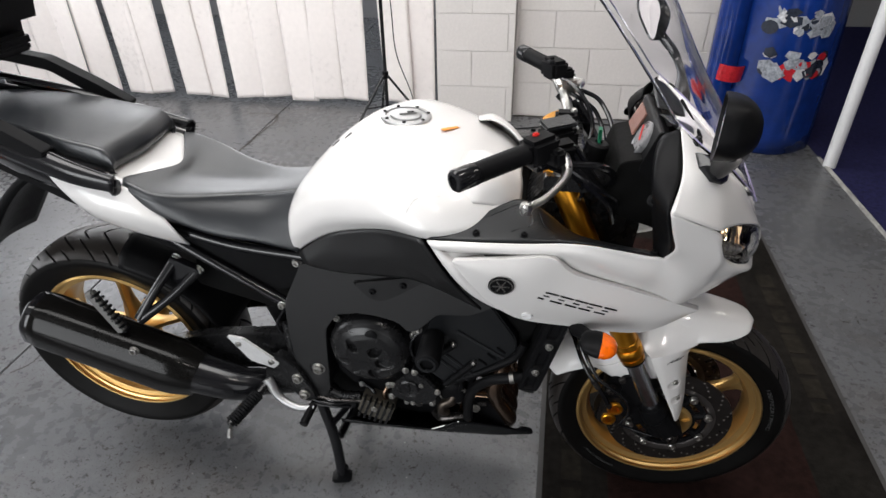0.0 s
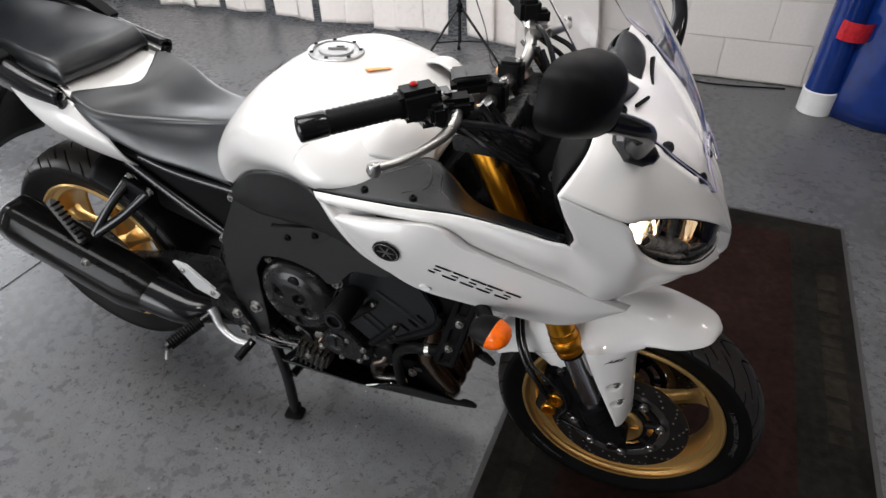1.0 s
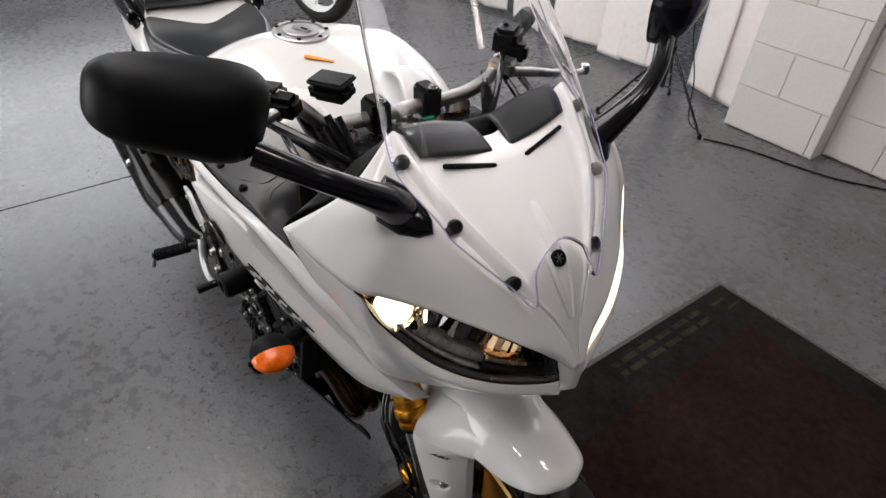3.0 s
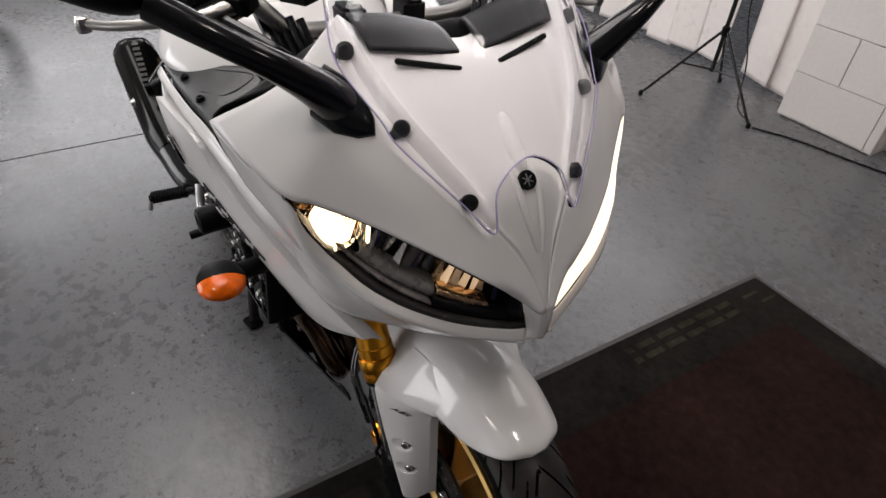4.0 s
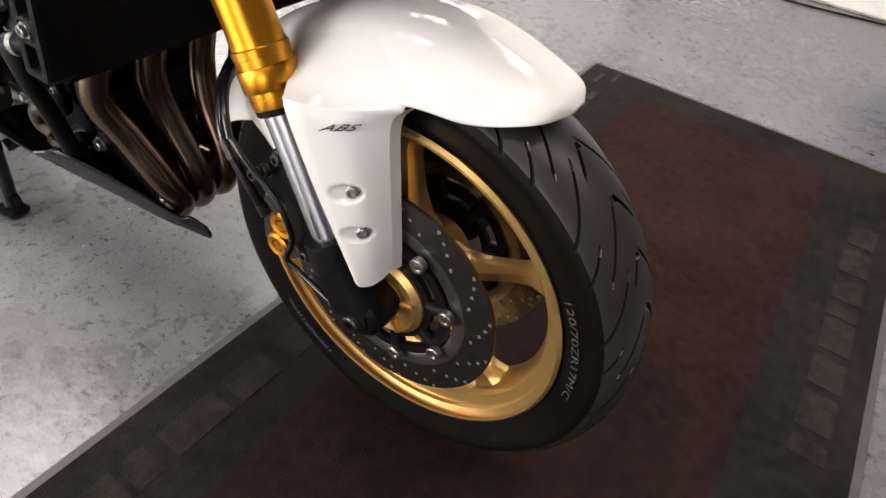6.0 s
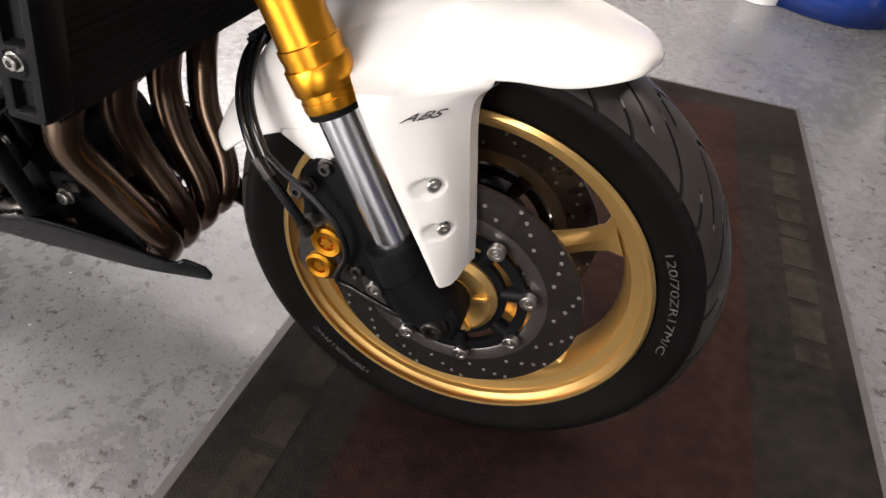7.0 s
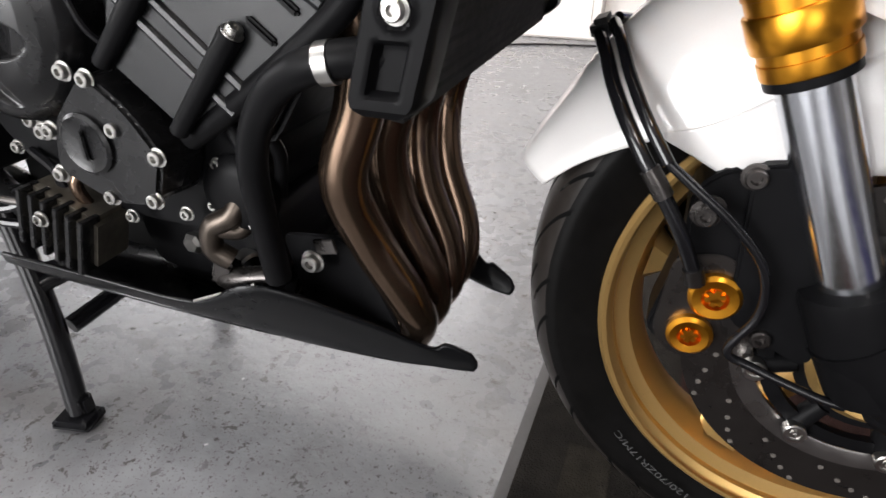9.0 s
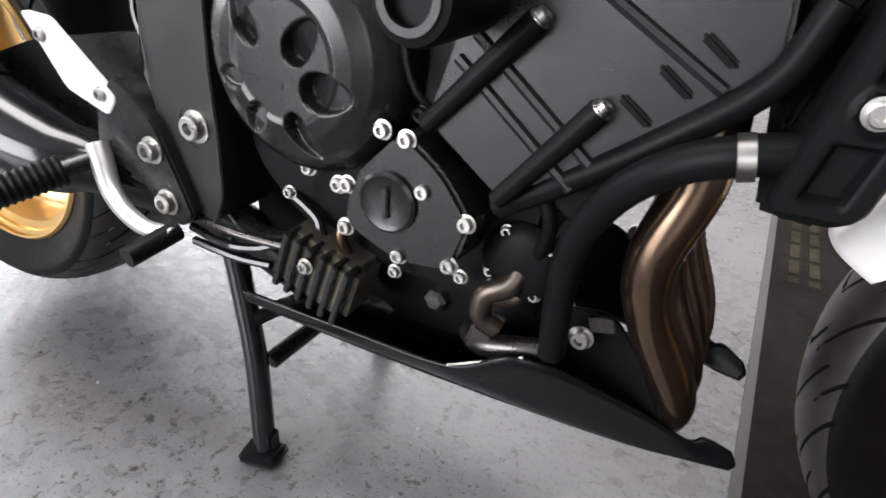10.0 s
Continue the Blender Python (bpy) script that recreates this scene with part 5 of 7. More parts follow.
    FL = [[(0.929, -0.262, 0.901), (0.962, -0.270, 0.852), (0.998, -0.266, 0.802), (1.036, -0.252, 0.762), (1.085, -0.236, 0.728)],
          [(0.945, -0.266, 0.893), (0.978, -0.275, 0.852), (1.010, -0.270, 0.804), (1.046, -0.255, 0.764), (1.092, -0.238, 0.730)],
          [(0.962, -0.258, 0.880), (1.000, -0.262, 0.852), (1.034, -0.258, 0.812), (1.068, -0.245, 0.778), (1.110, -0.230, 0.745)],
          [(1.030, -0.248, 0.872), (1.045, -0.248, 0.850), (1.065, -0.246, 0.820), (1.095, -0.236, 0.790), (1.130, -0.225, 0.760)]]
    patch(mirrored(FL, s), 24, 14, sb)
    side = part("side_cowl", sb, PAINT, bike, "pearl white side fairing", thick=0.003)
    E = [[LAMP_TOP[-1], (1.586, -0.0100, 0.812), (1.5865, 0.0, 0.811)],
         [(1.5700, -0.0175, 0.799), (1.5865, -0.0098, 0.7985), (1.5895, 0.0, 0.798)],
         [LAMP_LOW[-1], (1.5855, -0.0092, 0.7815), (1.5905, 0.0, 0.783)],
         [(1.577, -0.0170, 0.767), (1.5850, -0.0088, 0.7700), (1.5895, 0.0, 0.771)],
         [(1.574, -0.0145, 0.7605), (1.5790, -0.0070, 0.7625), (1.5820, 0.0, 0.763)]]
    part("nose_tip", patch(mirrored(E, s), 20, 28), PAINT, nose, thick=0.002)
    # headlamp: bowl, reflector, bulb and clear lens
    low7 = resample(LAMP_LOW, 7)
    bulge = (0.002, 0.007, 0.010, 0.011, 0.010, 0.006, 0.002)
    L = [LAMP_TOP, [((a[0] + b[0]) / 2 + 0.70 * h, (a[1] + b[1]) / 2 - 0.65 * h, (a[2] + b[2]) / 2 + 0.2 * h) for a, b, h in zip(LAMP_TOP, low7, bulge)], low7]
    L = [[(x - 0.002, y + 0.0015, z) for x, y, z in r] for r in L]
    back = [[(x - 0.055, y * 0.93 + 0.010, z) for x, y, z in r] for r in L]
    hb2 = patch(mirrored(back, s), 24, 10)
    for e in ([r[0] for r in L], [r[-1] for r in L], L[0], L[-1]):
        b = [(x - 0.055, y * 0.93 + 0.010, z) for x, y, z in e]
        patch(mirrored([e, [((p[0] + q[0]) / 2, (p[1] + q[1]) / 2, (p[2] + q[2]) / 2) for p, q in zip(e, b)], b], s), 24, 6, hb2)
    lamp = part("headlamp", hb2, BOWL, bike, "lit almond-shaped headlamp with a clear lens", thick=0.002)
    # the left lens itself glows, standing in for the light behind it
    part("lens", patch(mirrored(L, s), 40, 16), LENS if s > 0 else LITLENS, lamp, thick=0.0025).visible_shadow = False
    rim = L[0] + [L[1][-1]] + L[2][::-1] + [L[1][0], L[0][0]]
    part("gasket", tube(mirrored([rim], s)[0], 0.0030, 8, 120), GLOSS, lamp)

    def inside(u, v, depth):
        """A point behind the lens, u along the lamp from its outer corner, v down."""
        x, y, z = curve_at([curve_at(r, u) for r in L], v)
        return Vector((x - depth, (y * 0.96 + 0.003) * s, z))
    # round glowing reflector by the outer corner, with a second narrow one beside it
    aim = Vector((0.90, -0.40 * s, 0.25)).to_track_quat("Z", "Y").to_matrix().to_4x4()
    spot = Matrix.Translation((1.438, -0.1955 * s, 0.9045)) @ aim
    part("bulb", lathe([(0, 0.006), (0.012, 0.005), (0.022, 0.001), (0.0275, -0.005)], spot @ Matrix.Diagonal((0.92, 1.0, 1, 1)), 32), BULB, lamp, "glowing warm main reflector")
    part("reflector_ring", lathe([(0.0275, -0.006), (0.0305, 0.001), (0.0315, -0.010)], spot, 32), REFLECT, lamp)
    part("bulb_strip", box(0.006, 0.004, 0.034, Matrix.Translation((1.461, -0.164 * s, 0.9035)) @ Euler((0, radians(-18), radians(-38 * s))).to_matrix().to_4x4(), 0.0018), BULB, lamp)
    # ribbed outer cheek below the main reflector; most ribs glow in place of bulb light
    for q in range(13):
        a, b = inside(0.20 + 0.012 * q, 0.10 + 0.02 * q, 0.020), inside(0.17 + 0.018 * q, 0.80 + 0.008 * q, 0.022)
        part("reflector_rib", tube([a, b], 0.0010, 6), GLOWRIB if q < 9 else DIMMIRROR, lamp)
    # upright facets in the upper half, each with its own tilt; inner ones carry painted and glowing reflections
    tilt = random.Random(7)
    for q in range(15):
        u0, w = 0.345 + 0.034 * q, 0.030 if q % 3 else 0.022
        dd = 0.024 + 0.012 * tilt.random()
        fb = bmesh.new()
        bot = 0.62 - 0.10 * tilt.random() if q < 8 else 0.55
        quad = [inside(u0, 0.04, dd + 0.010 * tilt.random()), inside(u0 + w, 0.04, dd + 0.014 * tilt.random()), inside(u0 + w * 0.9, bot, dd + 0.010 * tilt.random()), inside(u0 + w * 0.2, bot, dd + 0.012 * tilt.random())]
        fb.faces.new([fb.verts.new(p) for p in quad])
        part("reflector_facet", fb, (BOWL, DIMMIRROR, GLOSS, DIMMIRROR, BOWL)[q % 5] if q < 8 else (WARMFACET, GLOWFACET, PALEFACET, GLOWFACET, GLOWFACET, PALEFACET, DIMMIRROR)[q - 8], lamp, smooth=False, thick=0.0012)
    # low curved reflector, its grey and warm reflections put into colour, and the masks under it
    for vs, dds, us, mt, nm2 in (((0.52, 0.60, 0.72, 0.84), (0.040, 0.024, 0.018, 0.022), (0.36, 0.62), LAMPGREY, "low_reflector"),
                                 ((0.54, 0.60, 0.68, 0.76), (0.036, 0.022, 0.018, 0.022), (0.625, 0.80), WARMFACET, "low_reflector"),
                                 ((0.84, 0.88, 0.93, 0.98), (0.026, 0.014, 0.010, 0.018), (0.26, 0.62), LAMPGREY, "lower_mask"),
                                 ((0.74, 0.80, 0.90, 0.97), (0.026, 0.014, 0.010, 0.018), (0.62, 0.90), BLACK, "lower_mask")):
        sh = [[tuple(inside(us[0] + (us[1] - us[0]) * w / 4, v, dd)) for w in range(5)] for v, dd in zip(vs, dds)]
        part(nm2, patch(sh, 24, 12), mt, lamp, thick=0.002)
    part("inner_mask", patch([[tuple(inside(u, v, 0.010)) for u in (0.88, 0.93, 0.98)] for v in (0.06, 0.5, 0.94)], 8, 10), BLACK, lamp, thick=0.002)
    inner = [[tuple(inside(0.03 + 0.085 * w, v, 0.046)) for w in range(5)] for v in (0.10, 0.45, 0.85)]
    # warm wall, the bulb's light put into its colour
    part("reflector_wall", patch(inner, 16, 8), WARMFACET, lamp, thick=0.002)
    # outer panel: a blade with a folded top edge, its badge and name
    top = [(0.978, -0.2855, 0.877), (1.068, -0.2790, 0.8835), (1.150, -0.2735, 0.8900), (1.195, -0.2600, 0.8500), (1.294, -0.2340, 0.8080), (1.381, -0.2050, 0.7665), (1.4512, -0.1705, 0.7240)]
    bottom = [(0.980, -0.2850, 0.870), (1.0095, -0.2800, 0.826), (1.0467, -0.2640, 0.772), (1.104, -0.2440, 0.7235), (1.204, -0.2260, 0.7010), (1.346, -0.1970, 0.6780), (1.4505, -0.1690, 0.7215)]
    belly = [tuple((np.array(a) + np.array(b)) / 2 + np.array((0, -1, 0.15)) * h) for a, b, h in zip(top, bottom, (0.001, 0.008, 0.013, 0.014, 0.012, 0.008, 0.001))]
    O = [top, belly, bottom]
    OM = mirrored(O, s)
    ob_ = patch(OM, 61, 24)
    patch(mirrored([top, [(x + 0.003, y + 0.012, z - 0.001) for x, y, z in top], [(x + 0.006, y + 0.026, z - 0.008) for x, y, z in top]], s), 61, 5, ob_)
    patch(mirrored([bottom, [(x + 0.002, y + 0.014, z + 0.002) for x, y, z in bottom]], s), 61, 3, ob_)
    out = part("fairing_panel", ob_, PAINT, side, "white outer fairing panel with a dark badge", bevel=0.0022)

    def nearest(p):
        """Where on the outer panel a place of the machine lies, as u and v."""
        best, step = (9.0, 0.5, 0.5), 0.25
        for ring in range(7):
            u0, v0 = best[1:]
            for i in range(-2, 3):
                for j in range(-2, 3):
                    a, b = min(max(u0 + i * step / 2, 0), 1), min(max(v0 + j * step / 2, 0), 1)
                    best = min(best, ((Vector(curve_at([curve_at(r, a) for r in O], b)) - Vector(p)).length, a, b))
            step *= 0.55
        return best[1:]
    bdg = on_sheet(OM, *nearest((1.067, -0.284, 0.830)), 0.0012)
    bd = part("badge", lathe([(0.0235, 0), (0.0235, 0.003), (0.021, 0.004), (0.0195, 0.0025), (0, 0.0025)], bdg, 40), BLACK, out, "round dark badge")
    for q in range(3):
        part("emblem", box(0.0022, 0.031, 0.0016, bdg @ pose(0, 0, 0.003, 0, 0, 60 * q), 0), ALLOY, bd)
    part("badge_ring", lathe([(0.0198, 0.003), (0.0218, 0.003), (0.0218, 0.0042), (0.0198, 0.0042)], bdg, 40, None, True), ALLOY, bd)
    # the model name as plain slanted bars
    pa, pb = Vector((1.138, -0.285, 0.808)), Vector((1.277, -0.243, 0.751))
    for q in range(5):
        for row, w in ((1, 0.027), (0, 0.013), (-1, 0.024)):
            if q == 0 and row < 0:
                w = 0.012
            c = pa.lerp(pb, (q + 0.5) / 5)
            u, v = nearest(c)
            nz = on_sheet(OM, u, v).col[2].to_3d()
            nx = Vector((pb.x - pa.x, (pb.y - pa.y) * s, pb.z - pa.z))
            nx = (nx - nz * nx.dot(nz)).normalized()
            m = Matrix((nx, nz.cross(nx), nz)).transposed().to_4x4()
            m.translation = on_sheet(OM, u, v, 0.0012).translation
            lean = 0.0075 * row * (1 if s > 0 else -1)
            part("name_bar", box(w, 0.0030 if row else 0.0020, 0.0012, m @ pose(lean, 0.0085 * row, 0), 0), BLACK, out, smooth=False)
    part("plug", lathe([(0.011, -0.002), (0.011, 0.002), (0.008, 0.003), (0.004, 0.001), (0, 0.001)], on_sheet(OM, *nearest((1.118, -0.250, 0.738)), 0.001), 18), WHITEPLASTIC, out)
    # dark inner panel between tank and fairing
    I = [[(0.930, -0.258, 0.9035), (1.015, -0.260, 0.9065), (1.100, -0.258, 0.9095), (1.160, -0.254, 0.9120), (1.210, -0.251, 0.9110), (1.270, -0.238, 0.8965), (1.352, -0.224, 0.8775)],
         [(0.950, -0.250, 0.908), (1.025, -0.226, 0.918), (1.085, -0.205, 0.924), (1.140, -0.212, 0.917), (1.200, -0.222, 0.902), (1.265, -0.214, 0.885), (1.345, -0.205, 0.868)],
         [(0.968, -0.240, 0.912), (1.040, -0.185, 0.931), (1.090, -0.150, 0.936), (1.135, -0.168, 0.925), (1.190, -0.190, 0.894), (1.260, -0.186, 0.874), (1.340, -0.185, 0.862)]]
    inner = part("inner_panel", patch(mirrored(I, s), 37, 14), GREYPLASTIC, bike, "dark grey grained inner fairing panel", thick=0.003)
    for bx, by, bz in ((1.016, -0.2445, 0.9150), (1.102, -0.2435, 0.9170), (1.335, -0.220, 0.8830)):
        bolt(inner, 0, 0, 0, 0.0056, BLACK, Matrix.Translation((bx, by * s, bz - 0.002)) @ Euler((radians(10 * s), 0, 0)).to_matrix().to_4x4())
    for line in ([(0.06, 0.30), (0.22, 0.78), (0.36, 0.86), (0.42, 0.45), (0.30, 0.22)], [(0.47, 0.80), (0.50, 0.45), (0.62, 0.30), (0.78, 0.22)]):
        part("crease", tube([tuple(on_sheet(mirrored(I, s), u, v, 0.0012).translation) for u, v in line], 0.0011, 6, 40), GLOSS, inner)
    # upright dark panel beside the instruments
    U = [[(1.349, -0.2245, 0.876), (1.356, -0.249, 0.9125), (1.330, -0.2765, 0.9960), (1.354, -0.204, 1.033), (1.351, -0.145, 1.087)],
         [(1.342, -0.205, 0.872), (1.338, -0.222, 0.915), (1.314, -0.225, 0.995), (1.318, -0.178, 1.040), (1.330, -0.132, 1.070)],
         [(1.340, -0.185, 0.868), (1.330, -0.195, 0.915), (1.318, -0.190, 0.985), (1.318, -0.150, 1.025), (1.325, -0.12, 1.050)]]
    up = part("dash_side_panel", patch(mirrored(U, s), 24, 12), BLACK, bike, thick=0.003)
    bolt(up, 0, 0, 0, 0.008, BLACK, Matrix.Translation((1.316, -0.215 * s, 0.985)) @ Euler((radians(70 * s), radians(-35), 0)).to_matrix().to_4x4())
    # screws of the screen
    for bx, by, bz, nx, ny, nz in ((1.383, -0.1470, 1.0675, 0.63, -0.30, 0.70), (1.4545, -0.1215, 1.0095, 0.74, -0.30, 0.60), (1.5145, -0.0725, 0.9415, 0.84, -0.30, 0.46)):
        n = Vector((nx, ny * s, nz)).to_track_quat("Z", "Y").to_matrix().to_4x4()
        part("screen_screw", lathe([(0.0090, -0.004), (0.0090, 0.003), (0.0072, 0.0055), (0.0035, 0.0058), (0.003, 0.003), (0, 0.003)], Matrix.Translation((bx, by * s, bz)) @ n, 20), GLOSS, bike, "black screen screw")
    # mirror
    foot = [[(1.385, -0.160, 1.045), (1.415, -0.150, 1.020), (1.425, -0.150, 0.990)], [(1.372, -0.205, 1.040), (1.402, -0.195, 1.012), (1.420, -0.175, 0.982)], [(1.365, -0.215, 1.020), (1.392, -0.212, 0.998), (1.412, -0.185, 0.978)]]
    ARM_S, ARM_R = [(x, y * s, z) for x, y, z in MIRROR_ARM], [0.023, 0.0185, 0.0142, 0.0128, 0.0135]
    mir = part("mirror", tube(ARM_S, ARM_R, 20, 40), GLOSS, bike, "black mirror on a curved stalk")
    FT = [(1.378, -0.168, 1.055), (1.400, -0.152, 1.045), (1.420, -0.144, 1.032), (1.437, -0.142, 1.016), (1.446, -0.146, 1.003), (1.440, -0.162, 1.000), (1.426, -0.181, 1.003), (1.404, -0.197, 1.017), (1.385, -0.190, 1.040)]
    fn, fb = Vector((0.66, -0.36 * s, 0.66)), bmesh.new()
    fc = Vector((1.412, -0.167 * s, 1.024))
    tgt = Vector((1.404, -0.196 * s, 1.040))
    rings = []
    for lift, k, w in ((-0.006, 1.0, 0.0), (0.003, 1.0, 0.0), (0.006, 0.95, 0.03), (0.009, 0.80, 0.14), (0.010, 0.62, 0.32), (0.010, 0.45, 0.55)):
        c0 = fc.lerp(tgt, w)
        rings.append([fb.verts.new(c0 + (Vector((x, y * s, z)) - fc) * k + fn * lift) for x, y, z in FT])
    for a, b in zip(rings, rings[1:]):
        for q in range(len(FT)):
            fb.faces.new((a[q], a[(q + 1) % len(FT)], b[(q + 1) % len(FT)], b[q]))
    fb.faces.new(rings[-1])
    bmesh.ops.recalc_face_normals(fb, faces=fb.faces)
    part("foot", fb, GLOSS, mir)
    mm = Matrix.Translation((1.348, -0.364 * s, 1.178)) @ Euler((radians(-17.8 * s), radians(1), radians(-14.4 * s))).to_matrix().to_4x4()

    def shell_ring(x, k, s=s, mm=mm):
        out_ = []
        for j in range(48):
            a = 2 * math.pi * j / 48
            cy, cz = (math.copysign(abs(q) ** 0.6, q) for q in (math.cos(a), math.sin(a)))
            out_.append(mm @ Vector((x, 0.0762 * cy * k, 0.0444 * (1 + 0.176 * cy * s) * cz * k)))
        return out_
    hb = bmesh.new()
    rings = [[hb.verts.new(p) for p in shell_ring(x, k)] for x, k in [(0.004, 0.93), (0.0, 0.97), (0.0, 1.0)] + [(0.052 * q / 14, max(0.02, (1 - (q / 14) ** 2.6) ** 0.5)) for q in range(1, 15)]]
    for a, b in zip(rings, rings[1:]):
        for j in range(48):
            hb.faces.new((a[j], a[(j + 1) % 48], b[(j + 1) % 48], b[j]))
    hb.faces.new(rings[-1])
    bmesh.ops.recalc_face_normals(hb, faces=hb.faces)
    head = part("housing", hb, GLOSS if s < 0 else BLACK, mir)
    gl = bmesh.new()
    gl.faces.new([gl.verts.new(p) for p in shell_ring(0.003, 0.94)])
    part("glass", gl, MIRROR, mir, smooth=False)
    # indicator
    ind = part("front_indicator", tube([(1.215, -0.225 * s, 0.695), (1.238, -0.265 * s, 0.712)], [0.015, 0.013], 12), BLACK, bike, "front indicator with an amber lens")
    im = Matrix.Translation((1.256, -0.293 * s, 0.718)) @ Euler((0, radians(90 + 6), radians(-9 * s))).to_matrix().to_4x4()
    part("body", lathe([(0.010, -0.042), (0.022, -0.034), (0.0285, -0.015), (0.0295, 0.0), (0.0, 0.0)], im @ Matrix.Diagonal((0.60, 1.15, 0.9, 1)), 28), BLACK, ind)
    part("lens", lathe([(0.0288, 0.0005), (0.0275, 0.012), (0.021, 0.024), (0.011, 0.031), (0, 0.033)], im @ Matrix.Diagonal((0.60, 1.15, 0.95, 1)), 28), AMBER, ind, "amber ribbed lens")

EDGE = [(1.353, -0.144, 1.090), (1.381, -0.144, 1.066), (1.452, -0.122, 1.006), (1.512, -0.070, 0.939), (1.534, -0.046, 0.907), (1.556, -0.021, 0.873), (1.586, -0.002, 0.811)]
RIDGE = [(1.353, -0.140, 1.093), (1.393, -0.131, 1.064), (1.452, -0.108, 1.017), (1.509, -0.064, 0.953), (1.533, -0.044, 0.914), (1.556, -0.018, 0.8755), (1.586, -0.0015, 0.8115)]
LOW = [(1.350, -0.116, 1.078), (1.403, -0.116, 1.046), (1.460, -0.092, 0.998), (1.513, -0.050, 0.940), (1.535, -0.036, 0.908), (1.558, -0.012, 0.8745), (1.587, -0.001, 0.8118)]
MIDL = [(1.350, -0.070, 1.072), (1.406, -0.070, 1.045), (1.466, -0.050, 0.994), (1.516, -0.027, 0.942), (1.538, -0.018, 0.911), (1.559, -0.006, 0.8752), (1.588, -0.0005, 0.812)]
MIDC = [(1.368, 0, 1.056), (1.410, 0, 1.042), (1.468, 0, 0.995), (1.518, 0, 0.948), (1.541, 0, 0.916), (1.560, 0, 0.876), (1.588, 0, 0.812)]
C = [[a, b, c, d] + [(x, -y, z) for x, y, z in (c, b, a)] for a, b, c, d in zip(RIDGE, LOW, MIDL, MIDC)]
cb = patch(C, 49, 44)
for s in (1, -1):
    patch(mirrored([EDGE, [tuple((np.array(a) + np.array(b)) / 2 + (0.001, 0, 0.001)) for a, b in zip(EDGE, RIDGE)], RIDGE], s), 44, 6, cb)
OUTER = [(x - 0.002, y - 0.007 * min(1, abs(y) / 0.03), z - 0.0045) for x, y, z in EDGE]
for s in (1, -1):
    patch(mirrored([OUTER, EDGE], s), 44, 3, cb)
brow = part("nose_panel", cb, PAINT, bike, "white nose panel under the screen")
nb = Matrix.Translation((1.5165, 0, 0.9495)) @ Vector((0.72, 0, 0.69)).to_track_quat("Z", "Y").to_matrix().to_4x4()
b2 = part("badge", lathe([(0.0110, -0.002), (0.0110, 0.003), (0.009, 0.0035), (0.0085, 0.002), (0, 0.002)], nb, 32), BLACK, brow, "small round dark badge")
em = bmesh.new()
for k in range(3):
    box(0.0011, 0.014, 0.0014, nb @ pose(0, 0, 0.0026, 0, 0, 60 * k), 0, em)
part("emblem", em, ALLOY, b2)
for s in (1, -1):
    a, b, n = Vector((1.3999, 0.0996 * s, 1.056)), Vector((1.4120, 0.0240 * s, 1.0395)), Vector((0.62, 0, 0.78))
    along = (b - a).normalized()
    n = (n - along * n.dot(along)).normalized()
    m = Matrix((along.cross(n), along, n)).transposed().to_4x4()
    m.translation = (a + b) / 2 - n * 0.0005
    # dark bar on the panel, painted as the shade of a slot
    part("air_slot_shade", box(0.006, (b - a).length, 0.006, m, 0.0015), DARK, brow)
    P = [[(1.340, 0.018 * s, 1.066), (1.338, 0.07 * s, 1.080), (1.342, 0.126 * s, 1.089)], [(1.364, 0.016 * s, 1.0615), (1.364, 0.07 * s, 1.0735), (1.364, 0.124 * s, 1.0805)], [(1.394, 0.014 * s, 1.0475), (1.392, 0.07 * s, 1.0585), (1.382, 0.120 * s, 1.0645)]]
    part("dash_pad", patch(P, 16, 10), GREYPLASTIC, brow, "dark grained pad in the nose panel", thick=0.003)

# screen: a clear bubble from the nose up
LOWER = [(1.345, -0.150, 1.097), (1.391, -0.160, 1.060), (1.445, -0.140, 1.018), (1.468, -0.130, 0.996), (1.517, -0.082, 0.941), (1.539, -0.054, 0.910), (1.519, -0.042, 0.951)]
W = [LOWER + [(1.510, 0, 0.974)] + [(x, -y, z) for x, y, z in LOWER[::-1]],
     [(1.312, -0.142, 1.140), (1.415, -0.126, 1.085), (1.465, -0.070, 1.045), (1.480, 0, 1.035), (1.465, 0.070, 1.045), (1.415, 0.126, 1.085), (1.312, 0.142, 1.140)],
     [(1.262, -0.128, 1.205), (1.345, -0.118, 1.180), (1.382, -0.065, 1.172), (1.392, 0, 1.170), (1.382, 0.065, 1.172), (1.345, 0.118, 1.180), (1.262, 0.128, 1.205)],
     [(1.205, -0.110, 1.275), (1.280, -0.095, 1.272), (1.318, -0.055, 1.278), (1.325, 0, 1.280), (1.318, 0.055, 1.278), (1.280, 0.095, 1.272), (1.205, 0.110, 1.275)],
     [(1.180, -0.085, 1.300), (1.245, -0.075, 1.315), (1.280, -0.045, 1.325), (1.288, 0, 1.328), (1.280, 0.045, 1.325), (1.245, 0.075, 1.315), (1.180, 0.085, 1.300)]]
scr = part("windscreen", patch(W, 72, 30), CLEAR, bike, "clear acrylic touring screen", thick=0.003)
scr.visible_shadow = False
part("edge_trim", tube([r[0] for r in W], 0.0011, 8, 40), GREYPLASTIC, scr)
part("edge_trim", tube([(x + 0.003, y * 1.015, z + 0.003) for x, y, z in W[0]], 0.0009, 8, 120), VIOLET, scr)
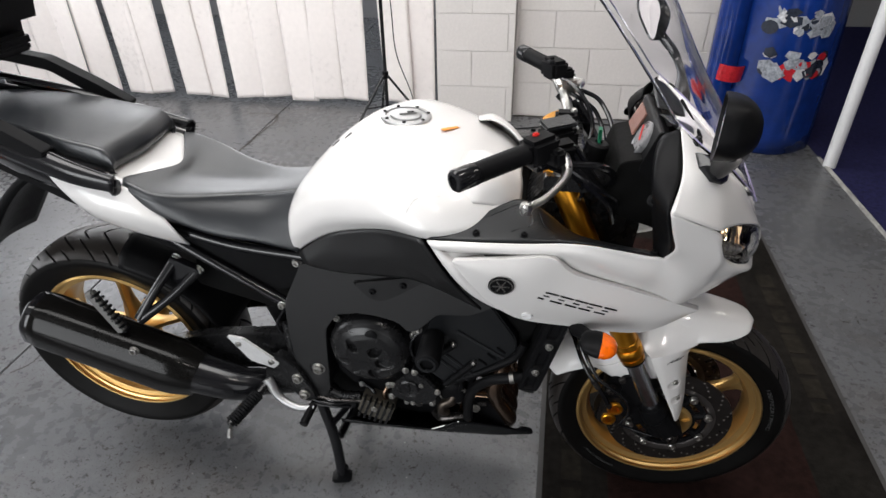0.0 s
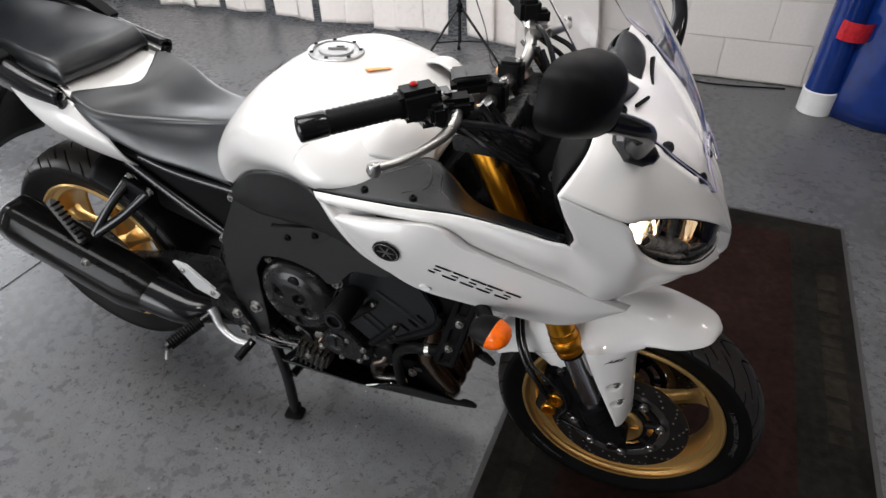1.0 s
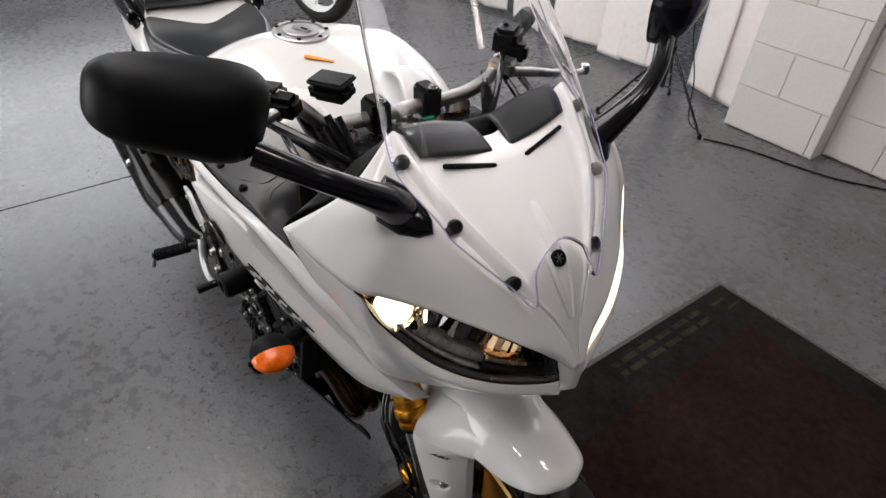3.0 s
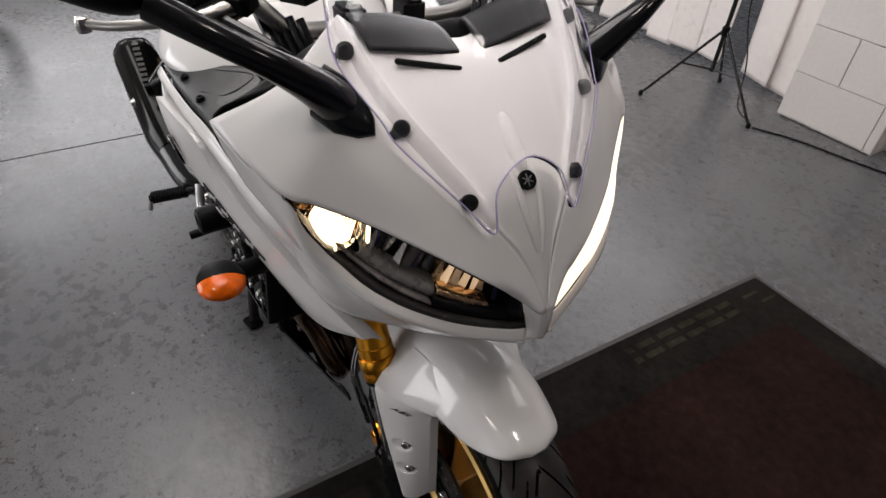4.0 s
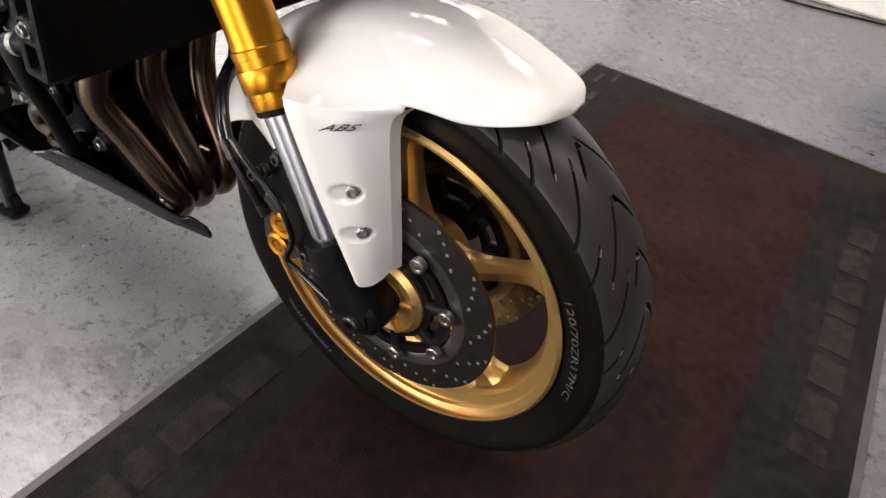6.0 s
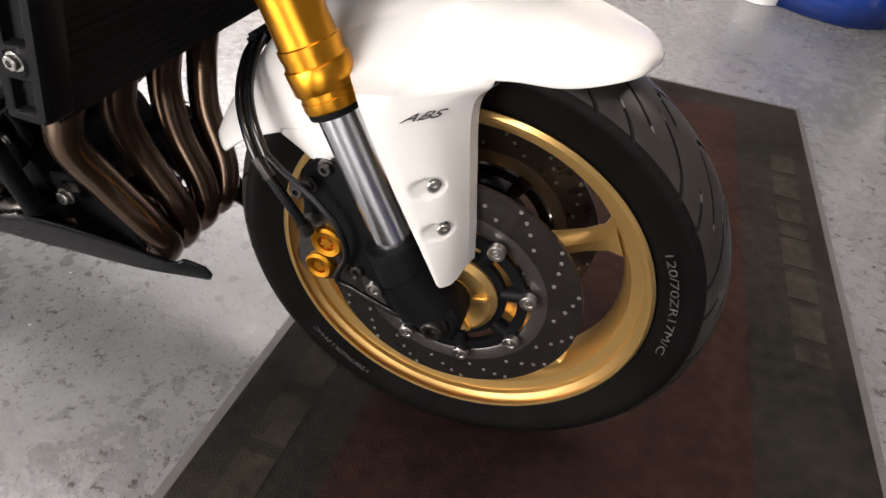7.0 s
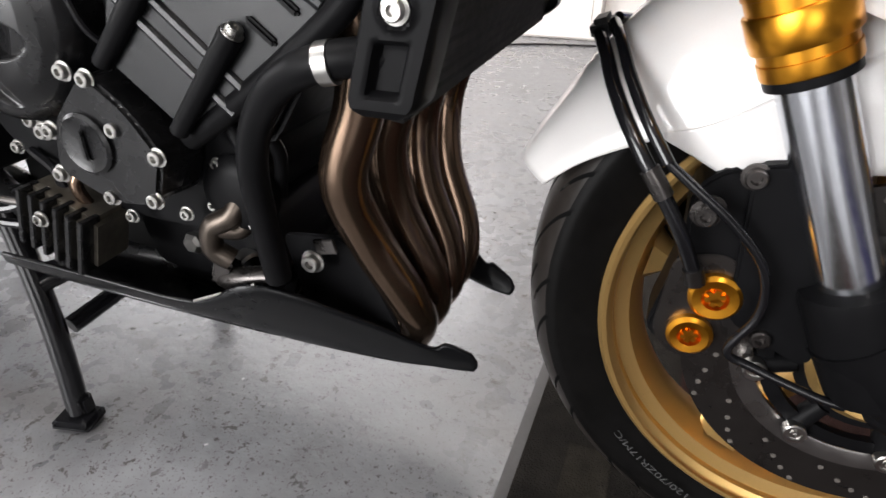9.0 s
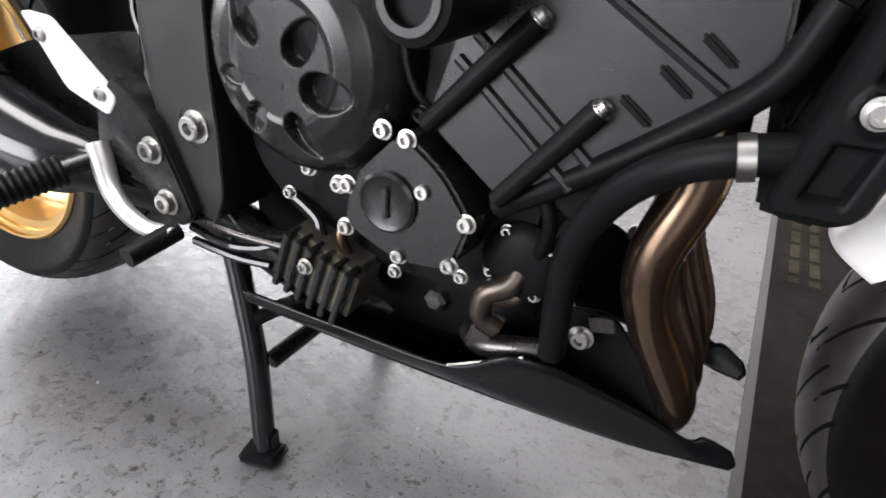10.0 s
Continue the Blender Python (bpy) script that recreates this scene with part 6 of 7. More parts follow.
for s in (1, -1):
    part("ridge", tube([(1.497, -0.013 * s, 0.9655), (1.520, -0.013 * s, 0.942), (1.541, -0.009 * s, 0.911), (1.558, -0.003 * s, 0.879)], [0.002, 0.0045, 0.0042, 0.002], 12), PAINT, brow)
boss = bmesh.new()
bmesh.ops.create_uvsphere(boss, u_segments=24, v_segments=12, radius=1, matrix=Matrix.Translation((1.484, 0, 0.978)) @ Euler((0, radians(43), 0)).to_matrix().to_4x4() @ Matrix.Diagonal((0.038, 0.0115, 0.007, 1)))
part("badge_boss", boss, PAINT, brow)

# ---- controls ----
bar = part("handlebar", tube([(1.168, 0, 1.012), (1.168, -0.07, 1.012), (1.166, -0.13, 1.020), (1.150, -0.175, 1.058), (1.118, -0.225, 1.076), (1.085, -0.268, 1.078), (1.005, -0.345, 1.071)], 0.0115, 14), ALLOY, bike, "bare alloy handlebar")
part("left_bar", tube([(1.168, 0, 1.012), (1.172, 0.07, 1.012), (1.174, 0.13, 1.016), (1.165, 0.185, 1.030), (1.140, 0.235, 1.062), (1.12, 0.275, 1.072), (1.062, 0.363, 1.073)], 0.0115, 14), ALLOY, bar)
for s, a, b, c in ((1, (1.096, -0.257, 1.078), (1.022, -0.328, 1.073), (0.992, -0.357, 1.071)), (-1, (1.125, 0.262, 1.072), (1.078, 0.336, 1.073), (1.060, 0.366, 1.073))):
    va, vb, vc = Vector(a), Vector(b), Vector(c)
    g = bmesh.new()
    prof = []
    L = (vb - va).length
    for k in range(25):
        prof.append((0.0165 + (0.0012 if k % 2 else 0.0), L * k / 24))
    lathe(prof, Matrix.Translation(va) @ (vb - va).to_track_quat("Z", "Y").to_matrix().to_4x4(), 24, g)
    part("grip", g, BLACK, bar, "ribbed black rubber grip")
    e = (vc - vb).length
    part("bar_end", lathe([(0.0165, 0), (0.0185, 0.003), (0.0185, e - 0.003), (0.016, e), (0.010, e + 0.001), (0.009, e - 0.004), (0, e - 0.004)], Matrix.Translation(vb) @ (vc - vb).to_track_quat("Z", "Y").to_matrix().to_4x4(), 24), GLOSS, bar, "black bar-end weight")
    sw = bmesh.new()
    dirn = (va - vb).normalized()
    q = dirn.to_track_quat("X", "Z").to_matrix().to_4x4()
    box(0.062, 0.042, 0.046, Matrix.Translation(va + dirn * 0.028) @ q, 0.008, sw)
    box(0.026, 0.05, 0.03, Matrix.Translation(va + dirn * 0.034 + Vector((0.018, 0, -0.012))) @ q, 0.006, sw)
    swb = part("switch_box", sw, BLACK, bar, "black switch housing")
    part("kill_switch", box(0.011, 0.008, 0.007, Matrix.Translation(va + dirn * 0.030 + Vector((-0.008, 0, 0.024))) @ q, 0.002), REDP if s > 0 else BLACK, swb)
    part("switch_rocker", box(0.02, 0.012, 0.008, Matrix.Translation(va + dirn * 0.04 + Vector((-0.016, 0, 0.018))) @ q, 0.002), GREYPLASTIC, swb)
# levers
part("brake_lever", tube([(1.158, -0.195, 1.052), (1.165, -0.235, 1.046), (1.158, -0.275, 1.042), (1.132, -0.325, 1.036), (1.108, -0.352, 1.034)], [0.010, 0.009, 0.007, 0.006, 0.006], 12), ALLOY, bar, "bright alloy brake lever")
part("lever_ball", lathe([(0, -0.011), (0.008, -0.0085), (0.0105, 0), (0.008, 0.0085), (0, 0.011)], pose(1.103, -0.357, 1.033), 16), ALLOY, bar)
part("clutch_lever", tube([(1.192, 0.205, 1.040), (1.205, 0.25, 1.034), (1.21, 0.31, 1.022), (1.202, 0.36, 1.010), (1.192, 0.390, 1.006)], [0.010, 0.008, 0.007, 0.006, 0.006], 12), ALLOY, bar, "bright alloy clutch lever")
part("lever_ball", lathe([(0, -0.011), (0.008, -0.0085), (0.0105, 0), (0.008, 0.0085), (0, 0.011)], pose(1.190, 0.396, 1.006), 16), ALLOY, bar)
part("lever_perch", box(0.05, 0.035, 0.03, pose(1.172, 0.205, 1.042, 0, 0, 20), 0.008), ALLOY, bar)
mc = part("master_cylinder", box(0.06, 0.034, 0.032, pose(1.15, -0.19, 1.058, 10, 0, 35), 0.008), BLACK, bar, "front brake master cylinder")
part("reservoir", box(0.066, 0.044, 0.028, pose(1.148, -0.108, 1.060, 6, -4, 25), 0.010), BLACK, mc, "square brake fluid reservoir")
part("reservoir_lid", box(0.062, 0.041, 0.008, pose(1.148, -0.108, 1.075, 6, -4, 25), 0.003), GREYPLASTIC, mc)
for s in (1, -1):
    part("bar_clamp", box(0.044, 0.034, 0.052, pose(1.168, 0.047 * s, 1.016), 0.006), BLACK, bar, "black handlebar clamp")
    bolt(bar, 0, 0, 0, 0.0055, ALLOY, pose(1.183, 0.047 * s, 1.042))
tri_ = bmesh.new()
prism(round_poly([(1.13, 0.985), (1.21, 0.985), (1.215, 0.955), (1.13, 0.955)], 0.008), -0.145, 0.145, 0.005, tri_)
yoke = part("upper_yoke", tri_, ENGINE, bike, "black upper fork yoke")
part("lower_yoke", prism(round_poly([(1.235, 0.76), (1.325, 0.76), (1.325, 0.72), (1.235, 0.72)], 0.008), -0.145, 0.145, 0.005), ENGINE, bike, "black lower fork yoke")
for s in (1, -1):
    part("fork_cap", lathe([(0.027, 0), (0.027, 0.012), (0.02, 0.015), (0.012, 0.015), (0.012, 0.026), (0, 0.026)], pose(1.168, 0.108 * s, 0.985, 0, -24, 0), 24), ALLOY, yoke)
part("steering_nut", lathe([(0.022, 0), (0.022, 0.010), (0.015, 0.012), (0.014, 0.020), (0, 0.020)], pose(1.168, 0, 0.985), 6), ALLOY, yoke)
part("ignition_lock", lathe([(0.024, -0.03), (0.024, 0.012), (0.02, 0.016), (0.008, 0.016), (0.007, 0.012), (0, 0.012)], pose(1.232, 0, 0.982, 0, 12, 0), 28), BLACK, yoke)
part("key", box(0.006, 0.024, 0.034, pose(1.236, 0, 1.012), 0.003), GREEN, bike, "ignition key with a green tag")
# cables and hoses round the steering head
for k, pts in enumerate([[(1.16, -0.20, 1.035), (1.22, -0.19, 0.99), (1.27, -0.13, 0.93), (1.25, -0.06, 0.86)], [(1.15, -0.22, 1.045), (1.23, -0.17, 1.02), (1.26, -0.10, 0.96), (1.22, -0.06, 0.88)],
                         [(1.12, -0.23, 1.05), (1.19, -0.16, 0.99), (1.20, -0.12, 0.93), (1.16, -0.08, 0.88)], [(1.18, 0.20, 1.03), (1.24, 0.19, 0.99), (1.26, 0.13, 0.93), (1.22, 0.07, 0.86)],
                         [(1.19, 0.22, 1.035), (1.25, 0.20, 1.01), (1.28, 0.12, 0.95), (1.25, 0.05, 0.87)], [(1.15, 0.22, 1.06), (1.20, 0.17, 1.04), (1.23, 0.12, 0.98), (1.20, 0.06, 0.90)]]):
    part("control_cable", tube(pts, 0.0052 if k != 1 else 0.007, 8), GLOSS, bike, "black control cable")
# instruments
dash = part("instrument_panel", prism(round_poly([(1.300, 0.985), (1.350, 0.95), (1.362, 1.02), (1.350, 1.060), (1.330, 1.068)], 0.012), -0.105, 0.105, 0.010), BLACK, bike, "black instrument panel with a dial and a display")
fm = Matrix.Translation((1.311, -0.042, 1.026)) @ Vector((-0.90, 0, 0.42)).to_track_quat("Z", "X").to_matrix().to_4x4()
dial = part("dial", lathe([(0.034, -0.004), (0.034, 0.004), (0.032, 0.006), (0.030, 0.003), (0, 0.003)], fm, 40), DIALFACE, dash, "pale rev counter dial")
part("needle", box(0.003, 0.034, 0.002, fm @ pose(0.006, 0.010, 0.0055, 0, 0, -35), 0), REDP, dial)
part("display", box(0.05, 0.07, 0.004, Matrix.Translation((1.312, 0.055, 1.029)) @ Vector((-0.90, 0, 0.42)).to_track_quat("Z", "X").to_matrix().to_4x4(), 0.001), material("display_film", (0.20, 0.10, 0.08), 0.15, vary=0.1), dash, "brownish liquid crystal display")
part("steering_head", prism(round_poly([(1.10, 0.88), (1.16, 0.955), (1.235, 0.955), (1.33, 0.86), (1.32, 0.74), (1.12, 0.72)], 0.01), -0.072, 0.072, 0.006), ENGINE, bike, "black steering head")
for k in range(5):
    part("wiring", tube([(1.135 + 0.012 * k, -0.16 + 0.01 * k, 1.035), (1.19 + 0.01 * k, -0.15 + 0.012 * k, 0.985 - 0.006 * k), (1.25, -0.13 + 0.02 * k, 0.93), (1.27, -0.10 + 0.03 * k, 0.87)], 0.006, 8), GLOSS, bike)
    part("wiring", tube([(1.15 + 0.012 * k, 0.18 - 0.01 * k, 1.03), (1.20 + 0.01 * k, 0.16 - 0.012 * k, 0.985 - 0.006 * k), (1.25, 0.13 - 0.02 * k, 0.93), (1.27, 0.10 - 0.03 * k, 0.87)], 0.006, 8), GLOSS, bike)
part("throttle_housing", box(0.07, 0.05, 0.05, pose(1.125, -0.20, 1.055, 0, 0, 40), 0.012), ENGINE, bike)
# added dark body behind the nose, so that no light falls through
part("nose_light_block", prism(round_poly([(1.24, 0.90), (1.36, 0.86), (1.43, 0.83), (1.43, 0.93), (1.36, 1.02), (1.27, 1.00)], 0.01), -0.10, 0.10, 0.004), DARK, bike)
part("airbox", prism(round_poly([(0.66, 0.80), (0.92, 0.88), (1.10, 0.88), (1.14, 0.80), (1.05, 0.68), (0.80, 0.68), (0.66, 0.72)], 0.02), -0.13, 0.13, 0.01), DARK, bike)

# ---- frame and engine ----
for nm, s in SIDES:
    A, B2 = (-0.105 * s, -0.188 * s)
    K = [[(0.608, -0.114, 0.752), (0.70, -0.157, 0.832), (0.79, -0.198, 0.876), (0.85, -0.222, 0.893), (0.915, -0.250, 0.898)],
         [(0.630, -0.142, 0.745), (0.71, -0.176, 0.792), (0.80, -0.206, 0.818), (0.88, -0.224, 0.822), (0.968, -0.240, 0.800)],
         [(0.655, -0.150, 0.742), (0.72, -0.176, 0.752), (0.80, -0.194, 0.764), (0.90, -0.202, 0.764), (1.025, -0.205, 0.708)]]
    cover = part("frame_cover", patch(mirrored(K, s), 24, 14), FRAMEBLACK, bike, "matt black frame cover under the tank", thick=0.005)
    fb = prism(round_poly([(0.615, 0.735), (0.66, 0.748), (0.79, 0.768), (0.90, 0.782), (1.03, 0.745), (1.06, 0.705), (1.00, 0.672), (0.93, 0.668), (0.886, 0.618), (0.864, 0.610), (0.842, 0.636), (0.79, 0.650), (0.745, 0.652), (0.70, 0.635), (0.668, 0.585), (0.660, 0.51), (0.656, 0.44), (0.652, 0.385), (0.636, 0.350), (0.604, 0.366), (0.582, 0.42), (0.571, 0.49), (0.570, 0.57), (0.566, 0.63)], 0.012), -0.09 * s, B2, 0.012)
    for v in fb.verts:
        if abs(v.co.y) > 0.12:
            v.co.y += s * 0.021 * min(1, max(0, (0.60 - v.co.z) / 0.12))
            v.co.y += s * 0.062 * min(1, max(0, (0.73 - v.co.x) / 0.13)) * min(1, max(0, (v.co.z - 0.5) / 0.2))
    fr = part("main_frame", fb, FRAMEBLACK, bike, "matt black cast frame side")
    plate = [(0.755, 0.738), (0.815, 0.752), (0.895, 0.768), (0.900, 0.752), (0.845, 0.712), (0.808, 0.695), (0.785, 0.702)]
    mid = Vector((0.828, 0.731))
    # raised dark plate, the shade of a groove put into colour
    part("plate_groove_shade", prism(round_poly([tuple(mid + (Vector(p) - mid) * 1.09) for p in plate], 0.011), -0.180 * s, -0.1892 * s, 0.0006), DARK, fr)
    part("cover_plate", prism(round_poly(plate, 0.01), -0.184 * s, -0.1955 * s, 0.0025), FRAMEBLACK, fr)
    for bx, bz in ((0.795, 0.722), (0.862, 0.744)):
        bolt(fr, bx, -0.196 * s, bz, 0.0062, BLACK, ymat(bx, bz, -0.1945 * s) @ (Matrix() if s > 0 else pose(0, 0, 0, 180)))
    out = lambda bx, bz, y: ymat(bx, bz, -y * s) @ (Matrix() if s > 0 else pose(0, 0, 0, 180))
    bolt(fr, 0, 0, 0, 0.012, ALLOY, out(0.632, 0.453, 0.168), "pivot_bolt")
    part("pivot_recess", lathe([(0.0235, 0.0), (0.0235, 0.0012), (0.0215, 0.0020), (0.0205, 0.0008), (0, 0.0008)], out(0.632, 0.453, 0.1665), 32), GLOSS, fr)
    # flat dark disc, painted as the shade of a hole
    part("frame_hole_shade", lathe([(0.013, 0.001), (0.012, 0.0015), (0, 0.0015)], out(0.650, 0.586, 0.1712), 20), DARK, fr)
    for bx, by, bz in ((0.598, 0.114, 0.722), (0.547, 0.124, 0.602), (0.304, 0.118, 0.712), (0.356, 0.122, 0.686)):
        bolt(fr, 0, 0, 0, 0.0085, ALLOY, out(bx, bz, by))
    # subframe tubes and side panel
    sub = part("subframe", tube([(0.62, -0.108 * s, 0.735), (0.45, -0.114 * s, 0.757), (0.30, -0.112 * s, 0.795)], 0.012, 12), GLOSS, bike, "black tubular subframe")
    part("stay", tube([(0.555, -0.112 * s, 0.60), (0.44, -0.112 * s, 0.672), (0.29, -0.108 * s, 0.765)], 0.013, 12), GLOSS, sub)
    part("side_panel", prism(round_poly([(0.60, 0.725), (0.33, 0.785), (0.30, 0.745), (0.52, 0.628), (0.585, 0.645)], 0.01), -0.06 * s, -0.104 * s, 0.005), BLACK, sub)
    # pillion footrest bracket
    pb = bmesh.new()
    tube([(0.304, -0.112 * s, 0.712), (0.265, -0.165 * s, 0.655), (0.225, -0.205 * s, 0.590)], [0.014, 0.011, 0.012], 10, None, pb)
    tube([(0.356, -0.116 * s, 0.686), (0.295, -0.165 * s, 0.632), (0.225, -0.205 * s, 0.585)], [0.014, 0.011, 0.012], 10, None, pb)
    prism(round_poly([(0.296, 0.722), (0.362, 0.692), (0.338, 0.652), (0.300, 0.640), (0.276, 0.668)], 0.008), -0.116 * s, -0.134 * s, 0.004, pb)
    br = part("pillion_bracket", pb, GLOSS, bike, "black pillion footrest bracket")
    part("footrest", box(0.026, 0.016, 0.125, pose(0.155, -0.215 * s, 0.612, 0, -24, 0), 0.004), ALLOY, br, "folded alloy pillion footrest")
    teeth = bmesh.new()
    for k in range(9):
        box(0.012, 0.020, 0.006, pose(0.168, -0.215 * s, 0.612, 0, -24, 0) @ pose(0, 0, -0.054 + 0.0135 * k), 0.001, teeth)
    part("tread", teeth, BLACK, br)
    # rider footrest with heel plate
    hp = part("footrest_bracket", prism(round_poly([(0.505, 0.465), (0.540, 0.492), (0.585, 0.452), (0.606, 0.400), (0.622, 0.356), (0.590, 0.340), (0.548, 0.385), (0.488, 0.400)], 0.012), -0.150 * s, -0.180 * s, 0.004), ENGINE, bike, "black rider footrest bracket")
    part("heel_plate", prism(round_poly([(0.418, 0.540), (0.458, 0.537), (0.540, 0.468), (0.523, 0.449), (0.466, 0.468)], 0.006), -0.174 * s, -0.182 * s, 0.002), BRIGHT, hp, "bright alloy heel plate")
    bolt(hp, 0, 0, 0, 0.006, ALLOY, out(0.445, 0.519, 0.181))
    bolt(hp, 0, 0, 0, 0.006, ALLOY, out(0.519, 0.470, 0.181))
    for bx, bz in ((0.578, 0.423), (0.588, 0.370)):
        bolt(hp, 0, 0, 0, 0.0105, ALLOY, out(bx, bz, 0.180))
    d0, d1 = Vector((0.505, -0.178 * s, 0.405)), Vector((0.450, -0.305 * s, 0.378))
    prof = [(0.0145 + (0.0022 if k % 2 else 0), 0.045 + 0.0035 * k) for k in range(26)]
    part("peg_core", tube([d0, d1], 0.010, 12), ENGINE, hp)
    part("footrest", lathe([(0.0, 0.045)] + prof + [(0.0, prof[-1][1])], Matrix.Translation(d0) @ (d1 - d0).to_track_quat("Z", "Y").to_matrix().to_4x4(), 20), BLACK, hp, "ribbed black rubber footrest")
    part("feeler", tube([d1 + Vector((0, 0, -0.01)), d1 + Vector((-0.004, -0.006 * s, -0.035))], [0.005, 0.007], 10), ALLOY, hp)
# brake pedal, right side only
part("brake_pedal", tube([(0.500, -0.185, 0.415), (0.530, -0.200, 0.372), (0.575, -0.208, 0.352), (0.618, -0.205, 0.350)], [0.013, 0.0105, 0.009, 0.008], 12), CAPMETAL, bike, "bright alloy brake pedal")
part("pedal_pad", tube([(0.612, -0.195, 0.350), (0.606, -0.250, 0.342)], 0.0105, 14), BLACK, bike)
part("gear_lever", tube([(0.66, 0.19, 0.36), (0.60, 0.20, 0.33), (0.63, 0.24, 0.34)], 0.008, 10), ALLOY, bike)

eng = bmesh.new()
prism(round_poly([(0.66, 0.42), (0.72, 0.36), (0.80, 0.335), (0.93, 0.335), (0.97, 0.40), (0.98, 0.48), (0.94, 0.58), (0.86, 0.64), (0.72, 0.65), (0.66, 0.56)], 0.03), -0.135, 0.135, 0.012, eng)
prism(round_poly([(0.78, 0.35), (0.95, 0.35), (0.97, 0.29), (0.94, 0.26), (0.80, 0.26)], 0.02), -0.10, 0.10, 0.008, eng)
prism(round_poly([(0.86, 0.50), (1.00, 0.43), (1.10, 0.58), (1.06, 0.70), (0.95, 0.70), (0.88, 0.62)], 0.02), -0.150, 0.150, 0.012, eng)
prism(round_poly([(0.76, 0.30), (0.97, 0.285), (0.95, 0.225), (0.80, 0.225)], 0.02), -0.075, 0.075, 0.01, eng)


def scooped_cover(m, s):
    """A round cover with six pockets sunk into its face."""
    radii = np.concatenate([[0.0], np.linspace(0.003, 0.0905, 72), [0.0935, 0.097, 0.100, 0.100]])
    face = np.interp(radii, [0, 0.047, 0.052, 0.066, 0.080, 0.090, 0.097, 0.100], [0.058, 0.058, 0.0595, 0.056, 0.050, 0.042, 0.033, 0.024])
    face[-1] = 0.0
    n = 216
    bm = bmesh.new()
    rings = []
    for r, h in zip(radii, face):
        ring = []
        for k in range(n if r else 1):
            x, z = r * math.cos(2 * math.pi * k / n), r * math.sin(2 * math.pi * k / n)
            sink = 0.0
            for px, pz, a, b in ((0.041, -0.021, 0.0235, 0.0150), (0.015, -0.061, 0.022, 0.0105), (-0.034, -0.052, 0.016, 0.0095), (-0.058, -0.020, 0.014, 0.0100), (-0.036, 0.028, 0.021, 0.0095), (0.020, 0.016, 0.021, 0.0130)):
                d = Vector((px + 0.012, pz + 0.020)).normalized()
                u, v = (x - px) * d.x + (z - pz) * d.y, -(x - px) * d.y + (z - pz) * d.x
                q = math.sqrt((u / a) ** 2 + (v / (b * (1 - 0.22 * u / a))) ** 2)
                sink = max(sink, min(1, max(0, (1.06 - q) / 0.15)) * (0.0085 - 0.0055 * min(1, max(-1, u / a))))
            ring.append(bm.verts.new(m @ Vector((x, z * s, h - sink * min(1, max(0, (0.093 - r) / 0.012))))))
        rings.append(ring)
    for a, b in zip(rings, rings[1:]):
        for k in range(n):
            if len(a) == 1:
                bm.faces.new((a[0], b[k], b[(k + 1) % n]))
            else:
                bm.faces.new((a[k], b[k], b[(k + 1) % n], a[(k + 1) % n]))
    bmesh.ops.recalc_face_normals(bm, faces=bm.faces)
    return bm


def channel_cover(s):
    """A leaning strip with a rounded edge, sunk panels and a dished seat round each screw."""
    bm = bmesh.new()
    rows = []
    for i in range(113):
        z = 0.494 + 0.002 * i
        lean, row = 1.1315 + 0.262 * (z - 0.5), []
        half = 0.0235 - 0.010 * max(0.0, (0.506 - z) / 0.012) ** 2
        for j in range(27):
            w = (j - 13) / 13
            y = 0.2160 - 0.006 * max(0.0, abs(w) - 0.86) / 0.14 - 0.006 * max(0.0, (0.500 - z) / 0.006)
            for lo, hi in ((0.5075, 0.5380), (0.5690, 0.6130), (0.6520, 0.7000)):
                d = max(abs(w * half) - 0.0105, abs(z - (lo + hi) / 2) - (hi - lo) / 2)
                y -= 0.0085 * min(1.0, max(0.0, (0.0006 - d) / 0.0028))
            for bx, bz in ((1.145, 0.556), (1.168, 0.632)):
                d = math.hypot(lean + w * half - bx, z - bz)
                y += 0.0022 * min(1.0, max(0.0, (0.0125 - d) / 0.002)) - 0.0030 * min(1.0, max(0.0, (0.0100 - d) / 0.002))
            row.append(bm.verts.new((lean + w * half, -y * s, z)))
        rows.append([bm.verts.new((row[0].co.x, -0.188 * s, z))] + row + [bm.verts.new((row[-1].co.x, -0.188 * s, z))])
    for a, b in zip(rows, rows[1:]):
        for k in range(len(a) - 1):
            bm.faces.new((a[k], a[k + 1], b[k + 1], b[k]))
    bm.faces.new([*rows[0]])
    bm.faces.new([*rows[-1]])
    bmesh.ops.recalc_face_normals(bm, faces=bm.faces)
    return bm


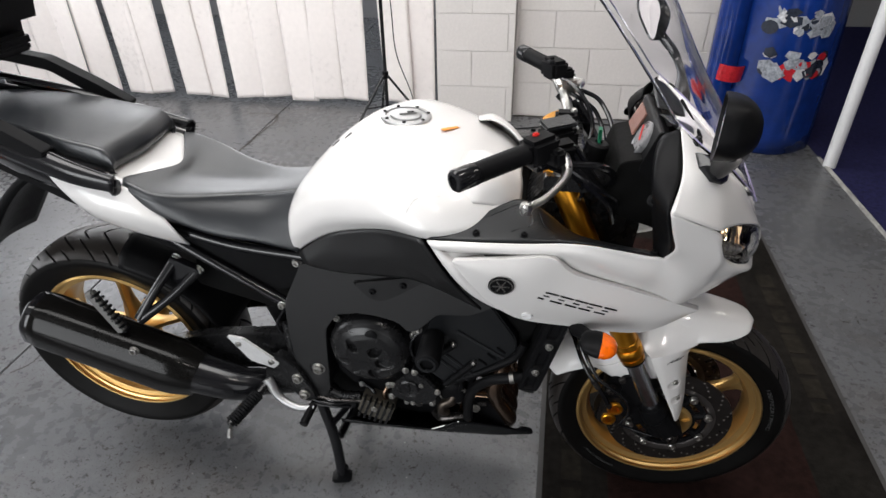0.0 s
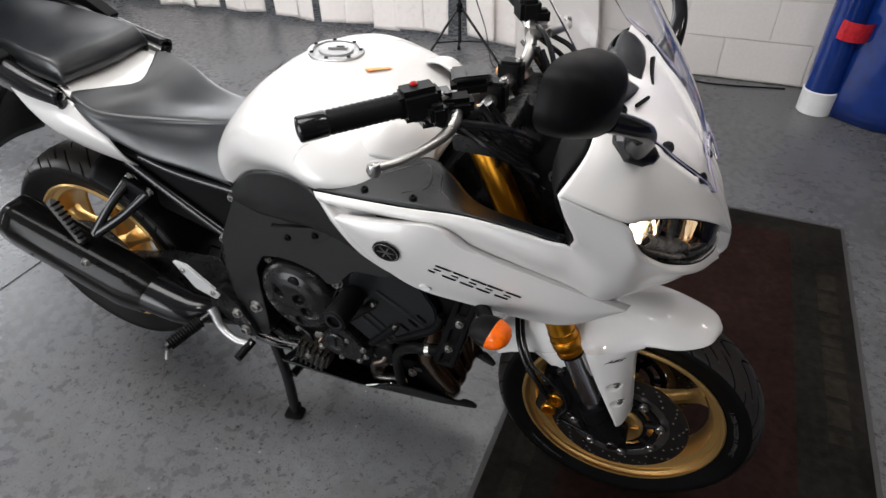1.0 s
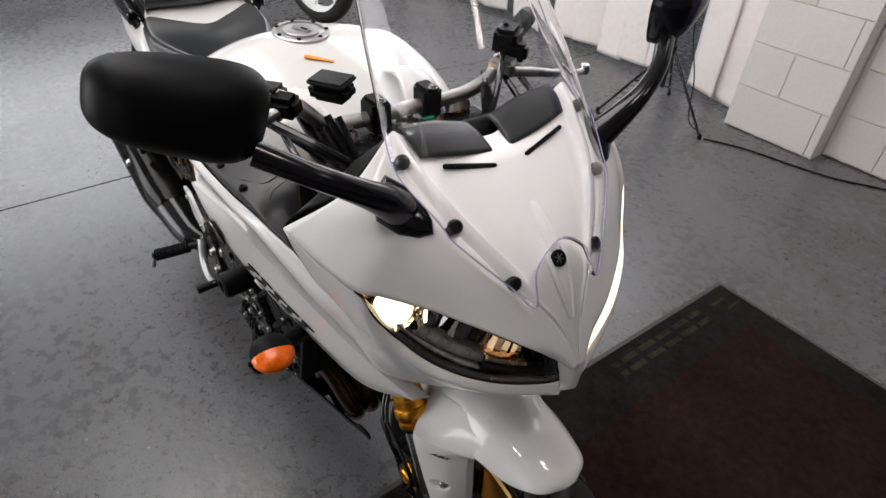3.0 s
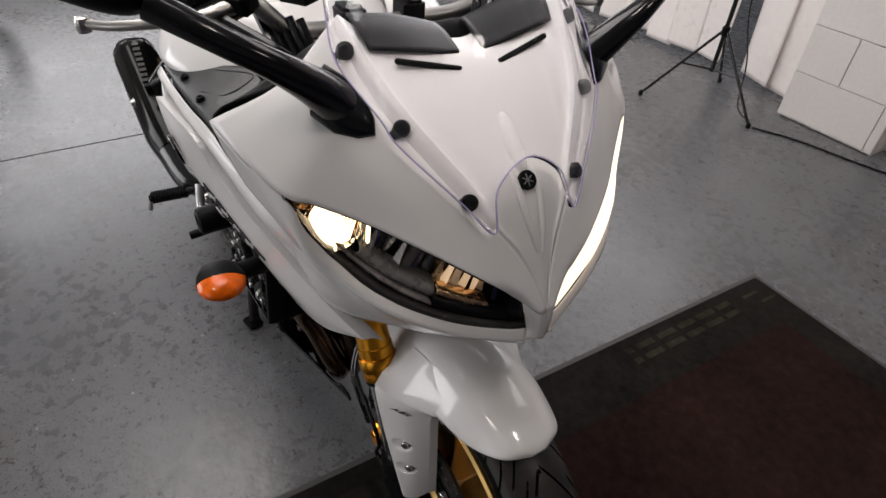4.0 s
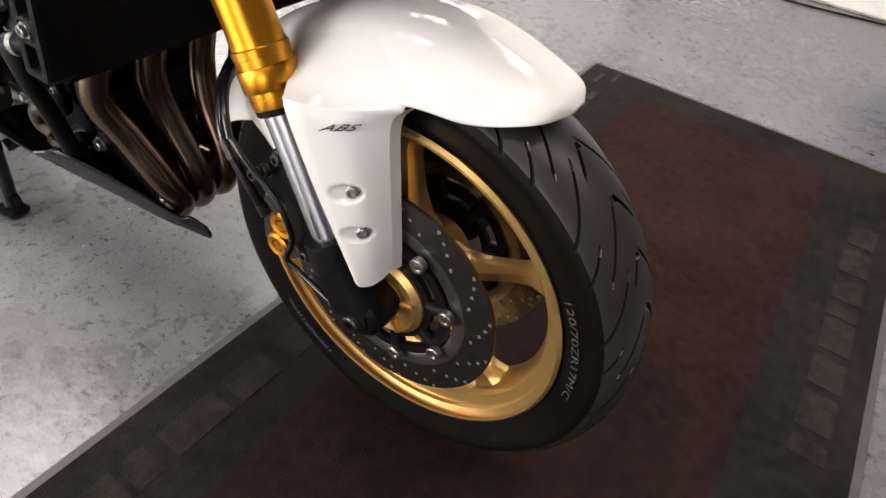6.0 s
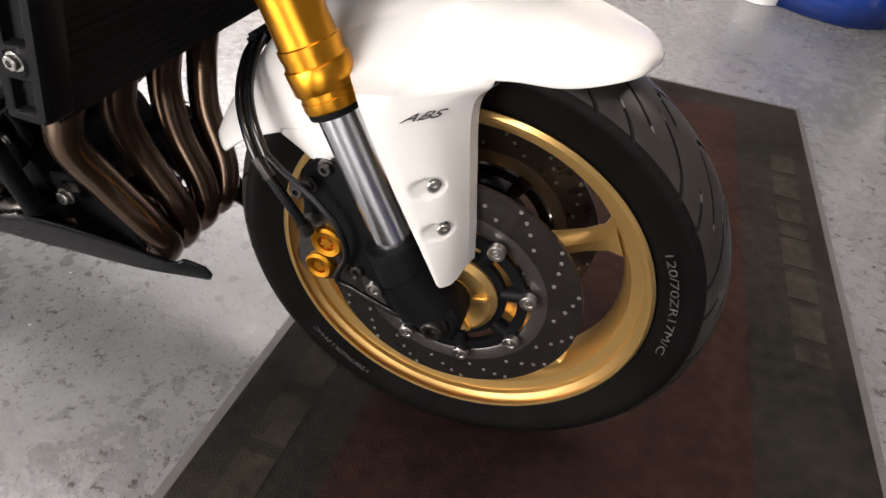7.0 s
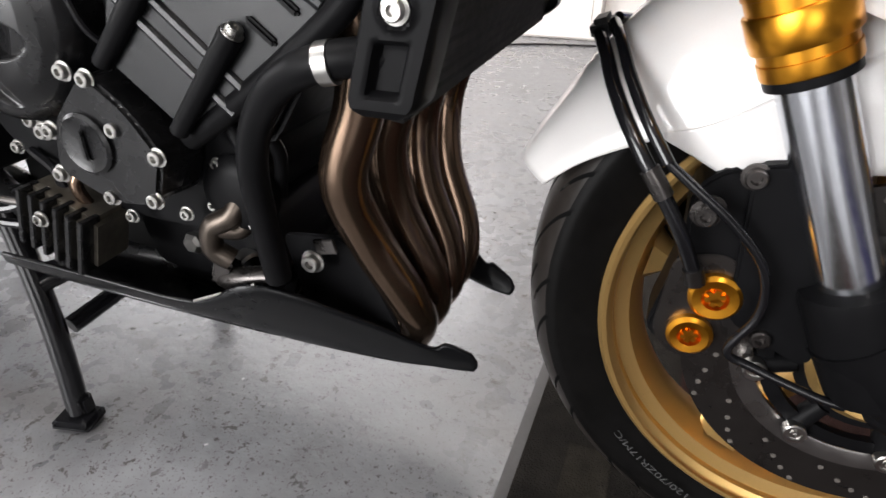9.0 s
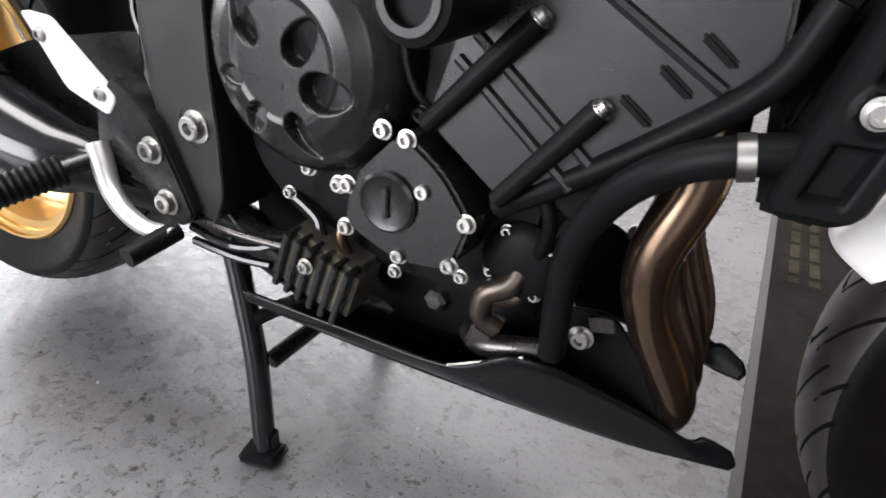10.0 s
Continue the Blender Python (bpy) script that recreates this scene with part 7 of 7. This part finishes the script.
engine = part("engine", eng, BLACK, bike, "black four-cylinder engine")
for s in (1, -1):
    out = lambda bx, bz, y, s=s: ymat(bx, bz, -y * s) @ (Matrix() if s > 0 else pose(0, 0, 0, 180))
    cc = (0.767, 0.533) if s > 0 else (0.80, 0.50)
    clutch = part("clutch_cover" if s > 0 else "generator_cover", scooped_cover(out(*cc, 0.138) @ Matrix.Diagonal((0.97, 0.97, 1, 1)), s), ENGINE, engine, "round black engine cover with scooped pockets", sharp=75)
    part("name_bar", box(0.040, 0.0065, 0.0014, out(*cc, 0.138) @ pose(-0.020, -0.018 * s, 0.0580, 0, 0, -6 * s), 0.0006), ENGINE, clutch)
    part("filler_cap", lathe([(0.015, -0.006), (0.015, 0.003), (0.012, 0.005), (0, 0.005)], out(cc[0] + 0.012, cc[1] + 0.060, 0.190), 20), BLACK, clutch)
    for k in range(9):
        a = radians(20 + 40 * k)
        bolt(clutch, 0, 0, 0, 0.0062, ALLOY if k % 3 == 0 else ENGINE, out(cc[0] + 0.104 * math.cos(a), cc[1] + 0.104 * math.sin(a), 0.150))
    pick = part("pickup_cover", prism(round_poly([(0.868, 0.497), (0.818, 0.448), (0.806, 0.402), (0.862, 0.378), (0.915, 0.384), (0.932, 0.432), (0.905, 0.470)], 0.014), -0.135 * s, -0.186 * s, 0.010, None, 0.06), ENGINE, engine, "black ignition cover with bright bolts")
    for bx, bz in ((0.851, 0.491), (0.817, 0.440), (0.813, 0.401), (0.865, 0.388), (0.911, 0.392), (0.924, 0.431), (0.872, 0.487), (0.887, 0.449), (0.808, 0.438)):
        bolt(pick, 0, 0, 0, 0.0060, ALLOY, out(bx, bz, 0.184))
    plug = part("timing_plug", lathe([(0.026, 0), (0.026, 0.004), (0.023, 0.006), (0.018, 0.004), (0, 0.004)], out(0.856, 0.434, 0.185), 32), ENGINE, pick)
    part("slot", box(0.005, 0.026, 0.003, out(0.856, 0.434, 0.191), 0.001), ENGINE, plug)
    # plastic cover on the cylinder side with its ribs
    sc = part("cylinder_cover", prism(round_poly([(0.880, 0.500), (0.902, 0.560), (0.905, 0.635), (0.955, 0.690), (1.045, 0.690), (1.100, 0.605), (1.102, 0.560), (1.02, 0.500), (0.945, 0.448)], 0.012), -0.140 * s, -0.172 * s, 0.006), GREYPLASTIC, engine, "grained black plastic cylinder cover")
    for a, b in (((0.883, 0.498), (0.962, 0.578)), ((0.943, 0.452), (1.008, 0.528))):
        part("rib", tube([(a[0], -0.176 * s, a[1]), (b[0], -0.178 * s, b[1])], [0.0075, 0.009], 12), BLACK, sc)
        bolt(sc, 0, 0, 0, 0.006, ALLOY, Matrix.Translation((b[0], -0.178 * s, b[1])) @ Vector((b[0] - a[0], 0, b[1] - a[1])).to_track_quat("Z", "Y").to_matrix().to_4x4())
    for a, b in (((0.905, 0.548), (0.995, 0.470)), ((0.918, 0.565), (1.010, 0.486)), ((0.97, 0.615), (1.075, 0.548))):
        part("rib", tube([(a[0], -0.172 * s, a[1]), (b[0], -0.172 * s, b[1])], 0.0045, 8), GREYPLASTIC, sc)
    for k in range(3):
        x0, z0 = 1.028 + 0.020 * k, 0.530 + 0.020 * k
        part("louvre", box(0.026, 0.006, 0.006, pose(x0, -0.173 * s, z0, 0, 38, 0), 0.002), BLACK, sc)
    part("lower_flange", tube([(0.938, -0.160 * s, 0.440), (0.985, -0.166 * s, 0.470), (1.045, -0.172 * s, 0.512), (1.098, -0.176 * s, 0.556), (1.118, -0.178 * s, 0.600)], 0.0095, 12), BLACK, sc)
    bob = part("crash_bobbin", lathe([(0.012, -0.02), (0.020, -0.02), (0.026, 0.0), (0.027, 0.070), (0.025, 0.076), (0.017, 0.078), (0.015, 0.070), (0, 0.070)], out(0.918, 0.592, 0.185), 32), BLACK, bike, "black crash protector")
    part("end_ring", lathe([(0.0150, 0.0760), (0.0200, 0.0760), (0.0200, 0.0790), (0.0150, 0.0790)], out(0.918, 0.592, 0.185), 24, None, True), GREYPLASTIC, bob)
    bolt(engine, 0, 0, 0, 0.010, ALLOY, out(0.880, 0.612, 0.175))
    bolt(engine, 0, 0, 0, 0.008, ALLOY, out(0.858, 0.620, 0.165))
    # radiator side cover
    rc = part("radiator_cover", channel_cover(s), BLACK, bike, "black radiator side cover with sunk panels")
    for bx, bz in ((1.145, 0.556), (1.168, 0.632)):
        bolt(rc, 0, 0, 0, 0.0062, ALLOY, out(bx, bz, 0.2160))
    # water hose
    if s > 0:
        hose = part("coolant_hose", tube([(1.135, -0.195, 0.528), (1.095, -0.205, 0.523), (1.060, -0.200, 0.508), (1.028, -0.188, 0.478), (1.005, -0.175, 0.435), (0.996, -0.162, 0.385), (0.993, -0.150, 0.315)], 0.0118, 16), BLACK, bike, "thick black rubber coolant hose")
        part("hose_clip", lathe([(0.0112, -0.005), (0.0134, -0.0045), (0.0134, 0.0045), (0.0112, 0.005)], Matrix.Translation((1.095, -0.205, 0.522)) @ Vector((1, 0.1, 0.2)).to_track_quat("Z", "Y").to_matrix().to_4x4(), 20), ALLOY, hose)
        part("hose_end", lathe([(0.0155, -0.010), (0.0185, -0.008), (0.0185, 0.008), (0.0155, 0.010)], Matrix.Translation((0.925, -0.105, 0.285)) @ Vector((1, -0.5, 0)).to_track_quat("Z", "Y").to_matrix().to_4x4(), 20), ALLOY, hose)
# finned regulator low on the right
reg = part("regulator", box(0.085, 0.05, 0.062, pose(0.765, -0.150, 0.332, 0, 20, 0), 0.006), material("bare_cast", (0.16, 0.145, 0.12), 0.5, 0.8, 0.3, 30), bike, "finned cast metal regulator")
for k in range(6):
    part("fin", box(0.006, 0.022, 0.064, pose(0.765, -0.172, 0.332, 0, 20, 0) @ pose(-0.035 + 0.014 * k, 0, 0), 0.001), ENGINE, reg)
bolt(reg, 0.765, -0.184, 0.348, 0.006)
part("stand_lug", tube([(0.60, -0.12, 0.36), (0.66, -0.135, 0.335), (0.72, -0.14, 0.34)], 0.012, 10), ENGINE, bike)
elbow = part("water_pipe", tube([(0.985, -0.135, 0.305), (0.955, -0.140, 0.300), (0.925, -0.138, 0.292), (0.905, -0.120, 0.288)], 0.011, 14), STEEL, bike, "bright metal water pipe elbow")
part("elbow_flange", box(0.024, 0.018, 0.030, pose(0.925, -0.138, 0.300, 0, 20, 0), 0.004), STEEL, elbow)
part("drain_plug", lathe([(0.012, 0), (0.012, 0.008), (0.008, 0.012), (0, 0.012)], ymat(0.86, 0.30, -0.10), 6), ALLOY, bike)
part("oil_line", tube([(0.80, -0.14, 0.40), (0.785, -0.155, 0.375), (0.79, -0.15, 0.345)], 0.006, 10), PIPE, bike)
part("link_rod", tube([(0.60, -0.165, 0.352), (0.66, -0.168, 0.348), (0.735, -0.16, 0.345)], 0.004, 10), STEEL, bike)
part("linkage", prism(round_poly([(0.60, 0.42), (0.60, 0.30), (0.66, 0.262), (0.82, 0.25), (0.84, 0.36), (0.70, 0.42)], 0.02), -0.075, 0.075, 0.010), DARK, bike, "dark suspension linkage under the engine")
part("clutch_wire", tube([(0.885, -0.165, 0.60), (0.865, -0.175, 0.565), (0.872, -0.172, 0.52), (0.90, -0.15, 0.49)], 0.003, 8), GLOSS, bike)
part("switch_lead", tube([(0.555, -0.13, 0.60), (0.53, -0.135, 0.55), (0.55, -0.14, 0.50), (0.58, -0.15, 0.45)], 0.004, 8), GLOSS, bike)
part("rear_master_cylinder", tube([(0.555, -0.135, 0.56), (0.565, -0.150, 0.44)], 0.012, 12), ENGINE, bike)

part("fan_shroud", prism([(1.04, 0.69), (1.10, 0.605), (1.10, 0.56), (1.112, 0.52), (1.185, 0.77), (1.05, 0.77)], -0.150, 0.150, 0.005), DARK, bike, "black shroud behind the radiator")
# pipes, leads and fixings low on the right side of the engine
part("coolant_elbow", tube([(0.957, -0.135, 0.382), (0.95, -0.145, 0.366), (0.931, -0.15, 0.354), (0.927, -0.15, 0.332), (0.941, -0.145, 0.319)], 0.0105, 14), BRONZE, bike, "bare metal coolant pipe elbow")
part("pipe_branch", tube([(0.931, -0.15, 0.354), (0.95, -0.14, 0.349), (0.962, -0.13, 0.364)], 0.0085, 14), BRONZE, bike)
for pts in [[(0.597, -0.165, 0.338), (0.647, -0.168, 0.332), (0.682, -0.16, 0.333), (0.707, -0.15, 0.342)], [(0.591, -0.16, 0.318), (0.652, -0.16, 0.314), (0.693, -0.155, 0.314)], [(0.718, -0.14, 0.393), (0.749, -0.145, 0.378), (0.761, -0.15, 0.362), (0.777, -0.14, 0.35)]]:
    part("wiring_lead", tube(pts, 0.0048, 8), GLOSS, bike)
for pts in [[(0.968, -0.15, 0.459), (0.978, -0.15, 0.429), (0.968, -0.14, 0.392)], [(0.983, -0.14, 0.455), (0.997, -0.13, 0.426), (0.986, -0.12, 0.383)]]:
    part("small_hose", tube(pts, 0.0062, 10), BLACK, bike, "thin black rubber hose")
for bx, by, bz in [(0.84, -0.15, 0.349), (0.906, -0.15, 0.363), (0.733, -0.16, 0.406)]:
    bolt(engine, 0, 0, 0, 0.0052, ALLOY, ymat(bx, bz, by))
part("pan_bracket", prism([(1.012, 0.341), (1.033, 0.345), (1.037, 0.332), (1.017, 0.327)], -0.121, -0.117, 0.0008), STEEL, bike, "small drilled steel bracket")
part("pan_inner_plate", prism(round_poly([(0.965, 0.330), (1.030, 0.338), (1.060, 0.300), (1.090, 0.236), (1.060, 0.212), (0.985, 0.240)], 0.012), -0.096, -0.100, 0.0015), BLACK, bike, "black inner plate of the belly pan")
part("pump_cover", lathe([(0.036, 0), (0.036, 0.010), (0.031, 0.016), (0.020, 0.019), (0, 0.020)], ymat(0.955, 0.385, -0.128), 32), BLACK, engine, "round black water pump cover")
for k in range(4):
    bolt(engine, 0, 0, 0, 0.0045, ALLOY, ymat(0.955 + 0.030 * math.cos(1.57 * k + 0.5), 0.385 + 0.030 * math.sin(1.57 * k + 0.5), -0.140))
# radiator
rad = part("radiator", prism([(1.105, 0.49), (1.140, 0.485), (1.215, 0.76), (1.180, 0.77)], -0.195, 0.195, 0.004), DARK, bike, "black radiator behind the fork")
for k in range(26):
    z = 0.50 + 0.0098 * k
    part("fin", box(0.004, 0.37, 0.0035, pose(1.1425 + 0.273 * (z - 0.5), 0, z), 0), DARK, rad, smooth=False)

# exhaust
for k, (yt, yb) in enumerate(((-0.122, -0.066), (-0.045, -0.026), (0.035, 0.018), (0.112, 0.062))):
    part("exhaust_header", tube([(1.020, yt, 0.600), (1.068, yt, 0.545), (1.072, yt, 0.480), (1.053, yt * 1.03, 0.410), (1.060, (yt * 2 + yb) / 3, 0.345), (1.088, (yt + yb * 2) / 3, 0.275), (1.090, yb, 0.228), (1.060, yb, 0.200), (0.99, yb * 0.9, 0.195), (0.90, yb * 0.6, 0.20)], 0.0205, 18), PIPE, bike, "heat-browned steel exhaust pipe")
part("exhaust_collector", tube([(0.93, 0, 0.20), (0.80, -0.01, 0.205), (0.68, -0.05, 0.23), (0.58, -0.09, 0.31), (0.50, -0.15, 0.375)], [0.062, 0.045, 0.030, 0.028, 0.028], 20), ENGINE, bike, "dark exhaust collector")
mA, mB = Vector((-0.055, -0.205, 0.572)), Vector((0.345, -0.200, 0.420))
mlen = (mB - mA).length


def muffler_shell(prof, w, h, seg=10):
    """A can with a soft six-sided section."""
    bm = bmesh.new()
    shape = round_poly([(-0.55 * w, h), (0.55 * w, h), (w, 0.15 * h), (0.72 * w, -h), (-0.72 * w, -h), (-w, 0.15 * h)], 0.022, 4)
    d = (mB - mA).normalized()
    sd = Vector((0, -1, 0))
    up = sd.cross(d).normalized()
    if up.z < 0:
        up = -up
    rings = []
    for k, t in prof:
        c = mA + d * (t * mlen)
        rings.append([bm.verts.new(c + sd * (p * k) + up * (q * k)) for p, q in shape])
    for a, b in zip(rings, rings[1:]):
        for j in range(len(shape)):
            bm.faces.new((a[j], a[(j + 1) % len(shape)], b[(j + 1) % len(shape)], b[j]))
    bm.faces.new(rings[0])
    bm.faces.new(rings[-1][::-1])
    bmesh.ops.recalc_face_normals(bm, faces=bm.faces)
    return bm


MUF = material("muffler_black", (0.0040, 0.0038, 0.0036), 0.14, 0.0, 0.2, 12, 300, spec=0.17)
muf = part("silencer", muffler_shell([(0.90, 0.03), (0.97, 0.05), (1.0, 0.10), (1.0, 0.80), (0.96, 0.86), (0.80, 0.97)], 0.066, 0.064), MUF, bike, "satin black silencer")
part("end_cap", muffler_shell([(0.72, 0.0), (0.88, 0.0), (0.95, 0.015), (0.95, 0.045)], 0.066, 0.064), GLOSS, muf)
part("outlet", tube([mA - (mB - mA).normalized() * 0.012, mA + (mB - mA).normalized() * 0.02], 0.022, 20), DARK, muf)
part("link_pipe", tube([mA + (mB - mA) * 0.93, Vector((0.42, -0.19, 0.395)), Vector((0.47, -0.17, 0.385)), Vector((0.53, -0.12, 0.345))], [0.052, 0.044, 0.034, 0.03], 20), GLOSS, muf)
bolt(muf, 0.235, -0.262, 0.545, 0.009)

# belly pan blades
for nm, s in SIDES:
    P = [[(0.672, -0.176, 0.288), (0.79, -0.172, 0.283), (0.905, -0.166, 0.278), (0.972, -0.158, 0.307), (1.06, -0.118, 0.262), (1.112, -0.090, 0.224), (1.128, -0.082, 0.226), (1.152, -0.074, 0.214)],
         [(0.672, -0.172, 0.275), (0.79, -0.160, 0.262), (0.905, -0.146, 0.250), (0.98, -0.132, 0.245), (1.06, -0.106, 0.228), (1.112, -0.086, 0.208), (1.132, -0.080, 0.208), (1.158, -0.073, 0.202)],
         [(0.672, -0.160, 0.266), (0.79, -0.142, 0.244), (0.905, -0.122, 0.222), (0.99, -0.105, 0.206), (1.07, -0.092, 0.198), (1.112, -0.081, 0.194), (1.132, -0.076, 0.192), (1.154, -0.072, 0.192)]]
    pan = part("belly_pan", patch(mirrored(P, s), 44, 10), PANBLACK, bike, "black plastic belly pan blade", thick=0.004)
    # alloy line laid on as the highlight along the pan's top edge
    part("painted_highlight", tube(mirrored([P[0][2:4]], s)[0], 0.0018, 6), ALLOY, pan)
    bolt(pan, 0, 0, 0, 0.0085, ALLOY, ymat(1.009, 0.317, -0.117 * s) @ (Matrix() if s > 0 else pose(0, 0, 0, 180)))
part("pan_floor", patch([[(0.68, -0.16, 0.262), (0.80, -0.142, 0.240), (0.93, -0.118, 0.217), (0.99, -0.104, 0.206)], [(0.68, 0, 0.225), (0.80, 0, 0.19), (0.93, 0, 0.165), (0.99, 0, 0.165)], [(0.68, 0.16, 0.262), (0.80, 0.142, 0.240), (0.93, 0.118, 0.217), (0.99, 0.104, 0.206)]], 16, 14), GLOSS, bike, thick=0.004)

# centre stand
st = part("centre_stand", tube([(0.63, -0.11, 0.135), (0.645, 0.0, 0.15), (0.63, 0.11, 0.135)], 0.012, 12), GLOSS, bike, "black tubular centre stand standing on the floor")
for s in (1, -1):
    part("leg", tube([(0.585, -0.105 * s, 0.300), (0.600, -0.112 * s, 0.235), (0.622, -0.126 * s, 0.14), (0.634, -0.142 * s, 0.018)], 0.0145, 14), GLOSS, st)
    part("foot", box(0.055, 0.042, 0.014, pose(0.634, -0.146 * s, 0.009, 0, 0, 12 * s), 0.005), GLOSS, st)
    part("gusset", box(0.022, 0.02, 0.030, pose(0.640, -0.138 * s, 0.030), 0.004), GLOSS, st)
part("tread_arm", tube([(0.62, -0.12, 0.20), (0.66, -0.04, 0.215), (0.70, 0.03, 0.225)], 0.010, 10), GLOSS, st)

# swing arm, hugger, chain run
for nm, s in SIDES:
    part("swing_arm", prism(round_poly([(0.655, 0.495), (0.60, 0.535), (0.35, 0.50), (0.02, 0.405), (-0.03, 0.385), (-0.03, 0.345), (0.05, 0.335), (0.35, 0.39), (0.62, 0.425)], 0.02), -0.108 * s, -0.140 * s, 0.006), ENGINE, bike, "black swing arm")
part("hugger", patch([[(RX + 0.338 * math.cos(radians(a)), u * 0.095, RZ + (0.338 - 0.05 * abs(u) ** 3) * math.sin(radians(a))) for u in (-1, -0.7, 0, 0.7, 1)] for a in (15, 35, 55, 75)], 14, 20), BLACK, bike, "black rear wheel hugger", thick=0.003)
part("rear_shock", lathe([(0.018, 0), (0.034, 0.02), (0.034, 0.20), (0.02, 0.22), (0.02, 0.27)], pose(0.50, 0, 0.42, 0, -18, 0), 20), ENGINE, bike, "rear shock absorber")
part("battery_box", prism(round_poly([(0.30, 0.60), (0.58, 0.52), (0.60, 0.74), (0.34, 0.79)], 0.02), -0.07, 0.07, 0.006), DARK, bike)
bike.location = (0, 0, 0)

# ---- blocks of the walls, last ----
lay_blocks(PIER, 0.446, 0.934, 2.659, 9, 0)
lay_blocks(NORTH, 0.956, 2.70, 2.779, 9, 1)
